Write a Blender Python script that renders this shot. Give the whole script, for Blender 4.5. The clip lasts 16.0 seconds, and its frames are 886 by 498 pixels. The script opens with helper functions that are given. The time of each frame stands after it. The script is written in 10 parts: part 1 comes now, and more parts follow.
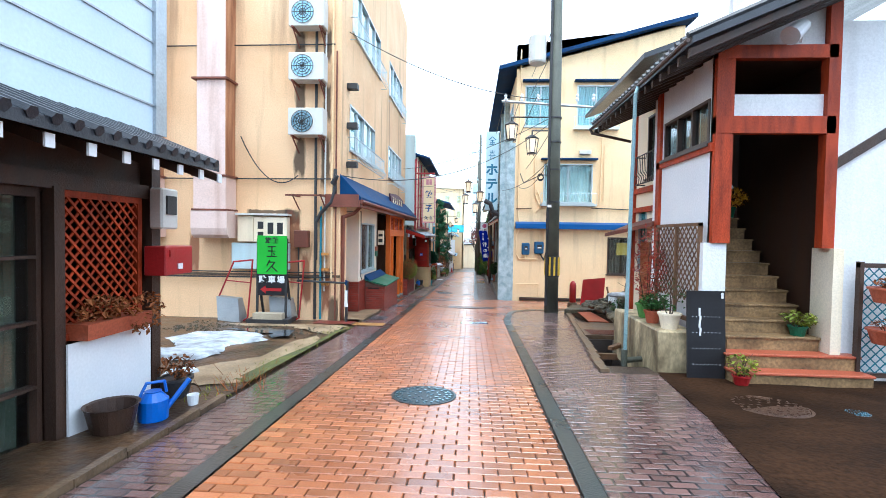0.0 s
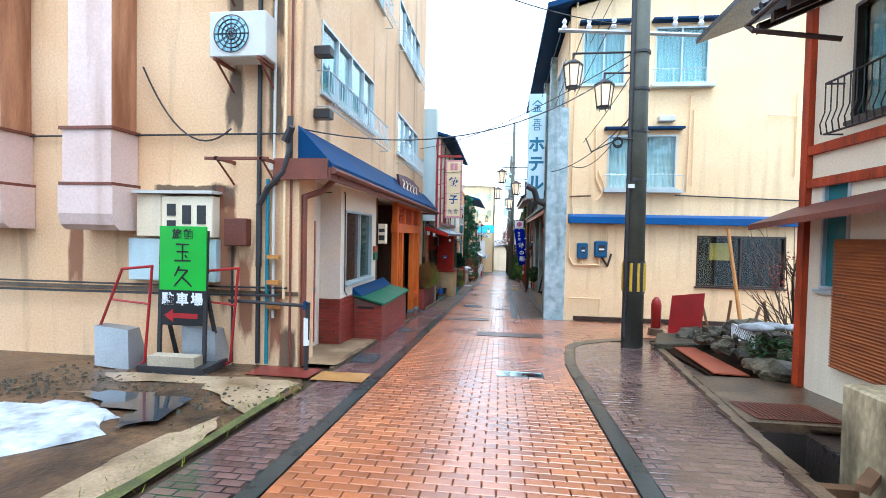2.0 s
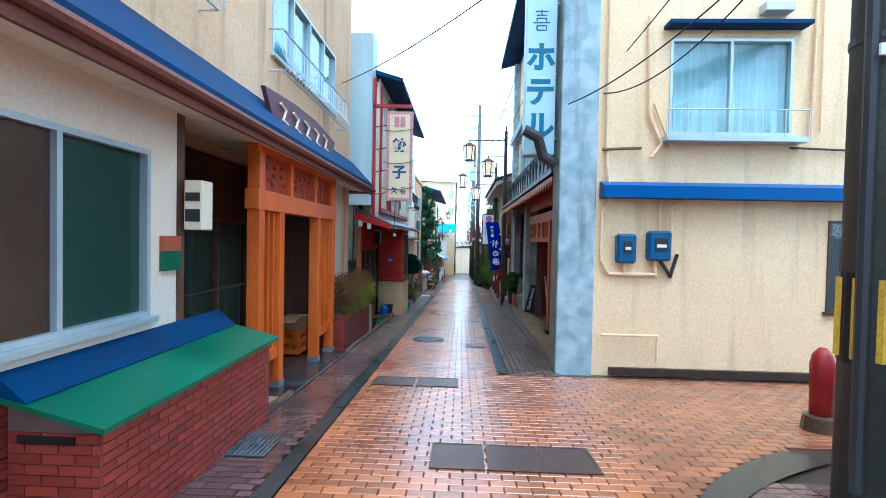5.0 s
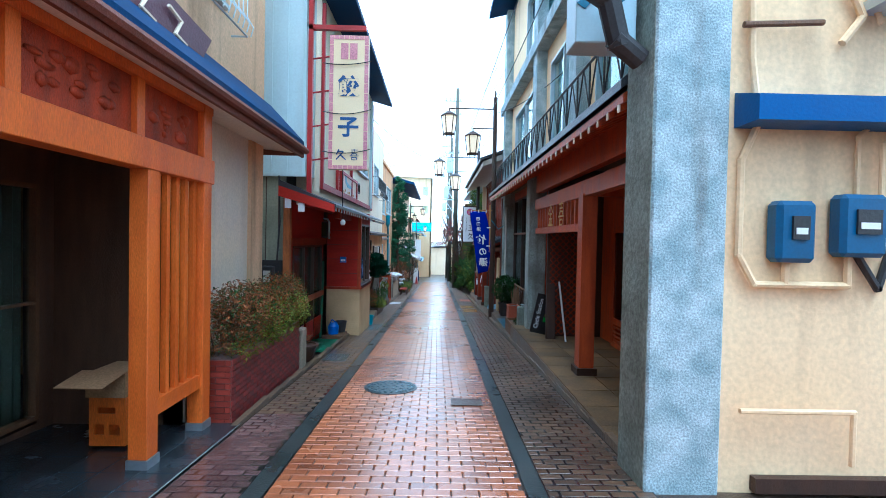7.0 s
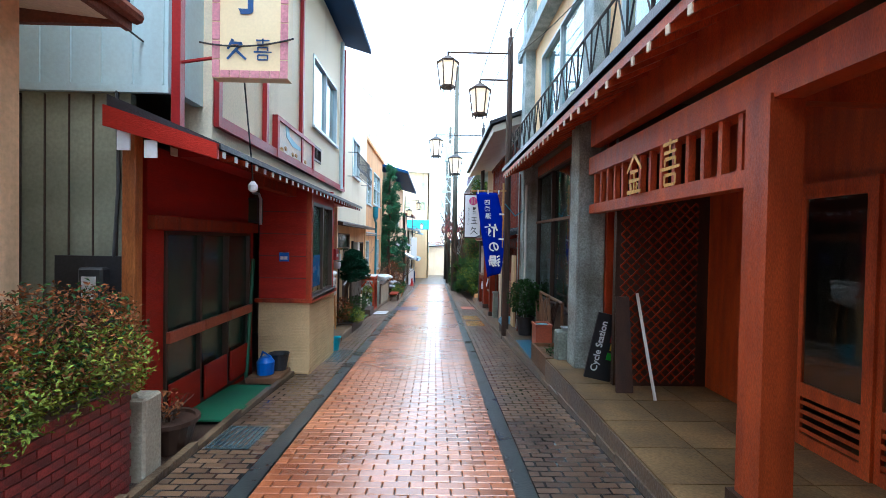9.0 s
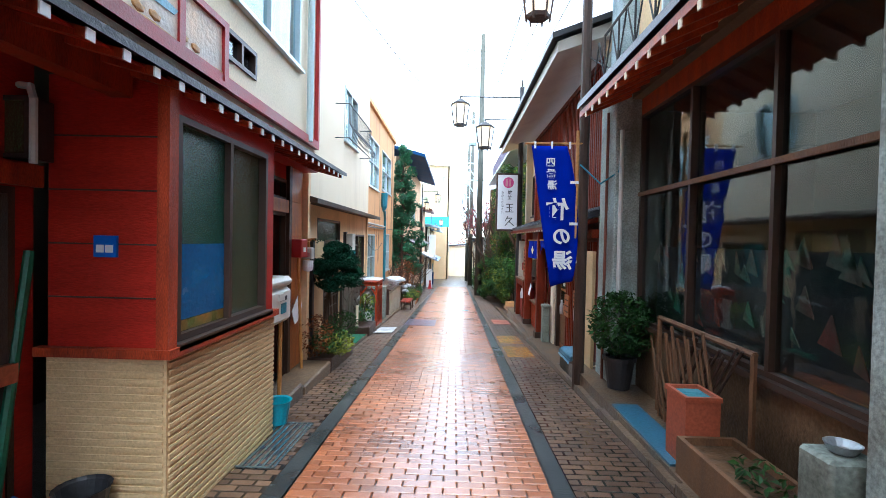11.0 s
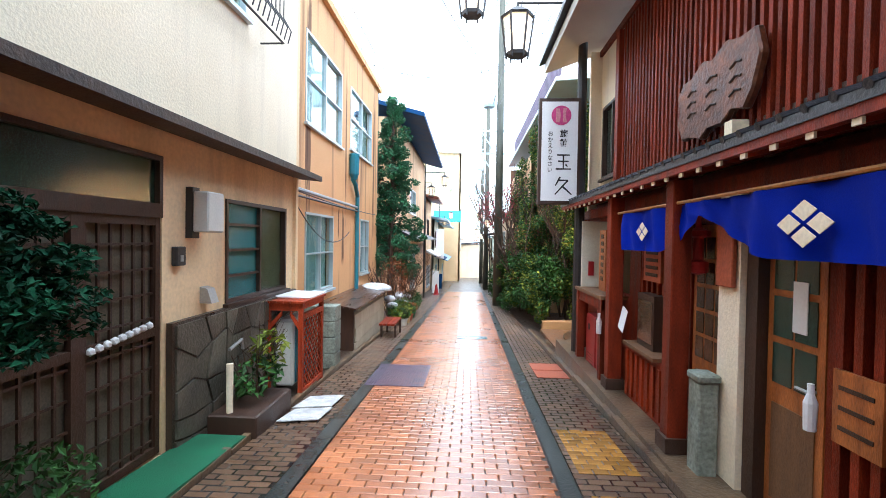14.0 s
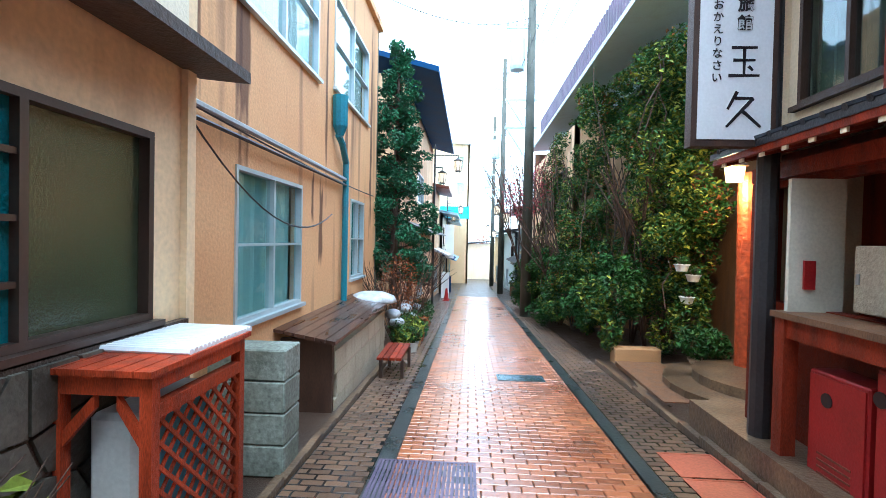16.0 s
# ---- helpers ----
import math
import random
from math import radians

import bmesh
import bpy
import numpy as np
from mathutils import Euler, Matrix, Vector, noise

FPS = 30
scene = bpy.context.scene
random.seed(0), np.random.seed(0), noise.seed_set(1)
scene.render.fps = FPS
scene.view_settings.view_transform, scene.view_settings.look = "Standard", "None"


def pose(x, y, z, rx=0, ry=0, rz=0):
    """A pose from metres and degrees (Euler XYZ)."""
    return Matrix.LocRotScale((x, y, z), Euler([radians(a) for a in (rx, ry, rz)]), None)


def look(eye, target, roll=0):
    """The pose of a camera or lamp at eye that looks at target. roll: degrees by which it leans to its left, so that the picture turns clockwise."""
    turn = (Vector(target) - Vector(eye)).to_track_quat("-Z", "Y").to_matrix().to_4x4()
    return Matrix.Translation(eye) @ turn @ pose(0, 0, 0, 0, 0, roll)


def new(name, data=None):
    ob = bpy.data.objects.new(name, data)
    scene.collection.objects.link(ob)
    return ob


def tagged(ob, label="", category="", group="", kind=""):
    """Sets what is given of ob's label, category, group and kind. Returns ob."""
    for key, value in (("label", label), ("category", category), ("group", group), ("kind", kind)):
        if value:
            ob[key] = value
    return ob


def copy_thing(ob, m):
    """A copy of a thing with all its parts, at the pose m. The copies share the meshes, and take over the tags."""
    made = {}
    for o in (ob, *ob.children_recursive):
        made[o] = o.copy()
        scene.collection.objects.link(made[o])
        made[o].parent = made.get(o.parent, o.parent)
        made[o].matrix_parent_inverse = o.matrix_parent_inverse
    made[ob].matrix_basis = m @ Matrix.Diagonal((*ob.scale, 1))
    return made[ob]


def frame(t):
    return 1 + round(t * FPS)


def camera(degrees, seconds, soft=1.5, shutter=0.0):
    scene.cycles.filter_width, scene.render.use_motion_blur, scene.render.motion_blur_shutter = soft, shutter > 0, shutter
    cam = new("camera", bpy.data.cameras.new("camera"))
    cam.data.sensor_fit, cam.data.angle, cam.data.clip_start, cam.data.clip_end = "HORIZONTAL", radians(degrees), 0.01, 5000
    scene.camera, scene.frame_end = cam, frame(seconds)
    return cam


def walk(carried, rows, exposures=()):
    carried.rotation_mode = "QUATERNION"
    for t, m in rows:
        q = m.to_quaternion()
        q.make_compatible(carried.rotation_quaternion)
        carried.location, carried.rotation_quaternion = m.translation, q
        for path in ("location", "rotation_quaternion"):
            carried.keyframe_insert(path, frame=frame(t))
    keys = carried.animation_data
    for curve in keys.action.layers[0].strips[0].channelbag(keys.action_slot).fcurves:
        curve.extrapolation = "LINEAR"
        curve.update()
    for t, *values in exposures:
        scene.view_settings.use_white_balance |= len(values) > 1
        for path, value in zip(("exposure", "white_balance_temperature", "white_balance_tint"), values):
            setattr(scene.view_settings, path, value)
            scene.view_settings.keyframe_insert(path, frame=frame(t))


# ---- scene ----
cam = camera(86.6, 16.0, 0.75)
METRES, EYE, TILT, LEAN, TURN = 35.0, 1.55, 0.0, 0.0, 3.4
ROWS = [
    (0.0, 0.0, 0.0, 0.0, 0.03, -1.73, -0.96),
    (0.5, 0.0033, 0.0341, -0.0015, 0.32, -1.65, -1.1),
    (1.0, 0.0045, 0.069, -0.0025, 0.62, -1.62, -1.13),
    (1.5, 0.002, 0.1018, -0.0033, 2.12, -1.62, -1.16),
    (2.0, 0.0019, 0.1349, -0.0043, 3.63, -1.61, -1.18),
    (2.5, 0.0036, 0.1673, -0.0058, 3.57, -1.56, -1.16),
    (3.0, 0.0045, 0.199, -0.0068, 3.24, -1.52, -1.19),
    (3.5, 0.0045, 0.2313, -0.0082, 2.18, -1.44, -1.13),
    (4.0, 0.004, 0.2634, -0.0091, 0.96, -1.41, -1.17),
    (6.5, 0.0095, 0.4139, -0.0164, -3.59, -1.14, -1.1),
    (7.0, 0.0098, 0.4431, -0.0179, -4.18, -1.12, -1.14),
    (7.5, 0.0113, 0.4698, -0.0192, -4.24, -1.1, -1.13),
    (8.0, 0.0161, 0.498, -0.0211, -4.63, -1.07, -1.05),
    (10.5, 0.0239, 0.6547, -0.0286, -2.79, -1.13, -1.16),
    (11.0, 0.0237, 0.6867, -0.0306, -2.0, -1.12, -1.23),
    (11.5, 0.024, 0.7177, -0.0323, -1.48, -1.16, -1.21),
    (12.0, 0.0255, 0.7492, -0.034, -1.11, -1.12, -1.12),
    (12.5, 0.0274, 0.7821, -0.0356, -0.9, -1.15, -1.04),
    (13.0, 0.0301, 0.8149, -0.0372, -0.91, -1.1, -1.0),
    (13.5, 0.0345, 0.846, -0.0384, -0.7, -1.13, -1.01),
    (14.0, 0.0378, 0.8782, -0.0401, -0.36, -1.13, -0.96),
    (14.5, 0.039, 0.9097, -0.042, -0.28, -1.12, -0.96),
    (15.0, 0.0373, 0.9407, -0.0439, -0.37, -1.13, -1.01),
    (15.5, 0.0334, 0.972, -0.0458, -0.25, -1.14, -1.15),
    (16.0, 0.0242, 0.9949, -0.0464, -0.16, -1.08, -1.21),
]
walk(cam, [(t, pose(0, 0, EYE, TILT, LEAN, TURN) @ pose(METRES * x, METRES * y, METRES * z, 90 + pitch, roll, yaw)) for t, x, y, z, yaw, pitch, roll in ROWS],
     [(0, 1.22, 5550, 5), (1.5, 1.2, 5550, 6), (2.5, 1.17, 5050, 2), (4, 1.15, 4800, -1), (6.5, 1.3, 4700, -1), (7.5, 1.36, 4700, -2), (8, 1.45, 4950, 0), (10.5, 1.88, 5400, 5), (13.5, 1.94, 5700, 7), (15.5, 1.88, 5500, 6), (16, 1.82, 5100, 1)])

# ---- light ----
world = bpy.data.worlds.new("overcast_sky")
scene.world = world
world.use_nodes = True
wn, wl = world.node_tree.nodes, world.node_tree.links
wn.clear()
sky = wn.new("ShaderNodeTexSky")
sky.sky_type, sky.sun_disc, sky.sun_elevation, sky.sun_rotation = "NISHITA", False, radians(55), radians(200)
bg_sky, bg_cloud, bg_sum, w_out = wn.new("ShaderNodeBackground"), wn.new("ShaderNodeBackground"), wn.new("ShaderNodeAddShader"), wn.new("ShaderNodeOutputWorld")
bg_sky.inputs[1].default_value = 0.06
bg_cloud.inputs[0].default_value, bg_cloud.inputs[1].default_value = (0.93, 0.97, 1.0, 1), 1.0
wl.new(sky.outputs[0], bg_sky.inputs[0])
wl.new(bg_sky.outputs[0], bg_sum.inputs[0])
wl.new(bg_cloud.outputs[0], bg_sum.inputs[1])
wl.new(bg_sum.outputs[0], w_out.inputs[0])
sun = new("sun", bpy.data.lights.new("sun", "SUN"))
sun.data.energy, sun.data.angle, sun.data.color = 0.9, radians(25), (1.0, 0.95, 0.88)
sun.matrix_world = look((2, -6, 20), (0, 2, 0))


# ---- building helpers ----
def G(y):
    """Height of the street, which falls evenly along y."""
    return -0.05 - 0.0525 * y


def bx(bm, x0, x1, y0, y1, z0, z1):
    x0, x1, y0, y1, z0, z1 = min(x0, x1), max(x0, x1), min(y0, y1), max(y0, y1), min(z0, z1), max(z0, z1)
    v = [bm.verts.new(p) for p in ((x0, y0, z0), (x1, y0, z0), (x1, y1, z0), (x0, y1, z0), (x0, y0, z1), (x1, y0, z1), (x1, y1, z1), (x0, y1, z1))]
    for f in ((3, 2, 1, 0), (4, 5, 6, 7), (0, 1, 5, 4), (1, 2, 6, 5), (2, 3, 7, 6), (3, 0, 4, 7)):
        bm.faces.new([v[i] for i in f])
    return bm


def ab(bm, ax, a0, a1, u0, u1, z0, z1):
    """A box whose depth runs along ax and whose width runs along the other level axis."""
    return bx(bm, a0, a1, u0, u1, z0, z1) if ax == "x" else bx(bm, u0, u1, a0, a1, z0, z1)


def prism(bm, pts, d):
    d = Vector(d)
    a = [bm.verts.new(p) for p in pts]
    b = [bm.verts.new(Vector(p) + d) for p in pts]
    n = len(pts)
    bm.faces.new(a[::-1])
    bm.faces.new(b)
    for i in range(n):
        bm.faces.new((a[i], a[(i + 1) % n], b[(i + 1) % n], b[i]))
    return bm


def cyl(bm, p, q, r, r2=None, n=10):
    p, q = Vector(p), Vector(q)
    r2 = r if r2 is None else r2
    rot = (q - p).to_track_quat("Z", "Y").to_matrix()
    a, b = [], []
    for i in range(n):
        c = Vector((math.cos(i * math.tau / n), math.sin(i * math.tau / n), 0))
        a.append(bm.verts.new(p + rot @ (c * r)))
        b.append(bm.verts.new(q + rot @ (c * r2)))
    bm.faces.new(a[::-1])
    bm.faces.new(b)
    for i in range(n):
        bm.faces.new((a[i], a[(i + 1) % n], b[(i + 1) % n], b[i]))
    return bm


def tube(bm, pts, r, n=7):
    for p, q in zip(pts, pts[1:]):
        d = (Vector(q) - Vector(p)).normalized() * r * 0.5
        cyl(bm, Vector(p) - d, Vector(q) + d, r, None, n)
    return bm


def sag(p, q, drop, n=14):
    p, q = Vector(p), Vector(q)
    return [p.lerp(q, i / n) - Vector((0, 0, drop * 4 * (i / n) * (1 - i / n))) for i in range(n + 1)]


def lathe(bm, x, y, prof, n=18):
    """A turned form round an upright axis from (radius, z) pairs."""
    rings = [[bm.verts.new((x + r * math.cos(i * math.tau / n), y + r * math.sin(i * math.tau / n), z)) for i in range(n)] for r, z in prof]
    for a, b in zip(rings, rings[1:]):
        for i in range(n):
            bm.faces.new((a[i], a[(i + 1) % n], b[(i + 1) % n], b[i]))
    bm.faces.new(rings[0][::-1])
    bm.faces.new(rings[-1])
    return bm


def B():
    return bmesh.new()


def mesh_of(name, bm, m, smooth=False, bevel=0.0):
    if bevel:
        bmesh.ops.bevel(bm, geom=bm.edges[:], offset=bevel, segments=1, affect="EDGES", clamp_overlap=True)
    if name.endswith("wall") or name in ("frame", "beam", "parapet"):
        bmesh.ops.remove_doubles(bm, verts=bm.verts[:], dist=1e-4)
    bmesh.ops.recalc_face_normals(bm, faces=bm.faces[:])
    me = bpy.data.meshes.new(name)
    bm.to_mesh(me)
    bm.free()
    me.materials.append(m)
    if smooth:
        for p in me.polygons:
            p.use_smooth = True
    return me


def islands(bm):
    """The loose pieces of a bmesh, each as a bmesh of its own."""
    seen, out = set(), []
    for v0 in bm.verts:
        if v0 in seen:
            continue
        todo, vs = [v0], []
        seen.add(v0)
        while todo:
            v = todo.pop()
            vs.append(v)
            for e in v.link_edges:
                o = e.other_vert(v)
                if o not in seen:
                    seen.add(o)
                    todo.append(o)
        nb = bmesh.new()
        m = {v: nb.verts.new(v.co) for v in vs}
        for f in {f for v in vs for f in v.link_faces}:
            nb.faces.new([m[v] for v in f.verts])
        out.append(nb)
    bm.free()
    return out


def pieces(name, bm, m, parent, label=""):
    for nb in islands(bm):
        part(name, nb, m, parent, label)


def thing(name, x, y, z, label, category, group="", kind=""):
    e = new(name)
    e.location, e.empty_display_size = (x, y, z), 0.1
    return tagged(e, label, category, group, kind)


def part(name, bm, m, parent, label="", smooth=False, bevel=0.0):
    ob = new(name, mesh_of(name, bm, m, smooth, bevel))
    ob.parent = parent
    if parent.type == "EMPTY":
        ob.matrix_parent_inverse = Matrix.Translation(parent.location).inverted()
    if label:
        ob["label"] = label
    return ob


def solo(name, bm, m, label, category, group="", kind="", smooth=False, bevel=0.0):
    return tagged(new(name, mesh_of(name, bm, m, smooth, bevel)), label, category, group, kind)


def letters(parent, text, size, m, place, mirror=False, name="lettering", thick=0.003, bold=0.0):
    cu = bpy.data.curves.new(name, "FONT")
    cu.body, cu.size, cu.extrude, cu.align_x, cu.align_y, cu.offset = text, size, thick, "CENTER", "CENTER", bold
    cu.space_line = 0.95
    tmp = bpy.data.objects.new(name, cu)
    me = bpy.data.meshes.new_from_object(tmp)
    bpy.data.objects.remove(tmp)
    me.transform(place @ Matrix.Diagonal((-1 if mirror else 1, 1, 1, 1)))
    me.materials.clear()
    me.materials.append(m)
    ob = new(name, me)
    ob.parent = parent
    if parent.type == "EMPTY":
        ob.matrix_parent_inverse = Matrix.Translation(parent.location).inverted()
    return ob


def wall(bm, ax, c, t, u0, u1, z0, z1, ops=()):
    """A wall with its outer face at c and thickness t (signed), with openings (u0, u1, z0, z1)."""
    us = sorted({u0, u1, *[min(max(o[k], u0), u1) for o in ops for k in (0, 1)]})
    for a, b in zip(us, us[1:]):
        if b - a < 1e-4:
            continue
        zs = z0
        for o in sorted([o for o in ops if o[0] < b - 1e-4 and o[1] > a + 1e-4], key=lambda o: o[2]):
            if o[2] - zs > 1e-3:
                ab(bm, ax, c, c + t, a, b, zs, o[2])
            zs = max(zs, o[3])
        if z1 - zs > 1e-3:
            ab(bm, ax, c, c + t, a, b, zs, z1)
    return bm


# ---- materials ----
def mat(name, a, b=None, rough=0.6, s1=1.2, s2=45.0, bump=0.2, metal=0.0, streak=0.0, dirt=(0.06, 0.045, 0.035), rnd=0.0, island=False, rvar=0.15, grain=0.25, stretch=(1, 1, 1), spec=0.5, wet=0.0):
    m = bpy.data.materials.new(name)
    m.use_nodes = True
    n, k = m.node_tree.nodes, m.node_tree.links
    p = n["Principled BSDF"]
    b = b or tuple(c * 0.78 for c in a)
    co = n.new("ShaderNodeTexCoord")
    mp = n.new("ShaderNodeMapping")
    mp.inputs["Scale"].default_value = stretch
    k.new(co.outputs["Object"], mp.inputs[0])
    n1, n2 = n.new("ShaderNodeTexNoise"), n.new("ShaderNodeTexNoise")
    n1.inputs["Scale"].default_value, n1.inputs["Detail"].default_value = s1, 6
    n2.inputs["Scale"].default_value, n2.inputs["Detail"].default_value = s2, 4
    k.new(mp.outputs[0], n1.inputs["Vector"])
    k.new(mp.outputs[0], n2.inputs["Vector"])
    rp = n.new("ShaderNodeValToRGB")
    rp.color_ramp.elements[0].position, rp.color_ramp.elements[1].position = 0.32, 0.68
    rp.color_ramp.elements[0].color, rp.color_ramp.elements[1].color = (*b, 1), (*a, 1)
    k.new(n1.outputs["Fac"], rp.inputs[0])
    mr = n.new("ShaderNodeMapRange")
    mr.inputs[3].default_value, mr.inputs[4].default_value = 1 - grain, 1 + grain
    mr.inputs[1].default_value, mr.inputs[2].default_value = 0.25, 0.75
    k.new(n2.outputs["Fac"], mr.inputs[0])
    mul = n.new("ShaderNodeMix")
    mul.data_type, mul.blend_type = "RGBA", "MULTIPLY"
    mul.inputs["Factor"].default_value = 1.0
    k.new(rp.outputs[0], mul.inputs["A"])
    k.new(mr.outputs[0], mul.inputs["B"])
    col = mul.outputs["Result"]
    if streak:
        m3, n3, r3 = n.new("ShaderNodeMapping"), n.new("ShaderNodeTexNoise"), n.new("ShaderNodeMapRange")
        m3.inputs["Scale"].default_value = (2.6, 2.6, 0.22)
        n3.inputs["Scale"].default_value, n3.inputs["Detail"].default_value = 1.0, 7
        r3.inputs[1].default_value, r3.inputs[2].default_value, r3.inputs[4].default_value = 0.54, 0.8, streak
        k.new(co.outputs["Object"], m3.inputs[0])
        k.new(m3.outputs[0], n3.inputs["Vector"])
        k.new(n3.outputs["Fac"], r3.inputs[0])
        mx = n.new("ShaderNodeMix")
        mx.data_type = "RGBA"
        mx.inputs["B"].default_value = (*dirt, 1)
        k.new(r3.outputs[0], mx.inputs["Factor"])
        k.new(col, mx.inputs["A"])
        col = mx.outputs["Result"]
    if rnd:
        src = n.new("ShaderNodeNewGeometry").outputs["Random Per Island"] if island else n.new("ShaderNodeObjectInfo").outputs["Random"]
        hs, r4 = n.new("ShaderNodeHueSaturation"), n.new("ShaderNodeMapRange")
        r4.inputs[3].default_value, r4.inputs[4].default_value = 1 - rnd, 1 + rnd
        k.new(src, r4.inputs[0])
        k.new(r4.outputs[0], hs.inputs["Value"])
        k.new(col, hs.inputs["Color"])
        col = hs.outputs["Color"]
    k.new(col, p.inputs["Base Color"])
    rr = n.new("ShaderNodeMapRange")
    rr.inputs[3].default_value, rr.inputs[4].default_value = max(0.02, rough - rvar), min(1, rough + rvar)
    k.new(n1.outputs["Fac"], rr.inputs[0])
    k.new(rr.outputs[0], p.inputs["Roughness"])
    p.inputs["Metallic"].default_value = metal
    p.inputs["Specular IOR Level"].default_value = spec
    if wet:
        p.inputs["Coat Weight"].default_value, p.inputs["Coat Roughness"].default_value, p.inputs["Coat IOR"].default_value = min(1.0, wet * 0.72), 0.17, 1.36
    if bump:
        bp = n.new("ShaderNodeBump")
        bp.inputs["Strength"].default_value, bp.inputs["Distance"].default_value = bump, 0.02
        k.new(n2.outputs["Fac"], bp.inputs["Height"])
        k.new(bp.outputs[0], p.inputs["Normal"])
    return m


def glass(name, tint=(0.8, 0.95, 0.95), rough=0.02, bump=0.0):
    m = bpy.data.materials.new(name)
    m.use_nodes = True
    n, k = m.node_tree.nodes, m.node_tree.links
    p = n["Principled BSDF"]
    p.inputs["Base Color"].default_value = (*tint, 1)
    p.inputs["Roughness"].default_value = rough
    p.inputs["Transmission Weight"].default_value = 1.0
    p.inputs["IOR"].default_value = 1.5
    n2, bp, co = n.new("ShaderNodeTexNoise"), n.new("ShaderNodeBump"), n.new("ShaderNodeTexCoord")
    n2.inputs["Scale"].default_value = 60 if bump else 3
    bp.inputs["Strength"].default_value, bp.inputs["Distance"].default_value = bump or 0.06, 0.02
    k.new(co.outputs["Object"], n2.inputs["Vector"])
    k.new(n2.outputs["Fac"], bp.inputs["Height"])
    k.new(bp.outputs[0], p.inputs["Normal"])
    return m


BEIGE = mat("beige_render", (0.82, 0.58, 0.35), (0.72, 0.45, 0.24), 0.8, 0.6, 30, 0.25, streak=0.85, dirt=(0.22, 0.12, 0.06), grain=0.13)
BEIGE2 = mat("smooth_beige_render", (0.88, 0.67, 0.40), (0.82, 0.59, 0.33), 0.75, 0.7, 25, 0.15, streak=0.55, dirt=(0.34, 0.22, 0.12), grain=0.1)
ORANGE = mat("ochre_render", (0.72, 0.42, 0.20), (0.64, 0.34, 0.15), 0.8, 0.7, 30, 0.25, streak=1.0, dirt=(0.10, 0.045, 0.025), grain=0.12)
CREAM = mat("cream_panel", (0.88, 0.78, 0.60), (0.83, 0.71, 0.51), 0.75, 0.8, 40, 0.25, streak=0.3, dirt=(0.36, 0.28, 0.2), grain=0.1)
WHITE = mat("white_plaster", (0.80, 0.80, 0.80), (0.72, 0.73, 0.75), 0.75, 0.9, 35, 0.2, streak=0.3, dirt=(0.35, 0.33, 0.30), grain=0.08)
WHITEB = mat("aged_warm_plaster", (0.84, 0.70, 0.50), (0.72, 0.68, 0.62), 0.75, 0.6, 35, 0.2, streak=0.35, dirt=(0.34, 0.27, 0.18), grain=0.1)
PALE = mat("pale_blue_sheet_metal", (0.55, 0.68, 0.70), (0.48, 0.62, 0.66), 0.45, 1.0, 30, 0.1, streak=0.3, dirt=(0.22, 0.2, 0.17), grain=0.06)
SIDING = mat("pale_metal_siding", (0.62, 0.72, 0.80), (0.55, 0.66, 0.76), 0.4, 1.0, 30, 0.1, streak=0.2, dirt=(0.3, 0.3, 0.3), grain=0.05)
CONC = mat("wet_concrete", (0.19, 0.125, 0.07), (0.06, 0.038, 0.022), 0.42, 2.2, 30, 0.4, streak=0.2, grain=0.35, rvar=0.25, wet=0.4)
CONCB = mat("weathered_blue_grey_concrete", (0.48, 0.58, 0.61), (0.24, 0.34, 0.37), 0.75, 4.5, 60, 0.35, streak=1.0, dirt=(0.10, 0.085, 0.055), grain=0.45)
CONCP = mat("stained_teal_grey_concrete", (0.40, 0.48, 0.46), (0.20, 0.215, 0.185), 0.75, 2.4, 45, 0.35, streak=0.9, dirt=(0.08, 0.07, 0.045), grain=0.4)
# Moss on posts and blocks; on the pillar's side plate, painted shade.
CONCM = mat("mossy_and_shaded_grey_concrete", (0.27, 0.31, 0.27), (0.12, 0.135, 0.105), 0.75, 2.0, 30, 0.35, streak=0.8, dirt=(0.05, 0.045, 0.03), grain=0.4)
PORCH = mat("worn_tan_concrete", (0.42, 0.31, 0.19), (0.17, 0.115, 0.06), 0.5, 1.8, 35, 0.4, grain=0.3, rvar=0.2, wet=0.3)
METERB = mat("blue_meter_casing", (0.010, 0.10, 0.24), (0.008, 0.075, 0.18), 0.45, 2, 40, 0.05, grain=0.1)
DIRT = mat("wet_earth", (0.13, 0.068, 0.028), (0.022, 0.012, 0.006), 0.5, 1.8, 14, 1.0, grain=0.55, rvar=0.3, wet=0.25)
DIRTD = mat("dark_wet_earth", (0.040, 0.019, 0.009), (0.015, 0.0075, 0.004), 0.8, 1.2, 22, 0.7, grain=0.45, rvar=0.15, spec=0.06)
STEPC = mat("mossy_brown_step", (0.30, 0.19, 0.085), (0.11, 0.066, 0.030), 0.5, 2.5, 25, 0.5, grain=0.4, rvar=0.25)
ASPH = mat("wet_asphalt", (0.075, 0.06, 0.05), (0.045, 0.035, 0.03), 0.35, 1.2, 60, 0.5, grain=0.35, rvar=0.25)
JOINT = mat("dark_paving_joint", (0.07, 0.045, 0.03), (0.035, 0.025, 0.02), 0.35, 3, 70, 0.4, rvar=0.2)
BRICKR = mat("wet_tan_paver", (0.42, 0.145, 0.05), (0.26, 0.082, 0.034), 0.30, 0.9, 90, 0.09, rnd=0.28, grain=0.25, rvar=0.16, wet=1.0)
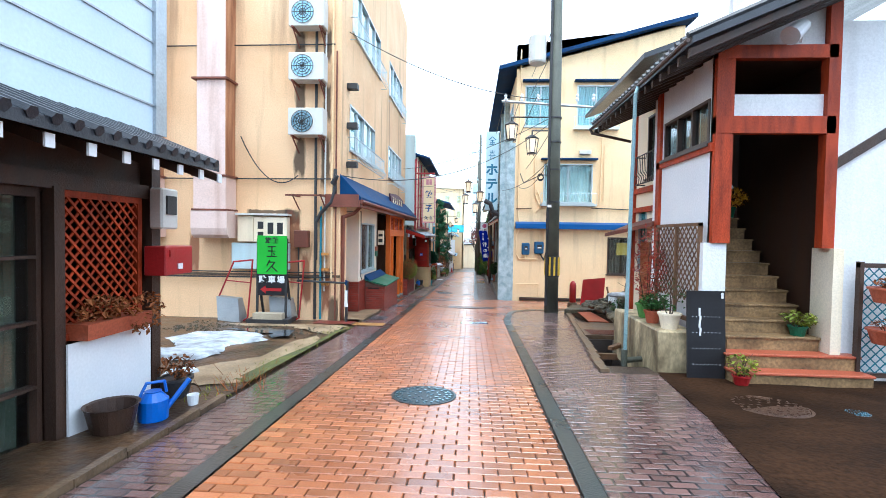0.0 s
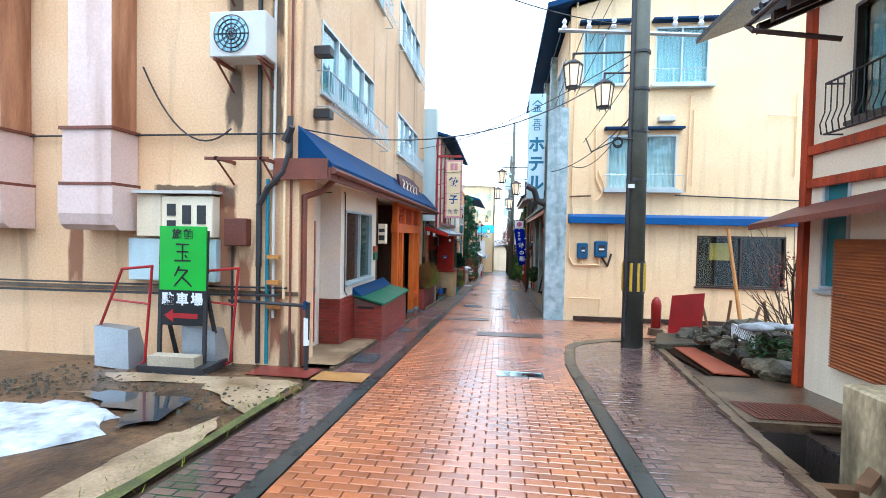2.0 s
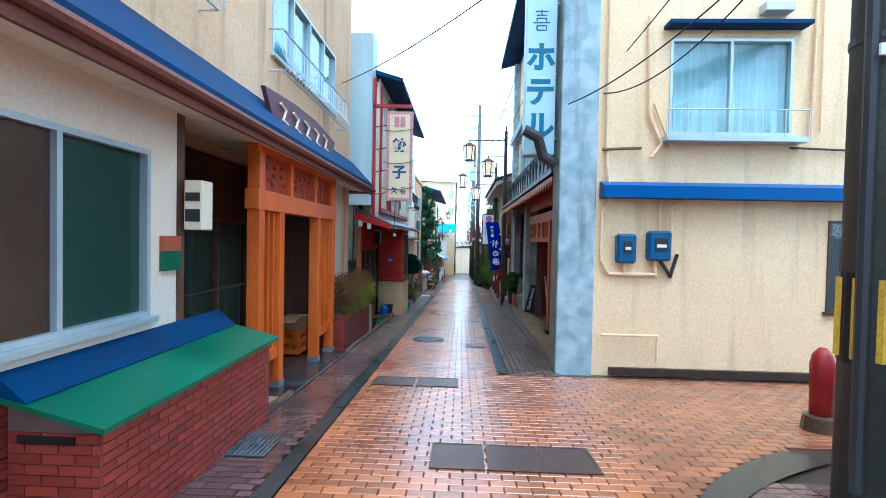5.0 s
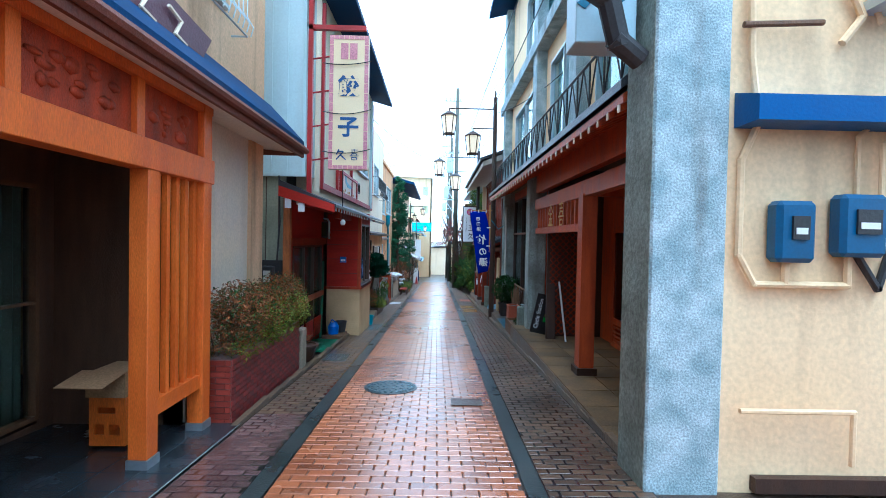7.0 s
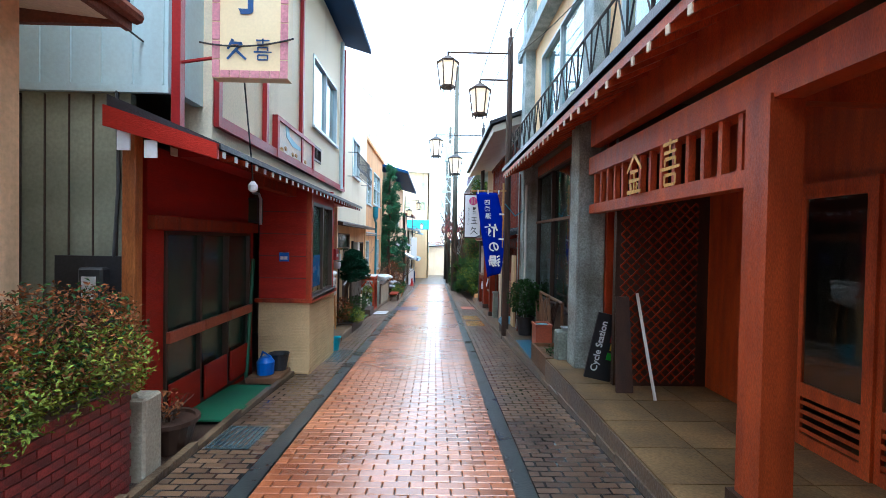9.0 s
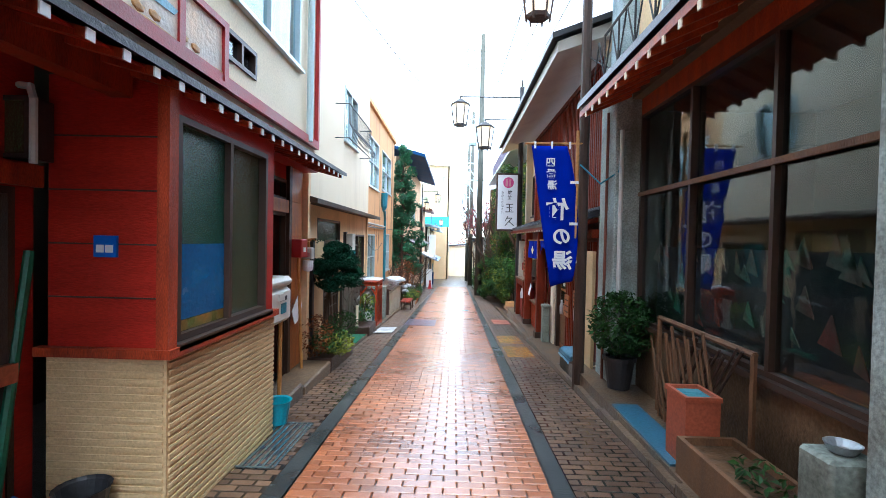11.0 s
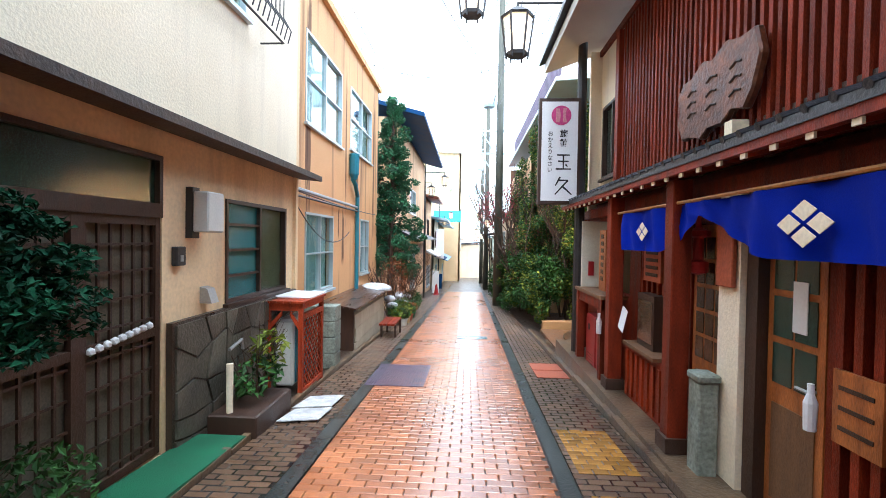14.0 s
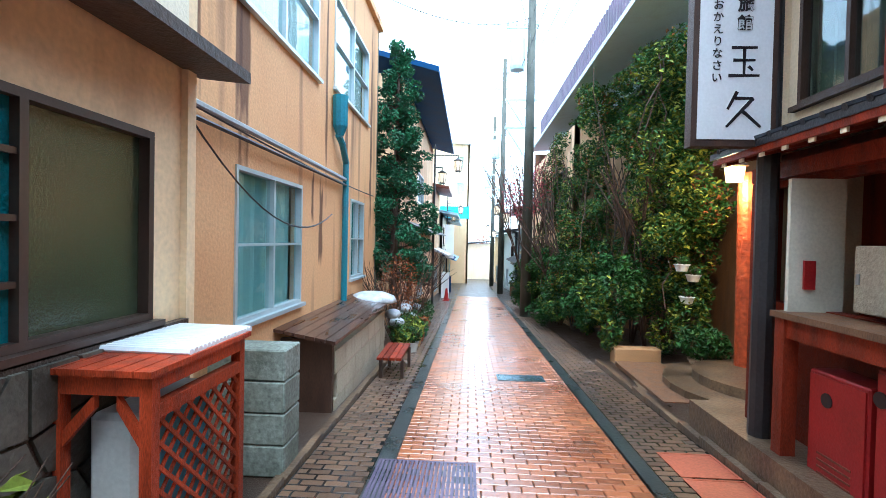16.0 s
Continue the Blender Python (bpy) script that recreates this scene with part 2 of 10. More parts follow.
BRICKRS = mat("wet_tan_paver_rows", (0.42, 0.145, 0.05), (0.26, 0.082, 0.034), 0.30, 0.9, 90, 0.09, rnd=0.28, island=True, grain=0.25, rvar=0.16, wet=1.0)
BRICKP = mat("wet_mauve_paver", (0.16, 0.085, 0.07), (0.095, 0.055, 0.052), 0.25, 0.9, 90, 0.1, rnd=0.3, grain=0.25, rvar=0.13, wet=1.0)
BRICKPS = mat("wet_mauve_paver_rows", (0.16, 0.085, 0.07), (0.095, 0.055, 0.052), 0.25, 0.9, 90, 0.1, rnd=0.3, island=True, grain=0.25, rvar=0.13, wet=1.0)
BRICKB = mat("wet_brown_paver", (0.14, 0.075, 0.036), (0.07, 0.038, 0.021), 0.42, 0.9, 90, 0.12, rnd=0.35, grain=0.3, rvar=0.15, wet=0.5)
BRICKBS = mat("wet_brown_paver_rows", (0.14, 0.075, 0.036), (0.07, 0.038, 0.021), 0.42, 0.9, 90, 0.12, rnd=0.35, island=True, grain=0.3, rvar=0.15, wet=0.5)
BAND = mat("wet_dark_kerb_band", (0.040, 0.048, 0.045), (0.022, 0.028, 0.028), 0.3, 2, 60, 0.2, rvar=0.15, wet=0.6)
REDW = mat("red_stained_timber", (0.42, 0.055, 0.014), (0.20, 0.026, 0.008), 0.5, 1.6, 40, 0.3, rnd=0.25, streak=0.3, dirt=(0.05, 0.014, 0.008), grain=0.45, stretch=(6, 6, 1), spec=0.25)
REDD = mat("dark_red_timber", (0.27, 0.034, 0.011), (0.12, 0.016, 0.006), 0.5, 1.6, 40, 0.3, rnd=0.3, streak=0.45, dirt=(0.03, 0.010, 0.006), grain=0.45, stretch=(6, 6, 1), spec=0.2)
# Brighter copy of REDW; the well-lit hotel entry is put into its colour.
REDO = mat("lit_orange_red_timber", (0.62, 0.105, 0.020), (0.38, 0.055, 0.013), 0.42, 1.6, 40, 0.25, rnd=0.15, streak=0.3, dirt=(0.08, 0.02, 0.01), grain=0.4, stretch=(6, 6, 1))
REDN = mat("deep_red_boarding", (0.44, 0.024, 0.012), (0.30, 0.015, 0.009), 0.5, 1.2, 30, 0.25, streak=0.25, dirt=(0.06, 0.012, 0.008), grain=0.25, stretch=(1, 1, 5), spec=0.2)
REDP = mat("red_paint", (0.40, 0.016, 0.018), (0.26, 0.010, 0.012), 0.42, 1.5, 50, 0.15, grain=0.15)
BRIGHT = mat("orange_lacquered_timber", (0.74, 0.16, 0.012), (0.56, 0.10, 0.008), 0.45, 1.0, 30, 0.2, grain=0.22, stretch=(5, 5, 1))
BROWN = mat("dark_stained_timber", (0.060, 0.028, 0.016), (0.032, 0.016, 0.010), 0.5, 1.3, 40, 0.3, grain=0.35, stretch=(6, 6, 1))
WOOD = mat("weathered_timber", (0.20, 0.10, 0.045), (0.12, 0.06, 0.028), 0.6, 1.4, 40, 0.3, grain=0.35, stretch=(6, 6, 1))
BAMBOO = mat("bamboo_cane", (0.50, 0.24, 0.06), (0.40, 0.17, 0.04), 0.45, 2, 30, 0.15)
BLUEM = mat("blue_painted_metal", (0.003, 0.045, 0.14), (0.002, 0.025, 0.085), 0.7, 1.4, 40, 0.1, grain=0.15, spec=0.2)
BLUEV = mat("vivid_blue_metal", (0.006, 0.10, 0.33), (0.004, 0.07, 0.25), 0.5, 1.4, 40, 0.1, grain=0.1, spec=0.3)
BLUEP = mat("blue_plastic", (0.01, 0.14, 0.60), (0.01, 0.11, 0.5), 0.35, 2, 40, 0.05, grain=0.08)
GREENM = mat("green_sheet", (0.014, 0.14, 0.07), (0.010, 0.10, 0.05), 0.45, 1.5, 40, 0.15)
MATG = mat("green_turf_mat", (0.015, 0.17, 0.075), (0.01, 0.12, 0.055), 0.9, 2, 160, 0.9, grain=0.4)
DARK = mat("dark_metal", (0.035, 0.035, 0.038), (0.02, 0.02, 0.022), 0.45, 2, 40, 0.15)
STEEL = mat("galvanised_steel", (0.45, 0.48, 0.50), (0.34, 0.37, 0.40), 0.4, 2, 40, 0.1, metal=0.7, grain=0.12)
GREYP = mat("pale_grey_plastic", (0.62, 0.62, 0.58), (0.55, 0.55, 0.51), 0.5, 1.5, 50, 0.05, streak=0.25, dirt=(0.25, 0.2, 0.15), grain=0.08)
DUCTM = mat("pinkish_painted_duct", (0.74, 0.58, 0.52), (0.66, 0.48, 0.41), 0.5, 1.0, 30, 0.1, streak=0.75, dirt=(0.33, 0.15, 0.07), grain=0.1)
DUCTS = mat("rust_streaked_duct", (0.50, 0.25, 0.13), (0.26, 0.10, 0.045), 0.6, 2.2, 30, 0.15, streak=1.0, dirt=(0.12, 0.04, 0.02), grain=0.15, stretch=(3, 3, 0.35))
RUST = mat("rusty_brown_paint", (0.20, 0.055, 0.03), (0.12, 0.035, 0.02), 0.6, 2, 50, 0.3)
FRAMEM = mat("aluminium_sash", (0.55, 0.62, 0.64), (0.46, 0.54, 0.57), 0.35, 2, 40, 0.05, metal=0.4, grain=0.06)
FRAMED = mat("bronze_sash", (0.06, 0.035, 0.025), (0.04, 0.025, 0.018), 0.4, 2, 40, 0.05, grain=0.1)
GLASS = glass("window_glass", (0.75, 0.95, 0.97))
FROST = glass("frosted_teal_glass", (0.03, 0.24, 0.27), 0.15, 0.5)
FROST.node_tree.nodes["Principled BSDF"].inputs["Transmission Weight"].default_value = 0.35
FROSTG = glass("rippled_green_glass", (0.022, 0.11, 0.075), 0.15, 0.5)
FROSTG.node_tree.nodes["Principled BSDF"].inputs["Transmission Weight"].default_value = 0.35
FROSTO = glass("frosted_olive_glass", (0.075, 0.095, 0.05), 0.22, 0.2)
FROSTO.node_tree.nodes["Principled BSDF"].inputs["Transmission Weight"].default_value = 0.35
FROSTD = glass("dark_green_glass", (0.03, 0.075, 0.055), 0.12, 0.1)
FROSTB = glass("dark_brown_glass", (0.075, 0.04, 0.022), 0.1, 0.1)
FROSTB.node_tree.nodes["Principled BSDF"].inputs["Transmission Weight"].default_value = 0.3
FROSTD.node_tree.nodes["Principled BSDF"].inputs["Transmission Weight"].default_value = 0.3
WOODO = mat("varnished_knotty_timber", (0.46, 0.15, 0.035), (0.24, 0.07, 0.018), 0.4, 2.2, 30, 0.2, grain=0.35, stretch=(5, 5, 1))
TILET = mat("tan_floor_tile", (0.24, 0.15, 0.065), (0.10, 0.062, 0.028), 0.55, 2.2, 40, 0.2, rnd=0.2, grain=0.3, rvar=0.2, spec=0.3)
CURT = mat("pale_teal_curtain", (0.42, 0.60, 0.62), (0.34, 0.52, 0.55), 0.9, 2, 60, 0.1)
CURTW = mat("white_curtain", (0.72, 0.74, 0.74), (0.62, 0.66, 0.68), 0.9, 2, 60, 0.1)
# Blinds; as room lining, its dark tone puts indoor gloom into colour.
CURTD = mat("dim_brown_blind_and_lining", (0.15, 0.13, 0.09), (0.11, 0.10, 0.07), 0.9, 2, 60, 0.1)
TEALW = mat("rain_water_blue", (0.12, 0.42, 0.48), (0.06, 0.28, 0.36), 0.06, 6, 30, 0.1)
TEAL = mat("teal_blind", (0.03, 0.30, 0.34), (0.02, 0.17, 0.24), 0.7, 2, 40, 0.1)
ROOFT = mat("dark_roof_tile", (0.040, 0.045, 0.055), (0.022, 0.025, 0.032), 0.35, 2, 50, 0.25, grain=0.25)
REDB = mat("glazed_red_brick", (0.30, 0.045, 0.028), (0.20, 0.03, 0.02), 0.35, 2, 60, 0.2, rnd=0.25, grain=0.2)
MORT = mat("dull_mortar", (0.20, 0.12, 0.10), (0.13, 0.08, 0.065), 0.8, 3, 70, 0.4)
LEAF = mat("dark_green_leaf", (0.045, 0.125, 0.026), (0.016, 0.052, 0.014), 0.6, 3, 60, 0.1, rnd=0.5, island=True, spec=0.2)
LEAFY = mat("yellow_green_leaf", (0.26, 0.28, 0.035), (0.13, 0.18, 0.025), 0.6, 3, 60, 0.1, rnd=0.5, island=True, spec=0.2)
LEAFR = mat("russet_leaf", (0.30, 0.10, 0.03), (0.16, 0.06, 0.022), 0.65, 3, 60, 0.1, rnd=0.5, island=True, spec=0.2)
CONIF = mat("conifer_needles", (0.03, 0.16, 0.06), (0.016, 0.085, 0.04), 0.7, 3, 60, 0.1, rnd=0.5, island=True)
PINE = mat("dark_pine_needles", (0.010, 0.062, 0.030), (0.004, 0.026, 0.014), 0.75, 3, 60, 0.1, rnd=0.5, island=True, spec=0.1)
WETB = mat("wet_dark_board", (0.075, 0.032, 0.020), (0.035, 0.016, 0.011), 0.3, 1.3, 40, 0.25, rnd=0.3, grain=0.35, stretch=(6, 1, 6), wet=0.9)
BARK = mat("bark", (0.10, 0.055, 0.035), (0.05, 0.03, 0.02), 0.8, 3, 30, 0.8, grain=0.4, stretch=(4, 4, 1))
TERRA = mat("terracotta_plastic", (0.42, 0.10, 0.045), (0.34, 0.075, 0.035), 0.5, 2, 40, 0.1)
SNOW = mat("old_snow", (0.60, 0.66, 0.73), (0.24, 0.25, 0.26), 0.7, 3.6, 14, 1.0, grain=0.2)
NAVY = mat("deep_blue_cloth", (0.003, 0.020, 0.38), (0.002, 0.013, 0.27), 0.8, 1.5, 120, 0.15, grain=0.12, spec=0.08)
WHITEP = mat("white_paint", (0.80, 0.82, 0.84), (0.74, 0.77, 0.80), 0.45, 2, 40, 0.03, grain=0.05)
BLACKP = mat("black_paint", (0.015, 0.016, 0.02), (0.01, 0.01, 0.012), 0.4, 2, 40, 0.05)
SIGNG = mat("bright_green_sign", (0.04, 0.44, 0.03), (0.035, 0.36, 0.028), 0.4, 1.5, 40, 0.03, grain=0.05)
STONE = mat("dark_crazy_stone", (0.12, 0.105, 0.08), (0.045, 0.045, 0.036), 0.45, 2.5, 30, 0.5, rnd=0.3)
ROCK = mat("garden_rock", (0.12, 0.095, 0.055), (0.026, 0.026, 0.016), 0.55, 3, 25, 0.9, rnd=0.3, grain=0.4)
STUCCO = mat("ribbed_tan_stucco", (0.68, 0.49, 0.26), (0.55, 0.38, 0.19), 0.8, 2, 50, 0.3, grain=0.15)
BLOCK = mat("concrete_block", (0.46, 0.40, 0.30), (0.34, 0.29, 0.21), 0.75, 1.5, 40, 0.5, streak=0.4, dirt=(0.12, 0.1, 0.06), grain=0.2)
POLE = mat("mossy_concrete_pole", (0.105, 0.11, 0.085), (0.06, 0.065, 0.05), 0.6, 1.5, 40, 0.3, streak=0.5, dirt=(0.03, 0.035, 0.025), grain=0.2)
TEALPIPE = mat("teal_drain_pipe", (0.02, 0.20, 0.27), (0.02, 0.15, 0.22), 0.4, 2, 40, 0.05)
LANTG = bpy.data.materials.new("lantern_glass_lit")
LANTG.use_nodes = True
LANTG.node_tree.nodes["Principled BSDF"].inputs["Base Color"].default_value = (0.85, 0.72, 0.55, 1)
LANTG.node_tree.nodes["Principled BSDF"].inputs["Emission Color"].default_value = (1.0, 0.72, 0.42, 1)
LANTG.node_tree.nodes["Principled BSDF"].inputs["Emission Strength"].default_value = 0.25
LAMPON = bpy.data.materials.new("warm_lamp_glow")
LAMPON.use_nodes = True
LAMPON.node_tree.nodes["Principled BSDF"].inputs["Emission Color"].default_value = (1.0, 0.55, 0.15, 1)
LAMPON.node_tree.nodes["Principled BSDF"].inputs["Emission Strength"].default_value = 2.5


def stain(m, boxes, dark, seed=0.0, axis=0):
    """Adds ragged upright stains to a wall material; boxes are (place along the wall, half width, foot, head)."""
    n, k = m.node_tree.nodes, m.node_tree.links
    p = n["Principled BSDF"]
    src = p.inputs["Base Color"].links[0].from_socket
    co, sp, nz, mp = n.new("ShaderNodeTexCoord"), n.new("ShaderNodeSeparateXYZ"), n.new("ShaderNodeTexNoise"), n.new("ShaderNodeMapping")
    mp.inputs["Scale"].default_value, mp.inputs["Location"].default_value = (7, 7, 1.6), (seed, 0, 0)
    nz.inputs["Scale"].default_value, nz.inputs["Detail"].default_value = 1.0, 6
    k.new(co.outputs["Object"], sp.inputs[0])
    k.new(co.outputs["Object"], mp.inputs[0])
    k.new(mp.outputs[0], nz.inputs["Vector"])

    def math_node(op, a, b):
        q = n.new("ShaderNodeMath")
        q.operation = op
        for i, v in enumerate((a, b)):
            if isinstance(v, (int, float)):
                q.inputs[i].default_value = v
            else:
                k.new(v, q.inputs[i])
        return q.outputs[0]

    for x, hw, z0, z1 in boxes:
        u = math_node("DIVIDE", math_node("ABSOLUTE", math_node("SUBTRACT", sp.outputs[axis], x), 0), hw)
        v = math_node("DIVIDE", math_node("ABSOLUTE", math_node("SUBTRACT", sp.outputs[2], (z0 + z1) / 2), 0), (z1 - z0) / 2)
        f = math_node("SUBTRACT", math_node("ADD", math_node("MULTIPLY", nz.outputs["Fac"], 1.6), 0.45), math_node("MAXIMUM", u, v))
        r = n.new("ShaderNodeMapRange")
        r.inputs[1].default_value, r.inputs[2].default_value, r.inputs[4].default_value = 0.1, 0.5, 0.85
        k.new(f, r.inputs[0])
        mx = n.new("ShaderNodeMix")
        mx.data_type = "RGBA"
        mx.inputs["B"].default_value = (*dark, 1)
        k.new(r.outputs[0], mx.inputs["Factor"])
        k.new(src, mx.inputs["A"])
        src = mx.outputs["Result"]
    k.new(src, p.inputs["Base Color"])


stain(BEIGE, [(-4.28, 0.13, 2.95, 3.95), (-3.62, 0.12, 2.8, 3.95), (-4.28, 0.12, 4.4, 5.25), (-3.62, 0.11, 4.35, 5.25), (-4.28, 0.12, 5.7, 6.5), (-3.62, 0.11, 5.7, 6.5), (-4.45, 0.2, 1.75, 2.1), (-5.0, 0.6, 2.0, 2.1), (-3.42, 0.14, -0.7, -0.1)], (0.03, 0.018, 0.012))
stain(BEIGE, [(-4.42, 0.14, 0.3, 2.0), (-4.1, 0.12, -0.2, 1.1), (-7.0, 0.12, 0.5, 1.5), (-3.6, 0.1, -0.5, 0.6), (-9.3, 0.2, 0.6, 2.4)], (0.20, 0.06, 0.025), 3.0)
stain(ORANGE, [(39.42, 0.1, 0.3, 4.7), (39.3, 0.06, 1.2, 4.6), (41.9, 0.09, -0.4, 0.85), (41.5, 0.05, 0.2, 0.85), (42.1, 0.05, 1.1, 4.2), (38.6, 0.05, 1.2, 4.8), (43.3, 0.09, -0.2, 2.2), (45.4, 0.1, 0.5, 4.5)], (0.09, 0.035, 0.018), 5.0, 1)
PEEL = mat("peeling_wet_paint", (0.74, 0.60, 0.36), (0.07, 0.048, 0.022), 0.55, 2.4, 24, 0.5, streak=1.0, dirt=(0.045, 0.03, 0.014), grain=0.3, stretch=(1, 1, 0.5))


def window(parent, ax, c, s, u0, u1, z0, z1, n=2, fm=None, pane=None, curtain=None, rails=0, sill=True, label=""):
    """A framed window in an opening; s is the sign of the way indoors."""
    fm, pane = fm or FRAMEM, pane or GLASS
    w = 0.045
    bm = B()
    holes = []
    for i in range(n):
        ua, ub = u0 + (u1 - u0 - w) * i / n + w, u0 + (u1 - u0 - w) * (i + 1) / n
        for j in range(rails + 1):
            za, zb = z0 + (z1 - z0) * j / (rails + 1), z0 + (z1 - z0) * (j + 1) / (rails + 1)
            holes.append((ua, ub, za + (w if j == 0 else 0.013), zb - (w if j == rails else 0.013)))
    wall(bm, ax, c - s * 0.02, s * 0.095, u0, u1, z0, z1, holes)
    bmesh.ops.remove_doubles(bm, verts=bm.verts[:], dist=1e-4)
    win = part("window", bm, fm, parent, label)
    for i in range(n):
        ua, ub = u0 + (u1 - u0) * i / n + 0.02, u0 + (u1 - u0) * (i + 1) / n - 0.005
        o = c + s * (0.03 + 0.02 * (i % 2))
        g = part("pane", ab(B(), ax, o, o + s * 0.006, ua, ub, z0 + 0.02, z1 - 0.02), pane[i % len(pane)] if isinstance(pane, tuple) else pane, win)
        g.visible_shadow = False
    if sill:
        part("sill", ab(B(), ax, c - s * 0.07, c - s * 0.005, u0 - 0.05, u1 + 0.05, z0 - 0.05, z0 - 0.003), fm, win)
    if curtain:
        bm = B()
        k = max(6, int((u1 - u0) / 0.06))
        row = []
        for i in range(k + 1):
            u = u0 + 0.01 + (u1 - u0 - 0.02) * i / k
            o = c + s * (0.17 + 0.018 * (1 if i % 2 else -1) + 0.01 * math.sin(i * 1.7))
            row.append([bm.verts.new((o, u, z) if ax == "x" else (u, o, z)) for z in (z0 - 0.02, z1 + 0.02)])
        for p, q in zip(row, row[1:]):
            bm.faces.new((p[0], q[0], q[1], p[1]))
        part("curtain", bm, curtain, win)
    return win


def balcony(parent, c, s, y0, y1, z0, z1, out=0.28, belly=0.1, m=None, step=0.11):
    """A window rail with bowed upright bars on a wall across x."""
    m = m or DARK
    bm = B()
    for z, o in ((z1, out), (z0 + 0.02, out)):
        cyl(bm, (c - s * o, y0, z), (c - s * o, y1, z), 0.014, None, 6)
        for y in (y0, y1):
            cyl(bm, (c, y, z), (c - s * o, y, z), 0.012, None, 6)
    part_rail = part("railing", bm, m, parent)
    n = int((y1 - y0) / step)
    for i in range(n + 1):
        y = y0 + (y1 - y0) * i / n
        bm = B()
        tube(bm, [(c - s * out, y, z1), (c - s * out, y, z0 + (z1 - z0) * 0.45), (c - s * (out + belly), y, z0 + (z1 - z0) * 0.22), (c - s * (out + belly * 0.6), y, z0 + 0.02)], 0.008, 5)
        part("bar", bm, m, part_rail)
    return part_rail

# ---- ground ----
def ribbon(bm, left, right, up):
    """A strip of ground between two lines of (x, y), laid up metres above the street."""
    a = [bm.verts.new((x, y, G(y) + up)) for x, y in left]
    b = [bm.verts.new((x, y, G(y) + up)) for x, y in right]
    for i in range(len(a) - 1):
        bm.faces.new((a[i], b[i], b[i + 1], a[i + 1]))
    return bm


PIT = (2.15, 3.0, 7.45, 10.0)
bm = B()
gx, gy = [-1500, -60, -3, PIT[0], PIT[1], 60, 1500], [-1500, -60, 0, PIT[2], PIT[3], 30, 60, 110, 1500]
grid = [[bm.verts.new((x, y, G(min(max(y, -60), 110)) - 0.022)) for x in gx] for y in gy]
for j in range(len(gy) - 1):
    for i in range(len(gx) - 1):
        if (gx[i], gy[j]) != (PIT[0], PIT[2]):
            bm.faces.new((grid[j][i], grid[j][i + 1], grid[j + 1][i + 1], grid[j + 1][i]))
solo("ground", bm, JOINT, "wet dark ground falling along the lane", "ground", kind="structure")

bm = B()
wall(bm, "x", PIT[0], -0.1, PIT[2], PIT[3], -1.7, -0.60)
wall(bm, "x", PIT[1], 0.1, PIT[2], PIT[3], -1.7, -0.60)
wall(bm, "y", PIT[2], -0.1, PIT[0] - 0.1, PIT[1] + 0.1, -1.7, -0.48)
wall(bm, "y", PIT[3], 0.1, PIT[0] - 0.1, PIT[1] + 0.1, -1.7, -0.60)
bx(bm, PIT[0], PIT[1], PIT[2], PIT[3], -1.8, -1.65)
solo("drain_channel", bm, ASPH, "open concrete water channel beside the paving", "channel", kind="structure")


def xr(y):
    """Right edge of the tan paving."""
    if y < 12:
        return 0.75 + 0.012 * y
    if y < 14.3:
        return 0.894 + 0.24 * ((y - 12) / 2.3) ** 2
    if y < 16.2:
        return 1.134 + 1.75 * ((y - 14.3) / 1.9) ** 2
    if y < 18.95:
        return 9.5
    return 0.16 + 0.007 * (y - 19)


def xp(y):
    """Outer edge of the right pavement."""
    if y < 6.9:
        return 2.05 + 0.2 * y * 0.55
    if y < 15.6:
        return 1.9 + 0.14 * (y - 6.9)
    return 1.2


# dark kerb bands
ys = [i * 0.5 - 8 for i in range(217)]
solo("kerb_band", ribbon(B(), [(-2.02, y) for y in ys], [(-1.86, y) for y in ys], 0.006), BAND, "dark wet stone gutter band along the paving", "kerb", kind="structure")
ys = [i * 0.25 - 8 for i in range(80)] + [12 + 0.1 * i for i in range(42)]
solo("kerb_band", ribbon(B(), [(xr(y) + 0.01, y) for y in ys], [(xr(y) + 0.17 + (0.12 * max(0, y - 14.3)), y - max(0, y - 14.3) * 0.12) for y in ys], 0.007), BAND, "dark wet stone gutter band curving into the side lane", "kerb", kind="structure")
ys = [19.0 + 0.5 * i for i in range(170)]
solo("kerb_band", ribbon(B(), [(xr(y) + 0.01, y) for y in ys], [(xr(y) + 0.16, y) for y in ys], 0.006), BAND, "dark wet stone gutter band along the paving", "kerb", kind="structure")


# rain standing in the joints of the footways
FILM = mat("rain_film", (0.02, 0.022, 0.024), (0.012, 0.013, 0.015), 0.06, 2, 30, 0.04, rvar=0.03, wet=1.0)
ys = [i * 0.5 for i in range(1, 120)]
solo("joint_water", ribbon(B(), [(-2.66, y) for y in ys], [(-2.025, y) for y in ys], -0.003), FILM, "rain water in the footway joints", "water", kind="structure")
ys = [i * 0.25 for i in range(2, 62)]
solo("joint_water", ribbon(B(), [(xr(y) + 0.18, y) for y in ys], [(xp(y), y) for y in ys], -0.003), FILM, "rain water in the footway joints", "water", kind="structure")
ys = [19.0 + i * 0.5 for i in range(83)]
solo("joint_water", ribbon(B(), [(xr(y) + 0.17, y) for y in ys], [(1.195, y) for y in ys], -0.003), FILM, "rain water in the footway joints", "water", kind="structure")


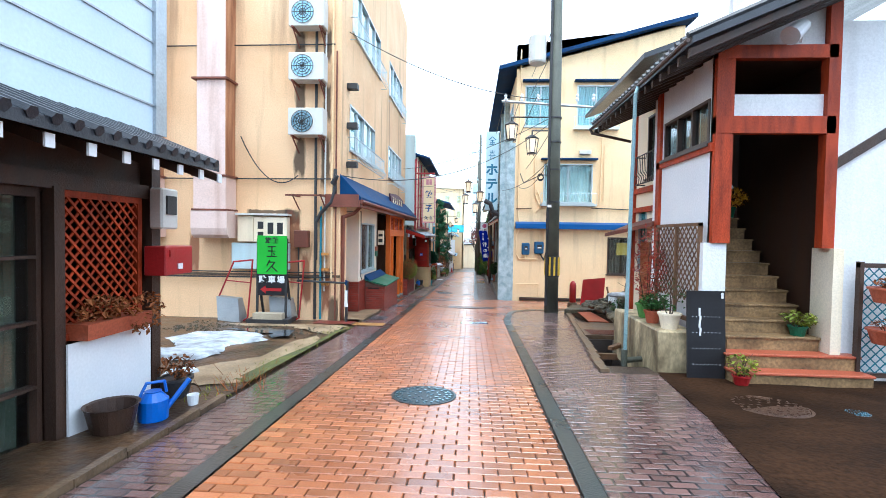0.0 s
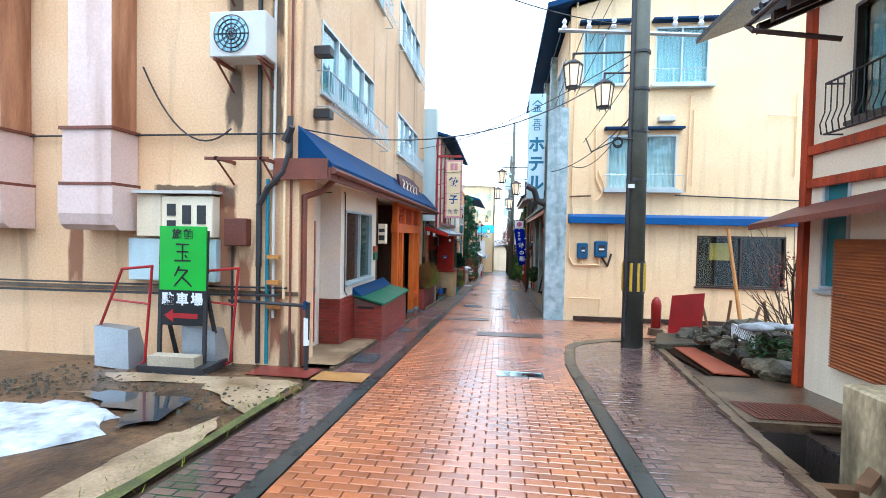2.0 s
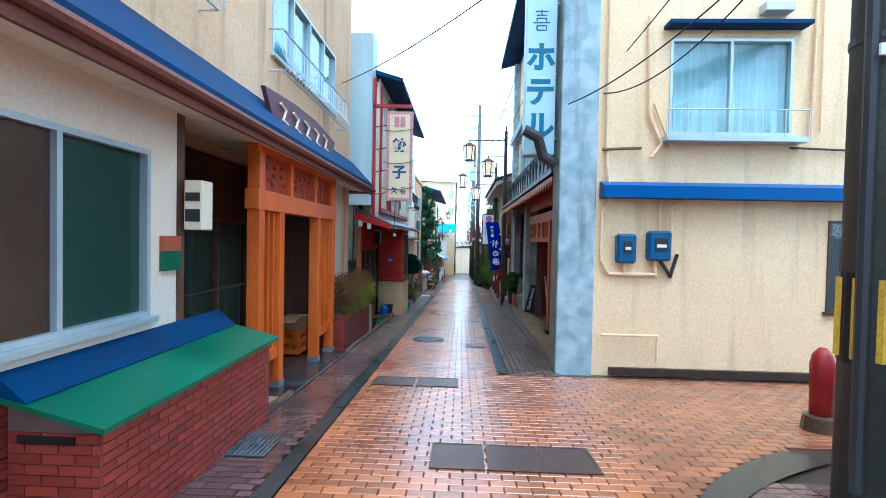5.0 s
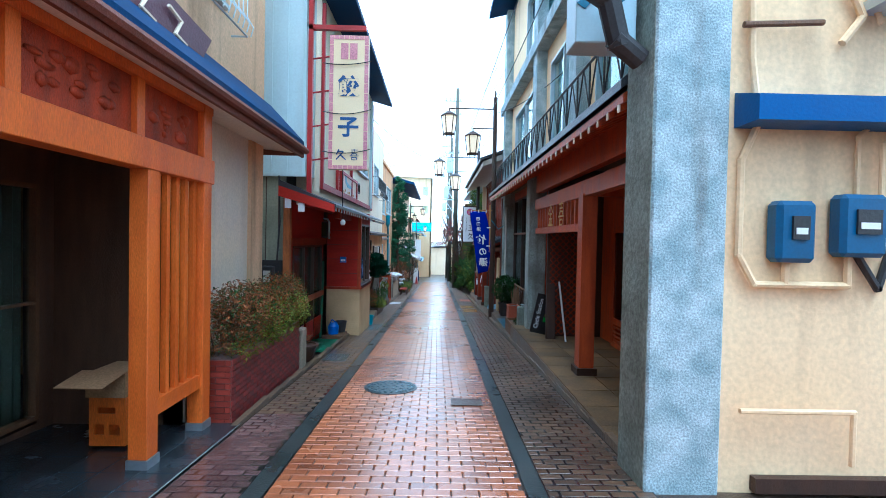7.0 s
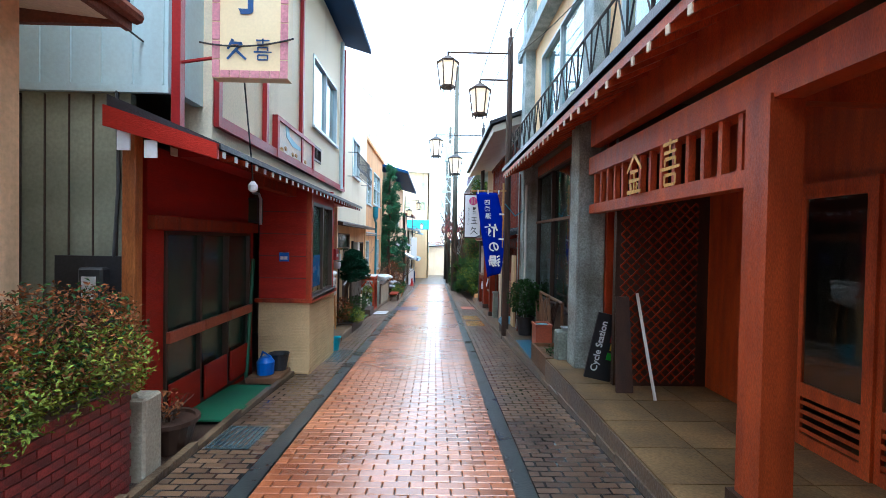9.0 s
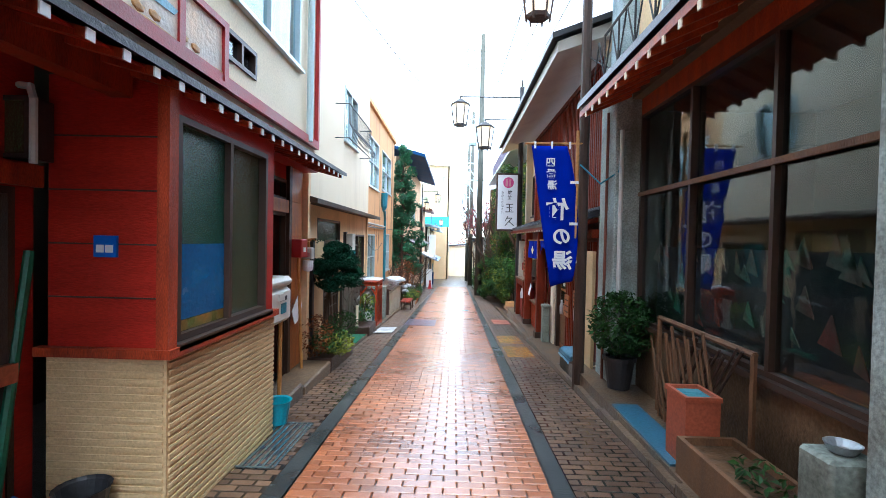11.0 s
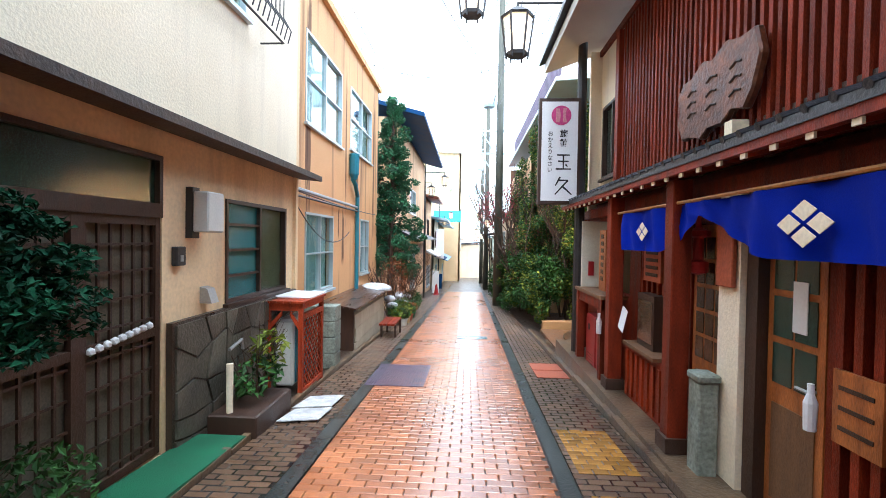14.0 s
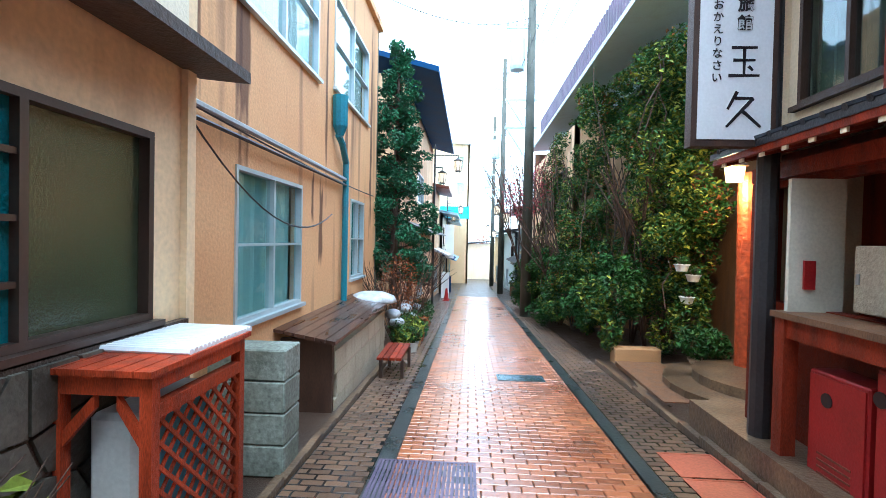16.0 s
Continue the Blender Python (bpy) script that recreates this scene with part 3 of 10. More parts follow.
def patch(name, m, pts, up, label, bumpy=0.0, step=0.25, thick=0.0):
    """An uneven sheet inside an outline of (x, y)."""
    bm = B()
    f = bm.faces.new([bm.verts.new((x, y, 0)) for x, y in pts])
    xs, ysx = [p[0] for p in pts], [p[1] for p in pts]
    for k, (lo, hi) in enumerate(((min(xs), max(xs)), (min(ysx), max(ysx)))):
        v = lo + step
        while v < hi:
            bmesh.ops.bisect_plane(bm, geom=bm.verts[:] + bm.edges[:] + bm.faces[:], plane_co=(v, 0, 0) if k == 0 else (0, v, 0), plane_no=(1, 0, 0) if k == 0 else (0, 1, 0))
            v += step
    for v in bm.verts:
        edge = v.is_boundary
        h = bumpy * (noise.noise((v.co.x * 1.3, v.co.y * 1.3, 2.0)) + 0.5 * noise.noise((v.co.x * 4, v.co.y * 4, 5.0)))
        v.co.z = G(v.co.y) + up + (h if not edge else h * 0.2) + (thick if not edge else 0)
    return solo(name, bm, m, label, name.replace("_", " ").split()[-1], kind="structure", smooth=True)


def ragged(pts, amp=0.12, k=5, seed=0.0):
    """An outline with each side broken into uneven steps."""
    out = []
    for (xa, ya), (xb, yb) in zip(pts, pts[1:] + pts[:1]):
        for i in range(k):
            f = i / k
            x, y = xa + (xb - xa) * f, ya + (yb - ya) * f
            out.append((x + amp * noise.noise((x * 3.1, y * 3.1, seed)), y + amp * noise.noise((x * 3.1, y * 3.1, seed + 7.0))))
    return out


patch("parking_lot", DIRT, [(-14, 5.2), (-3.4, 5.2), (-2.72, 4.6), (-2.72, 10.5), (-3.2, 11.5), (-14, 11.5)], 0.012, "bare wet earth and broken concrete parking lot", 0.03)
patch("forecourt", DIRTD, [(1.95, -8), (12, -8), (12, 7.0), (2.75, 7.0), (2.5, 5.0), (2.1, 3.0)], 0.010, "dark wet earth forecourt before the stairs", 0.02, 0.4)
patch("verge", DIRT, [(-3.6, -8), (-2.7, -8), (-2.7, 4.6), (-3.4, 5.2), (-3.6, 5.2)], 0.012, "wet earth strip beside the paving", 0.02)
patch("garden_soil", DIRTD, [(3.05, 10.0), (9, 9.4), (9, 16.0), (3.1, 15.6)], 0.02, "wet dark garden soil", 0.06)
patch("porch", PORCH, [(-3.7, 11.6), (-2.66, 11.6), (-2.66, 13.4), (-2.75, 17.2), (-3.7, 17.2)], 0.05, "worn pale concrete porch strip with moss", 0.02)
patch("snow", SNOW, ragged([(-5.6, 9.1), (-4.9, 9.3), (-4.05, 9.0), (-3.8, 8.5), (-4.2, 7.9), (-4.0, 7.2), (-4.3, 6.7), (-4.7, 6.7), (-5.2, 7.3), (-5.0, 7.9), (-5.7, 8.5)], 0.3), 0.02, "melting patch of old snow on the lot", 0.02, 0.15, 0.045)
patch("snow", SNOW, ragged([(-4.1, 6.2), (-3.7, 6.25), (-3.6, 5.95), (-4.0, 5.8)], 0.12), 0.02, "small melting patch of old snow", 0.01, 0.1, 0.03)
solo("threshold_slab", ribbon(B(), [(-3.75, 10.85), (-3.75, 11.4)], [(-2.8, 10.85), (-2.8, 11.4)], 0.03), mat("wet_red_slab", (0.20, 0.028, 0.018), (0.12, 0.018, 0.012), 0.45, 3, 40, 0.3, wet=0.3), "reddish paving slab at the lot's corner", "slab", kind="structure")
solo("threshold_slab", ribbon(B(), [(-2.78, 10.85), (-2.78, 11.35)], [(-2.04, 10.85), (-2.04, 11.35)], 0.012), mat("wet_ochre_slab", (0.44, 0.23, 0.07), (0.30, 0.15, 0.045), 0.4, 3, 40, 0.2, wet=0.4), "tan paving slab across the footway", "slab", kind="structure")
inn_floor = solo("entry_floor", ribbon(B(), [(-4.6, 17.2), (-4.6, 20.6)], [(-2.66, 17.2), (-2.66, 20.6)], 0.016), mat("pale_grout", (0.30, 0.30, 0.28), (0.2, 0.2, 0.19), 0.5), "dark wet tiled entry floor with pale joints", "floor", kind="structure")
SLATE = mat("wet_slate_tile", (0.035, 0.042, 0.048), (0.018, 0.022, 0.026), 0.25, 2, 40, 0.15, rnd=0.3, rvar=0.12, wet=0.5)
for i in range(6):
    for j in range(11):
        x0, y0 = -4.595 + i * 0.322, 17.21 + j * 0.308
        part("tile", prism(B(), [(x0, y0, G(y0) + 0.017), (x0 + 0.312, y0, G(y0) + 0.017), (x0 + 0.312, y0 + 0.298, G(y0 + 0.298) + 0.017), (x0, y0 + 0.298, G(y0 + 0.298) + 0.017)], (0, 0, 0.006)), SLATE, inn_floor)
bm = B()
bx(bm, 1.22, 4.6, 19.9, 26.6, -1.7, -1.07)
solo("entry_floor", bm, CONC, "raised tan stone floor of the hotel entry", "floor", kind="structure")
bm = B()
bx(bm, 1.28, 1.9, 26.6, 31.6, -1.9, -1.43)
bx(bm, 1.28, 1.75, 31.6, 40.2, -2.3, -1.80)
solo("plinth", bm, CONC, "low mossy concrete step along the frontage", "plinth", kind="structure")
ys = [19.3 + 0.5 * i for i in range(50)]
bm = B()
for y in ys[:-1]:
    bx(bm, 1.2, 1.275, y + 0.005, y + 0.495, G(y + 0.25) - 0.1, G(y + 0.25) + 0.07 + 0.012 * math.sin(y * 9))
solo("edging_stones", bm, CONC, "mossy edging stones along the footway", "edging", kind="structure")
ys = [2.0 + 0.5 * i for i in range(100)]
bm = B()
for y in ys:
    if not (4.6 < y < 11.5 or 17 < y < 20.5):
        bx(bm, -2.74, -2.67, y + 0.005, y + 0.495, G(y + 0.25) - 0.1, G(y + 0.25) + 0.05 + 0.012 * math.sin(y * 7))
solo("edging_stones", bm, CONC, "mossy edging stones along the footway", "edging", kind="structure")
bm = B()
for i in range(18):
    y = 7.0 + i * 0.46
    x = xp(y + 0.2)
    bx(bm, x, x + 0.13, y, y + 0.455, G(y) - 0.15, G(y + 0.2) + 0.04 + 0.01 * math.sin(i * 5))
solo("edging_stones", bm, CONC, "pale concrete kerb beside the water channel", "kerb", kind="structure")

patch("broken_concrete", PORCH, ragged([(-3.9, 5.9), (-3.2, 5.4), (-2.78, 5.6), (-2.8, 8.6), (-3.1, 9.2), (-3.3, 8.2), (-3.25, 7.1), (-3.6, 6.6)], 0.14), 0.028, "broken tan concrete apron along the footway", 0.022, 0.15)
patch("broken_concrete", PORCH, ragged([(-3.2, 9.6), (-2.8, 9.3), (-2.8, 10.6), (-3.5, 10.75), (-5.6, 10.6), (-5.2, 10.2), (-4.0, 10.3)], 0.14), 0.026, "broken tan concrete apron with mud", 0.02, 0.15)
patch("moss", mat("wet_moss", (0.12, 0.13, 0.025), (0.05, 0.055, 0.015), 0.7, 4, 60, 0.8, grain=0.4), [(-2.95, 5.7), (-2.72, 5.6), (-2.72, 9.9), (-2.85, 9.9), (-2.8, 8.2), (-2.92, 7.0)], 0.04, "yellow-green moss at the footway edge", 0.02, 0.12)
WATER = mat("puddle_water", (0.03, 0.045, 0.06), (0.02, 0.03, 0.04), 0.04, 1, 8, 0.02, rvar=0.02, wet=1.0)
patch("puddle", WATER, ragged([(-5.2, 9.55), (-4.3, 9.75), (-3.7, 9.6), (-3.45, 9.1), (-3.75, 8.6), (-4.0, 9.15), (-4.9, 9.45)], 0.2), 0.05, "shallow rain puddle on the lot", 0.0, 0.3)
patch("puddle", WATER, ragged([(-6.8, 7.2), (-5.6, 7.0), (-5.3, 7.6), (-5.9, 8.3), (-7.0, 8.1)], 0.25), 0.05, "shallow rain puddle on the lot", 0.0, 0.3)

# ---- buildings ----
# inn on the near corner, left
inn = thing("inn_building", -3.3, 11.5, G(11.5), "four-storey beige rendered inn with rusty stains and a blue canopy", "building")
W1, W2 = (12.3, 15.5, 3.75, 4.95), (18.05, 21.35, 3.75, 4.95)
W3, W4 = (12.5, 16.3, 6.9, 8.2), (18.1, 21.4, 6.9, 8.2)
ops = [W1, W2, W3, W4, (12.1, 22.3, G(12) - 0.5, 2.35)]
bm = wall(B(), "x", -3.25, -0.2, 11.7, 22.75, -1.8, 11.6, ops)
wall(bm, "y", 11.5, 0.2, -15, -3.25, -1.2, 11.6)
part("wall", bm, BEIGE, inn)
bm = B()
wall(bm, "x", -15, 0.2, 11.7, 22.75, -1.8, 11.6)
wall(bm, "y", 22.75, 0.05, -15, -3.3, -1.8, 11.6)
bx(bm, -15, -3.3, 11.6, 22.75, 11.45, 11.6)
bx(bm, -14.9, -3.45, 11.7, 22.35, 2.45, 2.6)
bx(bm, -14.9, -3.45, 11.7, 22.35, 5.4, 5.5)
bx(bm, -5.5, -5.3, 11.7, 22.35, 2.6, 11.4)
part("inner_wall", bm, BEIGE, inn)
for w, rails in ((W1, 0), (W2, 0), (W3, 0), (W4, 0)):
    window(inn, "x", -3.25, -1, w[0], w[1], w[2], w[3], 4, FRAMEM, GLASS, CURT, rails)
balcony(inn, -3.25, -1, 12.15, 16.2, 3.45, 4.05, 0.2, 0.08, FRAMEM, 0.13)
balcony(inn, -3.25, -1, 17.95, 21.6, 3.45, 4.05, 0.2, 0.08, FRAMEM, 0.13)
balcony(inn, -3.25, -1, 12.3, 16.5, 6.6, 7.2, 0.2, 0.08, FRAMEM, 0.13)
balcony(inn, -3.25, -1, 17.95, 21.6, 6.6, 7.2, 0.2, 0.08, FRAMEM, 0.13)
# lower storey of the inn
bm = B()
wall(bm, "x", -3.6, -0.15, 12.1, 13.25, -0.9, 2.4, [(12.42, 12.98, -0.6, 1.62)])
wall(bm, "y", 13.25, 0.12, -3.75, -3.2, -0.9, 2.4)
wall(bm, "x", -3.2, -0.15, 13.37, 15.75, 0.17, 2.4, [(13.5, 15.35, 0.42, 1.86)])
wall(bm, "x", -3.3, -0.15, 20.5, 22.75, -1.3, 2.4)
part("wall", bm, WHITEB, inn, "aged warm white plastered lower wall")
bm = B()
wall(bm, "x", -4.6, -0.15, 15.75, 20.6, -1.3, 2.4, [(16.0, 17.6, -0.92, 1.4), (18.0, 20.3, -1.02, 1.4)])
wall(bm, "y", 20.5, 0.12, -4.6, -3.3, -1.3, 2.4)
wall(bm, "y", 15.76, 0.12, -4.6, -3.2, -0.95, 2.4)
part("wall", bm, mat("aged_brown_boarding", (0.14, 0.07, 0.036), (0.075, 0.038, 0.02), 0.5, 1.3, 40, 0.3, grain=0.3, stretch=(6, 6, 1)), inn, "dark timber entrance wall")
for a, b in ((16.0, 17.6), (18.0, 20.3)):
    window(inn, "x", -4.6, -1, a, b, -0.98, 1.4, 2, WOOD, GLASS, CURTD, 1, False)
bm = B()
bx(bm, -3.64, -3.59, 12.42, 12.98, -0.6, 1.62)
d = part("door", bm, REDP, inn, "plain dark red door")
part("door_handle", bx(B(), -3.59, -3.55, 12.9, 12.94, 0.3, 0.42), STEEL, d)
# Left pane's brown tint paints the timber reflections into the glass.
window(inn, "x", -3.2, -1, 13.5, 15.35, 0.42, 1.86, 2, FRAMEM, (FROSTB, FROSTD), CURTD, 0)
part("vent_panel", bx(B(), -3.6, -3.585, 12.5, 12.85, 1.7, 1.98), STUCCO, inn)
bm = B()
for a, b, c, d in ((12.36, 12.42, -0.6, 1.68), (12.98, 13.04, -0.6, 1.68), (12.36, 13.04, 1.62, 1.68)):
    bx(bm, -3.6, -3.575, a, b, c, d)
part("door_frame", bm, WHITEB, inn)
part("cable", tube(B(), [(-3.58, 12.1, 2.2), (-3.58, 13.1, 2.16), (-3.18, 13.42, 2.18), (-3.18, 13.44, 1.2), (-3.17, 13.42, 0.3), (-3.18, 13.6, 0.2)], 0.012, 5), DARK, inn, "black cable along the wall corner")
part("base_wall", wall(wall(B(), "x", -3.2, -0.15, 13.37, 15.75, -0.95, 0.17), "y", 13.235, 0.11, -3.6, -3.19, -0.95, 0.165), MORT, inn, "red brick plinth")
# canopy
bm = B()
prism(bm, [(-3.25, 11.45, 3.0), (-3.25, 11.45, 2.5), (-2.72, 11.45, 2.34), (-2.72, 11.45, 2.44)], (0, 11.6, 0))
part("canopy", bm, BLUEM, inn, "sloping blue metal canopy roof")
bm = B()
prism(bm, [(-3.7, 11.42, 2.34), (-2.74, 11.42, 2.24), (-2.74, 11.42, 2.33), (-3.25, 11.42, 2.48), (-3.7, 11.42, 2.48)], (0, 11.64, 0))
part("soffit", bm, WHITEB, inn, "aged cream plastered canopy soffit")
bm = bx(B(), -2.765, -2.725, 11.4, 23.08, 2.19, 2.37)
bx(bm, -3.7, -2.765, 23.03, 23.08, 2.22, 2.48)
bx(bm, -3.6, -2.765, 11.38, 11.415, 2.19, 2.5)
part("fascia", bm, RUST, inn, "dark brown canopy fascia")
bm = cyl(B(), (-2.70, 11.42, 2.33), (-2.70, 23.1, 2.30), 0.055, None, 8)
tube(bm, [(-2.72, 11.75, 2.3), (-2.95, 11.68, 2.05), (-3.2, 11.6, 1.95), (-3.2, 11.6, -0.62)], 0.045, 8)
part("gutter", bm, RUST, inn, "brown gutter with its downpipe")

# far house on the left, over the noodle bar
bar = thing("noodle_bar", -3.0, 27, G(27), "two-storey noodle bar with red timber front and pale metal flank", "building")
bm = wall(B(), "y", 23.95, 0.1, -8, -2.95, 2.06, 6.6)
wall(bm, "x", -2.95, -0.1, 24.05, 24.6, 2.06, 6.6)
part("wall", bm, PALE, bar, "pale blue corrugated metal wall")
bm = B()
for i in range(9):
    bx(bm, -3.0 - i * 0.28, -2.985 - i * 0.28, 23.932, 23.949, 2.08, 6.6)
bx(bm, -5.4, -2.93, 23.92, 23.97, 2.0, 2.07)
pieces("cover_strip", bm, PALE, bar)
bm = wall(B(), "y", 23.97, 0.08, -8, -3.3, -1.4, 2.0)
part("wall", bm, mat("grey_green_boarding", (0.34, 0.36, 0.27), (0.20, 0.22, 0.16), 0.6, 1.5, 30, 0.2, streak=0.7, dirt=(0.05, 0.05, 0.035), grain=0.15), bar, "grey-green boarded lower wall")
bm = B()
for i in range(5):
    bx(bm, -3.42 - i * 0.22, -3.41 - i * 0.22, 23.955, 23.969, -1.3, 1.98)
pieces("cover_strip", bm, BROWN, bar)
bm = wall(B(), "x", -2.85, -0.1, 24.6, 31.5, 1.55, 5.6, [(28.55, 29.25, 2.2, 2.5), (28.6, 30.7, 2.85, 4.2)])
wall(bm, "y", 24.62, 0.1, -3.3, -2.95, 1.55, 5.6)
part("wall", bm, CREAM, bar, "pinkish cream upper wall")
bm = B()
wall(bm, "y", 27.05, 0.1, -3.25, -2.47, -0.27, 1.5)
wall(bm, "x", -2.47, -0.1, 27.15, 28.85, -0.27, 1.5, [(27.15, 28.65, -0.25, 1.28)])
wall(bm, "y", 28.85, -0.1, -3.15, -2.48, -1.6, 1.6)
wall(bm, "x", -3.05, -0.1, 28.85, 31.46, -1.7, 1.62, [(29.2, 30.82, -1.65, 1.3)])
wall(bm, "x", -3.35, -0.1, 24.3, 27.05, -1.5, 1.6, [(24.6, 26.9, -1.4, 0.75)])
bx(bm, -3.6, -3.06, 31.46, 31.56, -1.7, 1.6)
part("wall", bm, REDN, bar, "deep red boarded front")
bm = B()
wall(bm, "y", 27.04, 0.11, -3.25, -2.45, -1.6, -0.275)
wall(bm, "x", -2.45, -0.12, 27.15, 28.85, -1.6, -0.275)
part("base_wall", bm, STUCCO, bar, "ribbed tan stucco plinth")
win = window(bar, "x", -2.47, -1, 27.15, 28.65, -0.25, 1.28, 2, FRAMED, (FROSTG, FROSTO), TEAL, 0, True, "bronze framed window of blurred glass")
part("film", bx(B(), -2.496, -2.493, 27.2, 27.87, -0.12, 0.41), mat("blue_film", (0.012, 0.13, 0.34), (0.01, 0.09, 0.24), 0.25, 2, 30, 0.2, grain=0.15), win, "blue film over the lower pane")
part("film", bx(B(), -2.496, -2.493, 27.2, 27.87, -0.2, -0.124), mat("ochre_film", (0.30, 0.16, 0.03), (0.10, 0.12, 0.03), 0.3, 6, 30, 0.2), win, "ochre strip at the foot of the pane")
window(bar, "x", -2.85, -1, 28.55, 29.25, 2.2, 2.5, 2, FRAMED, GLASS, None, 0, False)
window(bar, "x", -2.85, -1, 28.6, 30.7, 2.85, 4.2, 2, FRAMEM, GLASS, CURT, 0)
window(bar, "x", -3.35, -1, 24.6, 26.9, -1.4, 0.75, 3, BROWN, FROSTD, CURTD, 0, False, "timber sliding entrance doors with dark green glass")
window(bar, "x", -3.06, -1, 29.2, 30.82, -1.65, 0.82, 2, BROWN, GLASS, CURTD, 1, False, "dark timber glazed sliding door")
window(bar, "x", -3.06, -1, 29.2, 30.82, 1.0, 1.3, 2, BROWN, GLASS, CURTD, 0, False)
part("lintel", bx(B(), -3.08, -3.0, 29.2, 30.82, 0.82, 1.0), WOODO, bar)
bm = B()
for i in range(6):
    bx(bm, -3.05, -3.02, 30.9, 31.44, -1.6 + 0.52 * i, -1.085 + 0.52 * i)
pieces("board", bm, WOODO, bar, "knotty varnished timber board")
part("post", bx(B(), -3.06, -2.99, 30.8, 30.9, -1.65, 1.5), BROWN, bar, "dark door post")
part("post", bx(B(), -3.29, -3.17, 23.83, 23.95, G(23.9), 1.62), WOODO, bar, "varnished entrance post", bevel=0.01)
part("beam", bx(B(), -2.8, -2.66, 25.6, 27.0, 1.34, 1.5), REDW, bar)
part("lintel", bx(B(), -3.34, -3.27, 24.3, 27.04, 0.76, 0.9), REDW, bar, "red timber door lintel")
for a, b in ((24.62, 25.38), (25.4, 26.12), (26.14, 26.88)):
    part("door_rail", bx(B(), -3.33, -3.285, a, b, -0.46, -0.34), TERRA, bar, "orange-red door rail")
    part("kick_panel", bx(B(), -3.335, -3.31, a + 0.06, b - 0.06, -1.34, -0.92), REDN, bar, "worn red kick panel")
bm = B()
prism(bm, [(-3.3, 23.65, 1.90), (-2.33, 23.65, 1.50), (-2.33, 23.65, 1.45), (-3.3, 23.65, 1.79)], (0, 7.85, 0))
part("roof", bm, ROOFT, bar, "dark canopy roof over the front")
part("barge_board", prism(B(), [(-3.3, 23.6, 1.80), (-2.34, 23.6, 1.49), (-2.34, 23.6, 1.36), (-3.3, 23.6, 1.62)], (0, 0.045, 0)), REDN, bar, "red gable board of the canopy")
part("ceiling_board", prism(B(), [(-3.3, 23.7, 1.72), (-2.4, 23.7, 1.44), (-2.4, 23.7, 1.43), (-3.3, 23.7, 1.70)], (0, 7.75, 0)), REDN, bar, "red boarded underside")
bm = B()
for i in range(31):
    y = 23.72 + i * 0.25
    e = 0.21
    prism(bm, [(-3.0 - e, y, 1.68), (-2.14 - e, y, 1.44), (-2.14 - e, y, 1.39), (-3.0 - e, y, 1.61)], (0, 0.055, 0))
pieces("rafter", bm, REDW, bar)
bm = B()
for i in range(31):
    y = 23.72 + i * 0.25
    e = 0.21
    bx(bm, -2.138 - e, -2.13 - e, y, y + 0.055, 1.385, 1.442)
pieces("rafter_end", bm, WHITEP, bar, "white painted rafter ends")
bm = B()
bx(bm, -3.1, -2.8, 24.4, 31.5, 1.5, 1.6)
bx(bm, -2.84, -2.78, 24.6, 31.5, 1.86, 1.98)
for y in (24.6, 26.0, 27.7, 31.42):
    bx(bm, -2.84, -2.78, y, y + 0.08, 1.98, 5.4)
part("trim", bm, REDP, bar, "red painted timber trim")
# Unseen walls and ceilings, lined dark to keep the bar's rooms dim.
bm = B()
wall(bm, "x", -8, 0.1, 24.1, 31.6, -1.4, 6)
wall(bm, "y", 31.5, 0.1, -8, -3.4, -1.8, 6)
bx(bm, -8, -2.9, 24.6, 31.6, 5.5, 5.6)
bx(bm, -8, -3.0, 24.0, 24.6, 6.5, 6.59)
bx(bm, -5.2, -5.1, 24.1, 31.5, -1.4, 5.5)
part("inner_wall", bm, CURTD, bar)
bm = B()
prism(bm, [(-8, 24.4, 7.3), (-2.2, 24.4, 5.55), (-2.2, 24.4, 5.45), (-8, 24.4, 7.1)], (0, 7.4, 0))
part("roof", bm, BLUEM, bar, "blue metal roof")

# cream house with stone plinth, left
cream = thing("cream_house", -3.2, 36, G(36), "two-storey cream rendered house with crazy stone plinth", "house")
bm = wall(B(), "x", -3.2, -0.12, 31.75, 38.0, 1.15, 5.4, [(34.9, 36.3, 2.75, 4.0)])
part("wall", bm, CREAM, cream)
bm = wall(B(), "x", -3.25, -0.12, 31.75, 38.0, -2.1, 1.12, [(33.05, 34.85, -1.85, 0.85), (35.95, 37.7, -0.62, 0.57)])
wall(bm, "y", 31.75, 0.1, -8, -3.37, -2.0, 5.4)
wall(bm, "y", 38.0, 0.1, -8, -3.2, -2.1, 5.4)
part("wall", bm, BEIGE2, cream, "beige lower wall")
bm = B()
bx(bm, -8, -3.25, 31.85, 38.0, 5.3, 5.4)
bx(bm, -8, -3.4, 31.85, 38.0, 1.0, 1.1)
wall(bm, "x", -5.2, 0.1, 31.85, 38.0, -2.0, 5.3)
part("inner_wall", bm, CURTD, cream)
bm = B()
prism(bm, [(-3.24, 31.7, 1.22), (-2.85, 31.7, 1.12), (-2.85, 31.7, 1.04), (-3.24, 31.7, 1.08)], (0, 6.5, 0))
part("ledge", bm, mat("weathered_brown_ledge", (0.07, 0.042, 0.028), (0.03, 0.018, 0.012), 0.6, 3, 30, 0.4, streak=0.4, grain=0.4), cream, "dark weathered ledge between the storeys")
window(cream, "x", -3.2, -1, 34.9, 36.3, 2.75, 4.0, 2, FRAMEM, GLASS, CURTW)
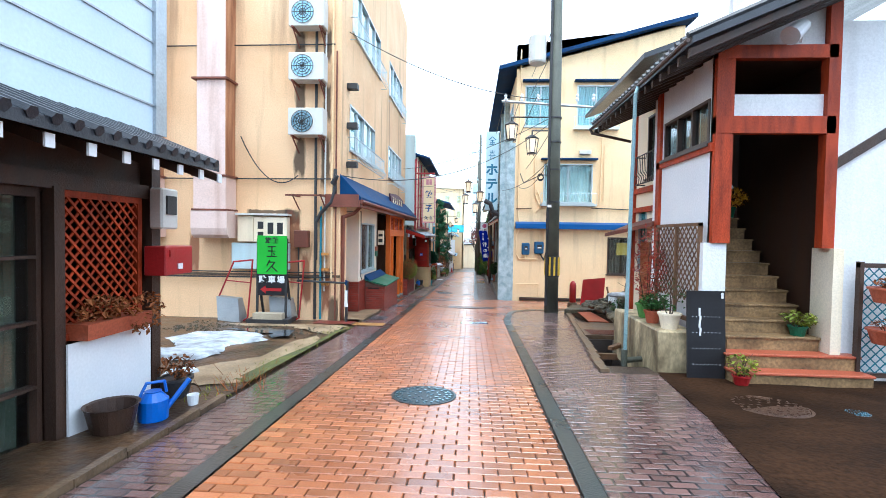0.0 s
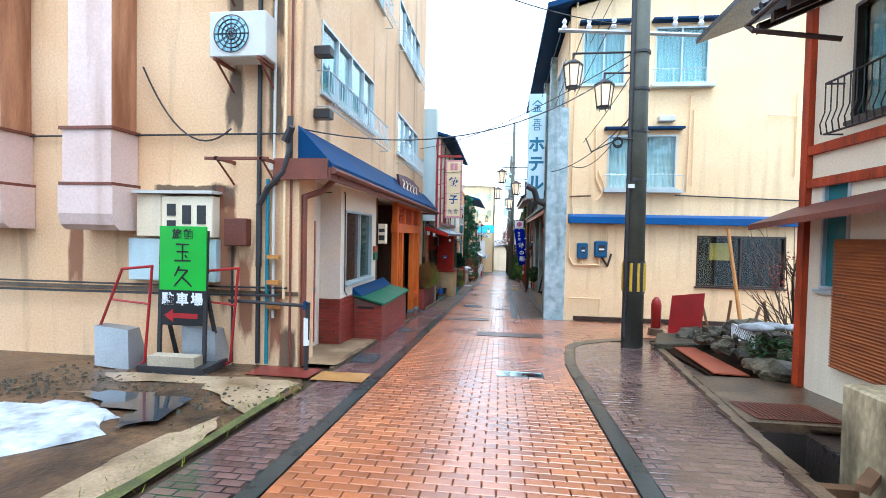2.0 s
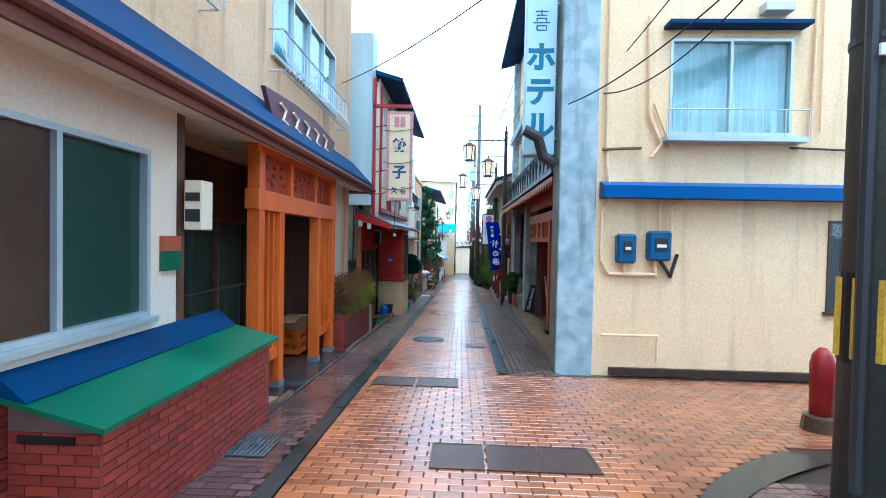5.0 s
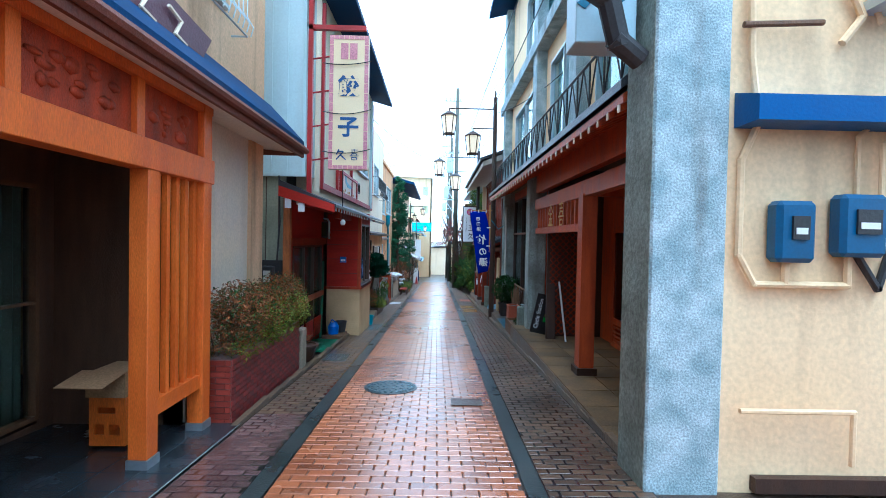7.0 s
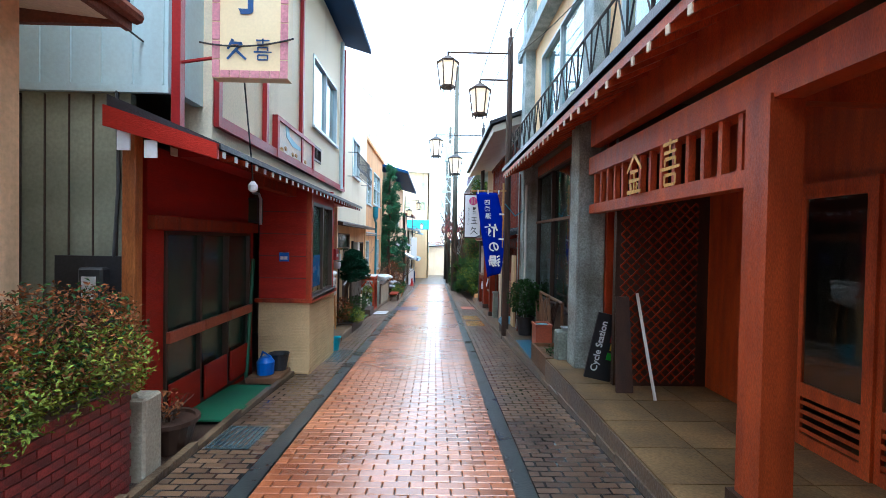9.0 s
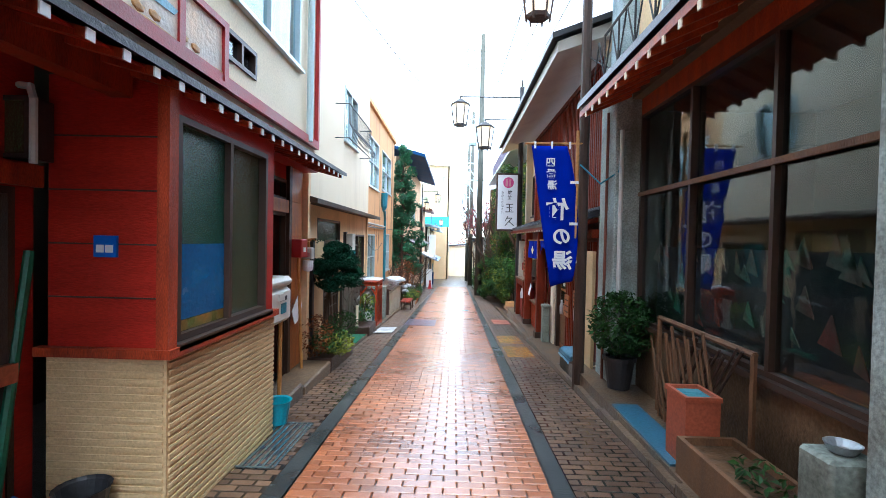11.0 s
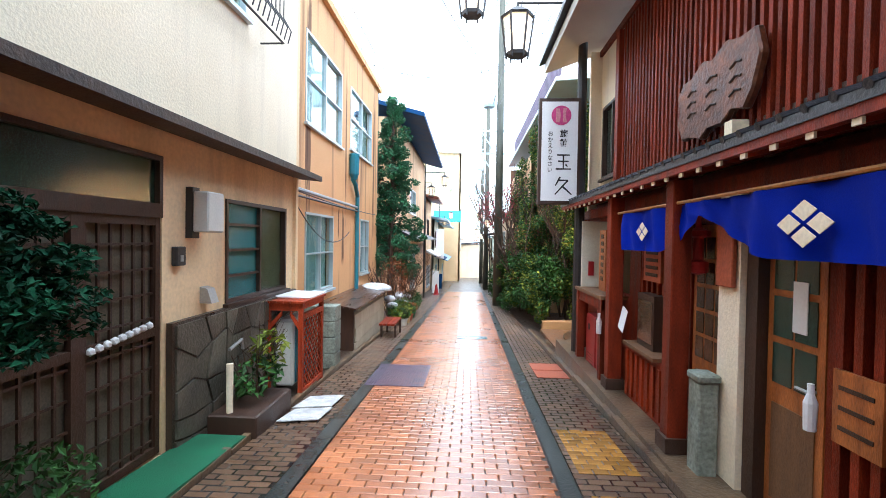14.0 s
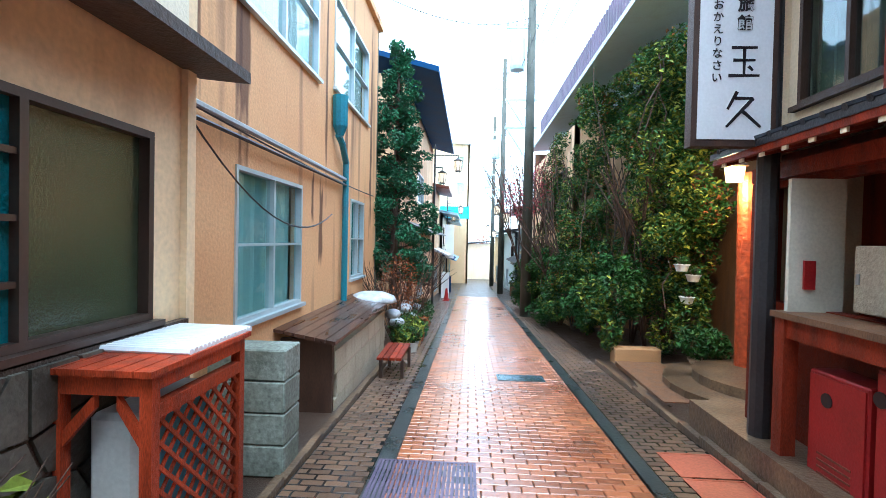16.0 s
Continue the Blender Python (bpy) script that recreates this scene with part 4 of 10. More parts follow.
balcony(cream, -3.2, -1, 34.1, 36.7, 2.6, 3.35, 0.3, 0.1, DARK, 0.12)
window(cream, "x", -3.25, -1, 35.95, 37.7, -0.62, 0.57, 2, FRAMED, (FROST, FROSTO), TEAL, 0, True, "brown sash of teal and olive frosted glass")
bm = B()
for z in (-0.33, -0.03, 0.27):
    bx(bm, -3.275, -3.24, 36.0, 36.8, z, z + 0.03)
pieces("glazing_bar", bm, FRAMED, cream)
bm = B()
bx(bm, -3.3, -3.24, 33.05, 34.85, 0.30, 0.38)
part("transom", bm, BROWN, cream)
window(cream, "x", -3.26, -1, 33.05, 34.85, 0.38, 0.85, 1, BROWN, FROSTD, CURTD, 0, False, "dark green glass over the door")
bm = wall(B(), "x", -3.18, -0.06, 34.9, 38.0, -2.1, -0.66)
part("base_wall", bm, JOINT, cream, "dark crazy stone plinth")

# ochre building, left
ochre = thing("ochre_building", -3.5, 42, G(42), "two-storey ochre rendered building with dark rain stains", "building")
OW1, OW2, OW3, OW4 = (39.2, 41.65, 2.25, 3.95), (42.45, 45.0, 2.4, 3.95), (39.25, 41.05, -0.95, 0.62), (43.65, 44.75, -0.85, 0.68)
part("wall", wall(wall(B(), "x", -3.5, -0.15, 38.15, 46.0, -2.5, 4.9, [OW1, OW2, OW3, OW4]), "y", 38.15, 0.1, -8, -3.65, -2.2, 4.9), ORANGE, ochre)
bm = B()
bx(bm, -9, -3.55, 38.2, 46.0, 4.8, 4.9)
wall(bm, "y", 46.0, 0.1, -9, -3.5, -2.6, 4.9)
wall(bm, "x", -5.4, 0.1, 38.2, 46.0, -2.3, 4.9)
part("inner_wall", bm, CURTD, ochre)
bm = B()
bx(bm, -9, -3.40, 38.0, 46.15, 4.9, 5.06)
part("parapet", bm, ORANGE, ochre)
for w, cm in ((OW1, CURTW), (OW2, CURTW), (OW3, CURT), (OW4, TEAL)):
    window(ochre, "x", -3.5, -1, *w, 2, FRAMEM, GLASS, cm, 1)
bm = B()
for y in (39, 41.5, 44, 45.8):
    cyl(bm, (-3.6, y, 5.0), (-3.6, y, 6.1), 0.02, None, 6)
for z in (5.5, 6.1):
    cyl(bm, (-3.6, 39, z), (-3.6, 45.8, z), 0.018, None, 6)
part("roof_rail", bm, STEEL, ochre)

# hotel on the right corner
hotel = thing("hotel_building", 5, 19.25, G(19.25), "three-storey beige hotel with blue metal strip canopy", "building")
H1, H2, H3, H4 = (5.47, 7.87, 0.08, 1.56), (2.87, 4.82, 2.92, 4.48), (4.13, 5.61, 5.97, 7.6), (2.07, 3.3, 5.97, 7.6)
part("wall", wall(B(), "y", 19.25, 0.2, 1.72, 8.25, -1.3, 9.2, [H1, H2, H3, H4]), BEIGE2, hotel)
bm = prism(B(), [(1.72, 19.25, 9.2), (8.25, 19.25, 9.2), (8.25, 19.25, 9.95), (1.72, 19.25, 8.25)], (0, 0.2, 0))
part("gable", bm, BEIGE2, hotel)
window(hotel, "y", 19.25, 1, *H1, 2, FRAMED, GLASS, mat("dark_brown_drape", (0.03, 0.014, 0.008), (0.012, 0.006, 0.004), 0.9, 2, 40, 0.1))
# Plain yellow panel paints the lit patch inside the window.
solo("window_blind", bx(B(), 5.85, 6.4, 19.3, 19.31, 0.85, 1.35), mat("lit_patch_yellow", (0.62, 0.36, 0.06), (0.5, 0.28, 0.05), 0.8), "yellow panel painted as a lit patch behind the hotel window", "notice")
window(hotel, "y", 19.25, 1, *H2, 2, FRAMEM, GLASS, CURTW)
window(hotel, "y", 19.25, 1, *H3, 2, FRAMEM, GLASS, CURT)
window(hotel, "y", 19.25, 1, *H4, 2, FRAMEM, GLASS, CURT)
bm = B()
prism(bm, [(1.78, 19.245, 2.14), (1.78, 18.95, 2.05), (1.78, 18.95, 1.86), (1.78, 19.245, 1.86)], (6.4, 0, 0))
part("canopy", bm, BLUEV, hotel, "narrow blue metal canopy strip")
for (a, b, z) in ((2.75, 4.95, 4.62), (4.0, 5.75, 7.72), (1.95, 3.4, 7.72)):
    part("hood", bx(B(), a, b, 18.98, 19.245, z, z + 0.06), BLUEM, hotel)
for (a, b, z) in ((2.75, 4.95, 2.86), (4.0, 5.75, 5.9)):
    bm = bx(B(), a, b, 19.0, 19.245, z - 0.08, z)
    for zz in (z + 0.42,):
        cyl(bm, (a, 19.02, zz), (b, 19.02, zz), 0.012, None, 6)
        for i in range(7):
            u = a + (b - a) * i / 6
            cyl(bm, (u, 19.02, z), (u, 19.02, zz), 0.009, None, 5)
    part("sill_rail", bm, FRAMEM, hotel)
bm = B()
prism(bm, [(1.0, 18.95, 8.15), (8.6, 18.95, 10.15), (8.6, 18.95, 10.3), (1.0, 18.95, 8.3)], (0, 12, 0))
part("roof", bm, BLUEM, hotel, "blue metal roof edge")
for b6 in ((1.12, 1.72, 19.2, 19.75, -1.3, 5.3), (1.5, 1.89, 26.06, 26.45, -1.6, 2.4), (1.55, 2.0, 30.45, 31.1, -1.9, 3.2)):
    part("pillar", bx(B(), *b6), CONCB if b6[2] < 20 else CONCP, hotel, "weathered concrete pillar with stains", bevel=0.015)
# Thin darker plate puts the street side's shade into colour, along with stains.
part("side_face", bx(B(), 1.112, 1.118, 19.22, 19.73, -1.28, 5.28), CONCM, hotel, "stained street face of the pillar, its shade put into the colour")
part("post", bx(B(), 1.89, 2.04, 26.0, 26.44, -1.09, 2.3), REDW, hotel, "red timber post beside the pillar")
bm = B()
wall(bm, "x", 1.72, 0.15, 19.75, 31.0, 2.5, 8.1, [(20.4, 22.4, 2.9, 4.6), (23.2, 25.2, 2.9, 4.6), (26.5, 29.5, 2.9, 4.6), (20.4, 22.4, 5.6, 7.2), (24, 28, 5.6, 7.2)])
part("wall", bm, BEIGE2, hotel)
bm = B()
for y in (22.7, 25.6, 30.2):
    bx(bm, 1.5, 1.72, y, y + 0.4, 2.5, 8.1)
bx(bm, 1.45, 1.72, 19.7, 31.0, 5.0, 5.25)
pieces("pilaster", bm, CONCB, hotel, "blue-grey concrete pilasters")
for w in ((20.4, 22.4, 2.9, 4.6), (23.2, 25.2, 2.9, 4.6), (26.5, 29.5, 2.9, 4.6), (20.4, 22.4, 5.6, 7.2), (24, 28, 5.6, 7.2)):
    window(hotel, "x", 1.72, 1, *w, 2, FRAMEM, GLASS, CURT)
# Added back walls and lids shut out light; dark lining deepens the rooms.
bm = B()
wall(bm, "y", 31.0, 0.1, 1.72, 8.2, -1.9, 8.5)
wall(bm, "x", 8.15, 0.1, 19.45, 31.0, -1.5, 9.6)
wall(bm, "y", 26.5, 0.1, 2.0, 8.2, -1.6, 2.5)
bx(bm, 1.75, 8.2, 19.5, 31, 2.42, 2.5)
bx(bm, 1.75, 8.2, 19.5, 31, 8.0, 8.1)
wall(bm, "x", 4.6, 0.1, 19.45, 31.0, -1.9, 8.0)
bx(bm, 4.6, 8.2, 20.8, 20.9, -1.3, 2.4)
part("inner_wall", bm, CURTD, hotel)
# hotel entry and shop front
bm = B()
prism(bm, [(1.72, 19.8, 2.95), (1.08, 19.8, 2.42), (1.08, 19.8, 2.34), (1.72, 19.8, 2.75)], (0, 10.9, 0))
part("canopy", bm, ROOFT, hotel, "dark metal canopy over the entry")
bm = B()
prism(bm, [(1.72, 19.82, 2.72), (1.11, 19.82, 2.30), (1.11, 19.82, 2.22), (1.72, 19.82, 2.5)], (0, 10.86, 0))
part("soffit", bm, REDO, hotel, "red timber soffit")
bm = B()
for i in range(37):
    y = 19.9 + i * 0.29
    prism(bm, [(1.70, y, 2.5), (1.12, y, 2.22), (1.12, y, 2.16), (1.70, y, 2.42)], (0, 0.05, 0))
pieces("rafter", bm, REDO, hotel)
bm = B()
for i in range(37):
    y = 19.9 + i * 0.29
    bx(bm, 1.105, 1.118, y, y + 0.05, 2.155, 2.225)
pieces("rafter_end", bm, CREAM, hotel, "pale rafter ends")
bm = B()
bx(bm, 1.58, 1.80, 22.45, 22.68, -1.09, 1.65)
part("post", bm, REDO, hotel, "red timber entry post")
part("post_base", bx(B(), 1.54, 1.84, 22.41, 22.72, -1.09, -0.95), BROWN, hotel)
bm = B()
bx(bm, 1.60, 1.78, 19.75, 25.95, 1.62, 1.85)
bx(bm, 1.62, 1.76, 19.75, 25.95, 2.0, 2.45)
bx(bm, 1.62, 1.76, 22.68, 25.95, 1.1, 1.22)
bx(bm, 1.78, 4.6, 22.5, 22.62, 1.62, 1.85)
for i in range(14):
    y = 22.8 + i * 0.23
    bx(bm, 1.64, 1.70, y, y + 0.05, 1.22, 1.62)
part("beam", bm, REDO, hotel, "red timber entry beams and slats")
bm = wall(B(), "x", 2.9, 0.1, 19.75, 25.9, -1.09, 2.42, [(22.25, 24.5, -1.07, 1.25)])
part("wall", bm, REDO, hotel, "red timber inner wall")
part("wall", wall(B(), "y", 25.3, 0.08, 1.75, 2.9, -1.09, 2.42), BROWN, hotel, "dark timber end wall")
part("inner_wall", bx(B(), 3.6, 3.7, 22.5, 25.3, -1.09, 2.4), BROWN, hotel)
bm = B()
wall(bm, "x", 1.9, 0.12, 26.45, 30.45, -1.9, -0.55)
part("base_wall", bm, CONC, hotel)
window(hotel, "x", 1.9, 1, 26.45, 30.45, -0.55, 2.2, 3, FRAMED, GLASS, None, 0, True, "large shop window in bronze frames")
part("rail", bx(B(), 1.86, 1.9, 26.45, 30.45, 1.12, 1.17), WOOD, hotel)
part("wall", wall(B(), "x", 1.88, 0.1, 26.45, 30.45, 2.2, 2.5), REDO, hotel)

# bath house, right
bath = thing("bath_house", 1.7, 36, G(36), "two-storey bath house with dark red timber slats", "building")
bm = wall(B(), "x", 1.75, 0.12, 31.7, 39.75, -1.82, 0.75, [(33.8, 34.42, -1.8, 0.35), (34.95, 35.6, -1.8, 0.35), (35.75, 37.0, -1.8, 0.35), (37.4, 39.65, -0.6, 0.5)])
part("wall", bm, REDD, bath, "red stained timber lower wall")
bm = wall(B(), "x", 1.95, 0.12, 31.7, 39.75, 0.9, 3.7, [(38.4, 39.6, 1.3, 2.6)])
wall(bm, "y", 31.6, 0.1, 1.75, 8, -1.9, 3.7)
wall(bm, "y", 39.75, 0.1, 1.75, 8, -2.2, 3.7)
part("wall", bm, CREAM, bath)
bm = B()
wall(bm, "x", 5, 0.1, 31.7, 39.75, -2.2, 3.7)
bx(bm, 1.9, 5, 31.7, 39.75, 0.75, 0.85)
bx(bm, 1.9, 5, 31.7, 39.75, 3.6, 3.7)
bx(bm, 2.7, 2.8, 31.7, 39.75, -2, 0.7)
part("inner_wall", bm, REDD, bath)
window(bath, "x", 1.95, 1, 38.4, 39.6, 1.3, 2.6, 2, BROWN, GLASS, CURTD)
bm = B()
prism(bm, [(2.0, 31.65, 1.12), (1.25, 31.65, 0.86), (1.25, 31.65, 0.80), (2.0, 31.65, 0.98)], (0, 8.2, 0))
part("roof", bm, ROOFT, bath, "dark tiled porch roof")
bm = B()
bx(bm, 1.26, 1.32, 31.7, 39.8, 0.74, 0.80)
bx(bm, 1.62, 1.76, 31.7, 39.75, 0.56, 0.70)
part("beam", bm, REDD, bath)
bm, bm2 = B(), B()
for i in range(27):
    y = 31.8 + i * 0.3
    prism(bm, [(1.75, y, 0.90), (1.29, y, 0.77), (1.29, y, 0.71), (1.75, y, 0.82)], (0, 0.06, 0))
    bx(bm2, 1.272, 1.288, y, y + 0.06, 0.705, 0.775)
pieces("rafter", bm, REDD, bath)
pieces("rafter_end", bm2, CREAM, bath, "pale rafter ends")
bm = prism(B(), [(3.2, 31.5, 4.5), (0.95, 31.5, 3.62), (0.95, 31.5, 3.45), (3.2, 31.5, 4.25)], (0, 8.7, 0))
part("roof", bm, GREYP, bath, "pale boarded main eave")
bm = prism(B(), [(4.5, 31.4, 5.1), (0.85, 31.4, 3.72), (0.85, 31.4, 3.63), (4.5, 31.4, 5.0)], (0, 8.9, 0))
part("roof", bm, ROOFT, bath, "dark tiled main roof")

# ---- stair house, right ----
stair_house = thing("stair_house", 4.2, 6.9, G(6.9), "white plaster house with red timber frame and tiled eave", "house")
bm = B()
wall(bm, "x", 3.4, 0.12, 6.95, 8.8, -0.5, 4.2, [(7.02, 8.6, 2.93, 3.57)])
wall(bm, "y", 6.9, 0.12, 3.3, 3.62, -0.45, 1.5)
wall(bm, "y", 6.9, 0.12, 5.0, 9.0, -0.45, 4.6)
wall(bm, "y", 6.93, 0.1, 3.62, 4.9, 3.29, 3.6)
wall(bm, "y", 6.95, 0.1, 3.62, 4.9, 4.3, 5.2)
part("wall", bm, WHITE, stair_house)
bm = B()
bx(bm, 3.40, 3.64, 6.86, 7.0, 1.5, 4.6)
bx(bm, 4.88, 5.04, 6.85, 7.0, 1.45, 5.0)
bx(bm, 3.4, 5.0, 6.85, 6.97, 3.04, 3.28)
bx(bm, 3.4, 5.0, 6.85, 6.97, 4.08, 4.26)
bx(bm, 3.35, 3.42, 6.9, 8.85, 2.8, 2.92)
bx(bm, 3.35, 3.42, 8.7, 8.85, 1.0, 4.2)
part("frame", bm, REDW, stair_house, "dark red timber posts and beams")
part("brace", prism(B(), [(5.04, 6.86, 2.7), (6.4, 6.86, 3.6), (6.4, 6.86, 3.45), (5.04, 6.86, 2.55)], (0, 0.04, 0)), BROWN, stair_house)
window(stair_house, "x", 3.4, 1, 7.02, 8.6, 2.93, 3.57, 3, FRAMED, GLASS, CURT)
bm = B()
wall(bm, "x", 3.55, 0.1, 7.0, 9.3, 1.0, 4.2)
wall(bm, "x", 5.05, 0.1, 7.0, 9.3, -0.4, 4.2)
wall(bm, "y", 9.3, 0.08, 3.55, 5.15, 1.2, 4.2)
bx(bm, 3.55, 5.15, 7.0, 9.3, 4.1, 4.2)
wall(bm, "y", 8.8, 0.1, 3.4, 3.6, -0.5, 4.4)
wall(bm, "x", 9, 0.1, 6.9, 12, -0.4, 5)
part("inner_wall", bm, BROWN, stair_house)
part("door", bx(B(), 4.05, 4.75, 9.25, 9.29, 1.97, 3.6), FRAMED, stair_house, "dark glazed inner door")
bm = prism(B(), [(2.66, 6.0, 3.95), (2.66, 6.0, 4.06), (7.5, 6.0, 6.1), (7.5, 6.0, 5.95)], (0, 4.7, 0))
part("roof", bm, ROOFT, stair_house, "dark tiled roof with deep eave")
part("wall", wall(B(), "x", 3.53, -0.02, 8.9, 9.38, -0.6, 4.2), WHITE, stair_house)
bm = B()
for i in range(28):
    y = 6.02 + i * 0.17
    cyl(bm, (2.61, y, 4.05), (7.4, y, 6.12), 0.04, None, 6)
pieces("tile_roll", bm, ROOFT, stair_house)
bm, bm2 = B(), B()
for i in range(16):
    y = 6.1 + i * 0.3
    prism(bm, [(2.70, y, 3.93), (5.0, y, 4.93), (5.0, y, 4.83), (2.70, y, 3.83)], (0, 0.07, 0))
    bx(bm2, 2.68, 2.698, y, y + 0.07, 3.82, 3.93)
pieces("rafter", bm, BROWN, stair_house)
pieces("rafter_end", bm2, BROWN, stair_house)
part("gutter", tube(B(), [(2.60, 6.0, 3.98), (2.60, 10.7, 3.94), (2.62, 10.6, 3.84), (3.35, 10.3, 3.6)], 0.03, 8), BROWN, stair_house)
stairs = thing("staircase", 4.3, 7, G(7), "worn mossy concrete steps with red tile treads", "stairs")
n = 12
for i in range(n):
    y0, z1 = 6.45 + i * 0.24, -0.22 + i * 0.198
    x0, x1 = (3.55, 5.35) if i < 2 else (3.68, 4.98)
    part("step", bx(B(), x0 + 0.02, x1 - 0.02, y0 + 0.02, y0 + 0.6, z1 - 0.35, z1 - 0.035), STEPC, stairs)
    part("tread", bx(B(), x0, x1, y0, y0 + 0.31, z1 - 0.035, z1), TERRA if i < 2 else STEPC, stairs, bevel=0.008)
bm = B()
bx(bm, 4.99, 5.13, 6.78, 7.2, -0.4, 1.45)
part("side_wall", bm, CREAM, stairs)
bm = tube(B(), [(3.72, 7.0, 2.3), (4.6, 9.3, 3.1)], 0.02, 6)
part("handrail", bm, STEEL, stairs)

# house behind the channel
garden_house = thing("garden_house", 4.5, 10.5, G(10), "white and red timber house beside the garden", "house")
bm = wall(B(), "x", 4.0, 0.12, 9.5, 11.85, -0.6, 5.0, [(9.65, 11.05, 2.9, 4.3), (11.0, 11.5, 0.8, 2.2)])
wall(bm, "y", 11.85, 0.12, 4.0, 9, -0.7, 5.2)
wall(bm, "y", 9.4, 0.1, 3.95, 9, -0.6, 5.0)
part("wall", bm, CREAM, garden_house)
window(garden_house, "x", 4.0, 1, 9.65, 11.05, 2.9, 4.3, 2, FRAMED, GLASS, CURT)
window(garden_house, "x", 4.0, 1, 11.0, 11.5, 0.8, 2.2, 1, FRAMEM, FROST, TEAL)
balcony(garden_house, 4.0, 1, 9.6, 11.2, 2.75, 3.4, 0.22, 0.05, DARK, 0.1)
bm = B()
for z in (2.15, 2.6, 4.75):
    bx(bm, 3.93, 4.0, 9.45, 11.9, z, z + 0.12)
for y in (9.45, 11.75):
    bx(bm, 3.92, 4.0, y, y + 0.14, -0.6, 4.9)
part("frame", bm, REDW, garden_house)
bm = prism(B(), [(3.35, 8.95, 1.85), (4.0, 8.95, 2.12), (4.0, 8.95, 2.06), (3.35, 8.95, 1.77)], (0, 3.1, -0.2))
part("roof", bm, RUST, garden_house, "small rusty canopy")
bl = part("blind", bx(B(), 3.93, 3.945, 9.6, 11.15, -0.15, 1.46), mat("rust_brown_reed", (0.42, 0.13, 0.035), (0.26, 0.075, 0.022), 0.65, 2.0, 40, 0.3, grain=0.3, stretch=(1, 1, 8)), garden_house, "rust-brown reed blind on the wall")
for i in range(40):
    part("reed", cyl(B(), (3.925, 9.6, -0.13 + i * 0.04), (3.925, 11.15, -0.13 + i * 0.04), 0.014, None, 5), bl.data.materials[0], bl)
bm = prism(B(), [(3.2, 9.2, 4.95), (3.2, 9.2, 5.05), (8, 9.2, 6.8), (8, 9.2, 6.65)], (0, 4.6, 0))
part("roof", bm, ROOFT, garden_house, "dark tiled roof")
bm = B()
wall(bm, "x", 8.9, 0.1, 9.5, 11.85, -0.6, 5.2)
bx(bm, 4.1, 9, 9.5, 11.85, 4.9, 5.0)
part("inner_wall", bm, CURTD, garden_house)

# hut on the left
hut = thing("timber_shop", -4, 4, G(4), "old timber shop with tiled eave and pale metal siding above", "house")
bm = wall(B(), "x", -3.55, -0.12, -4, 5.0, -0.6, 2.6, [(2.3, 3.7, -0.3, 1.85), (3.78, 4.75, 0.6, 1.85)])
wall(bm, "y", 5.0, 0.1, -9, -3.55, -0.6, 2.6)
part("wall", bm, BROWN, hut, "dark weathered timber wall")
bm = wall(B(), "x", -3.5, -0.12, -4, 5.05, 2.55, 6.5)
wall(bm, "y", 5.05, 0.1, -9, -3.5, 2.55, 6.5)
part("siding", bm, SIDING, hut, "pale blue horizontal metal siding")
bm = B()
for i in range(11):
    bx(bm, -3.5, -3.485, -4, 5.06, 2.9 + i * 0.34, 2.918 + i * 0.34)
bx(bm, -3.5, -3.46, 4.98, 5.16, 2.6, 6.5)
pieces("siding_strip", bm, STEEL, hut)
bm = prism(B(), [(-3.6, -4, 2.62), (-2.62, -4, 2.24), (-2.62, -4, 2.16), (-3.6, -4, 2.5)], (0, 8.75, 0))
part("roof", bm, ROOFT, hut, "dark tiled eave")
bm = B()
for i in range(52):
    y = -3.9 + i * 0.168
    cyl(bm, (-3.6, y, 2.62), (-2.6, y, 2.235), 0.042, None, 6)
pieces("tile_roll", bm, ROOFT, hut)
bm, bm2 = B(), B()
for i in range(24):
    y = -2.9 + i * 0.335
    prism(bm, [(-3.55, y, 2.48), (-2.68, y, 2.15), (-2.68, y, 2.07), (-3.55, y, 2.38)], (0, 0.07, 0))
    bx(bm2, -2.678, -2.66, y, y + 0.07, 2.06, 2.15)
pieces("rafter", bm, BROWN, hut)
pieces("rafter_end", bm2, WHITEP, hut, "white painted rafter ends")
bm = B()
bx(bm, -3.56, -3.42, 4.85, 4.99, -0.5, 2.4)
bx(bm, -3.53, -3.45, -4, 4.85, 1.88, 2.02)
bx(bm, -3.53, -3.43, 3.68, 3.78, -0.4, 1.9)
part("post", bm, BROWN, hut)
window(hut, "x", -3.57, -1, 2.3, 3.68, -0.3, 1.85, 2, BROWN, GLASS, CURTD, 3, False, "dark timber sliding doors")
bm = wall(B(), "x", -8.9, 0.1, -4, 5.0, -0.6, 6.5)
bx(bm, -9, -3.6, -4, 5.05, 6.4, 6.5)
bx(bm, -9, -3.6, -4.1, -4, -0.6, 6.5)
bx(bm, -4.8, -4.7, -4, 5.0, -0.6, 2.5)
part("inner_wall", bm, BROWN, hut)


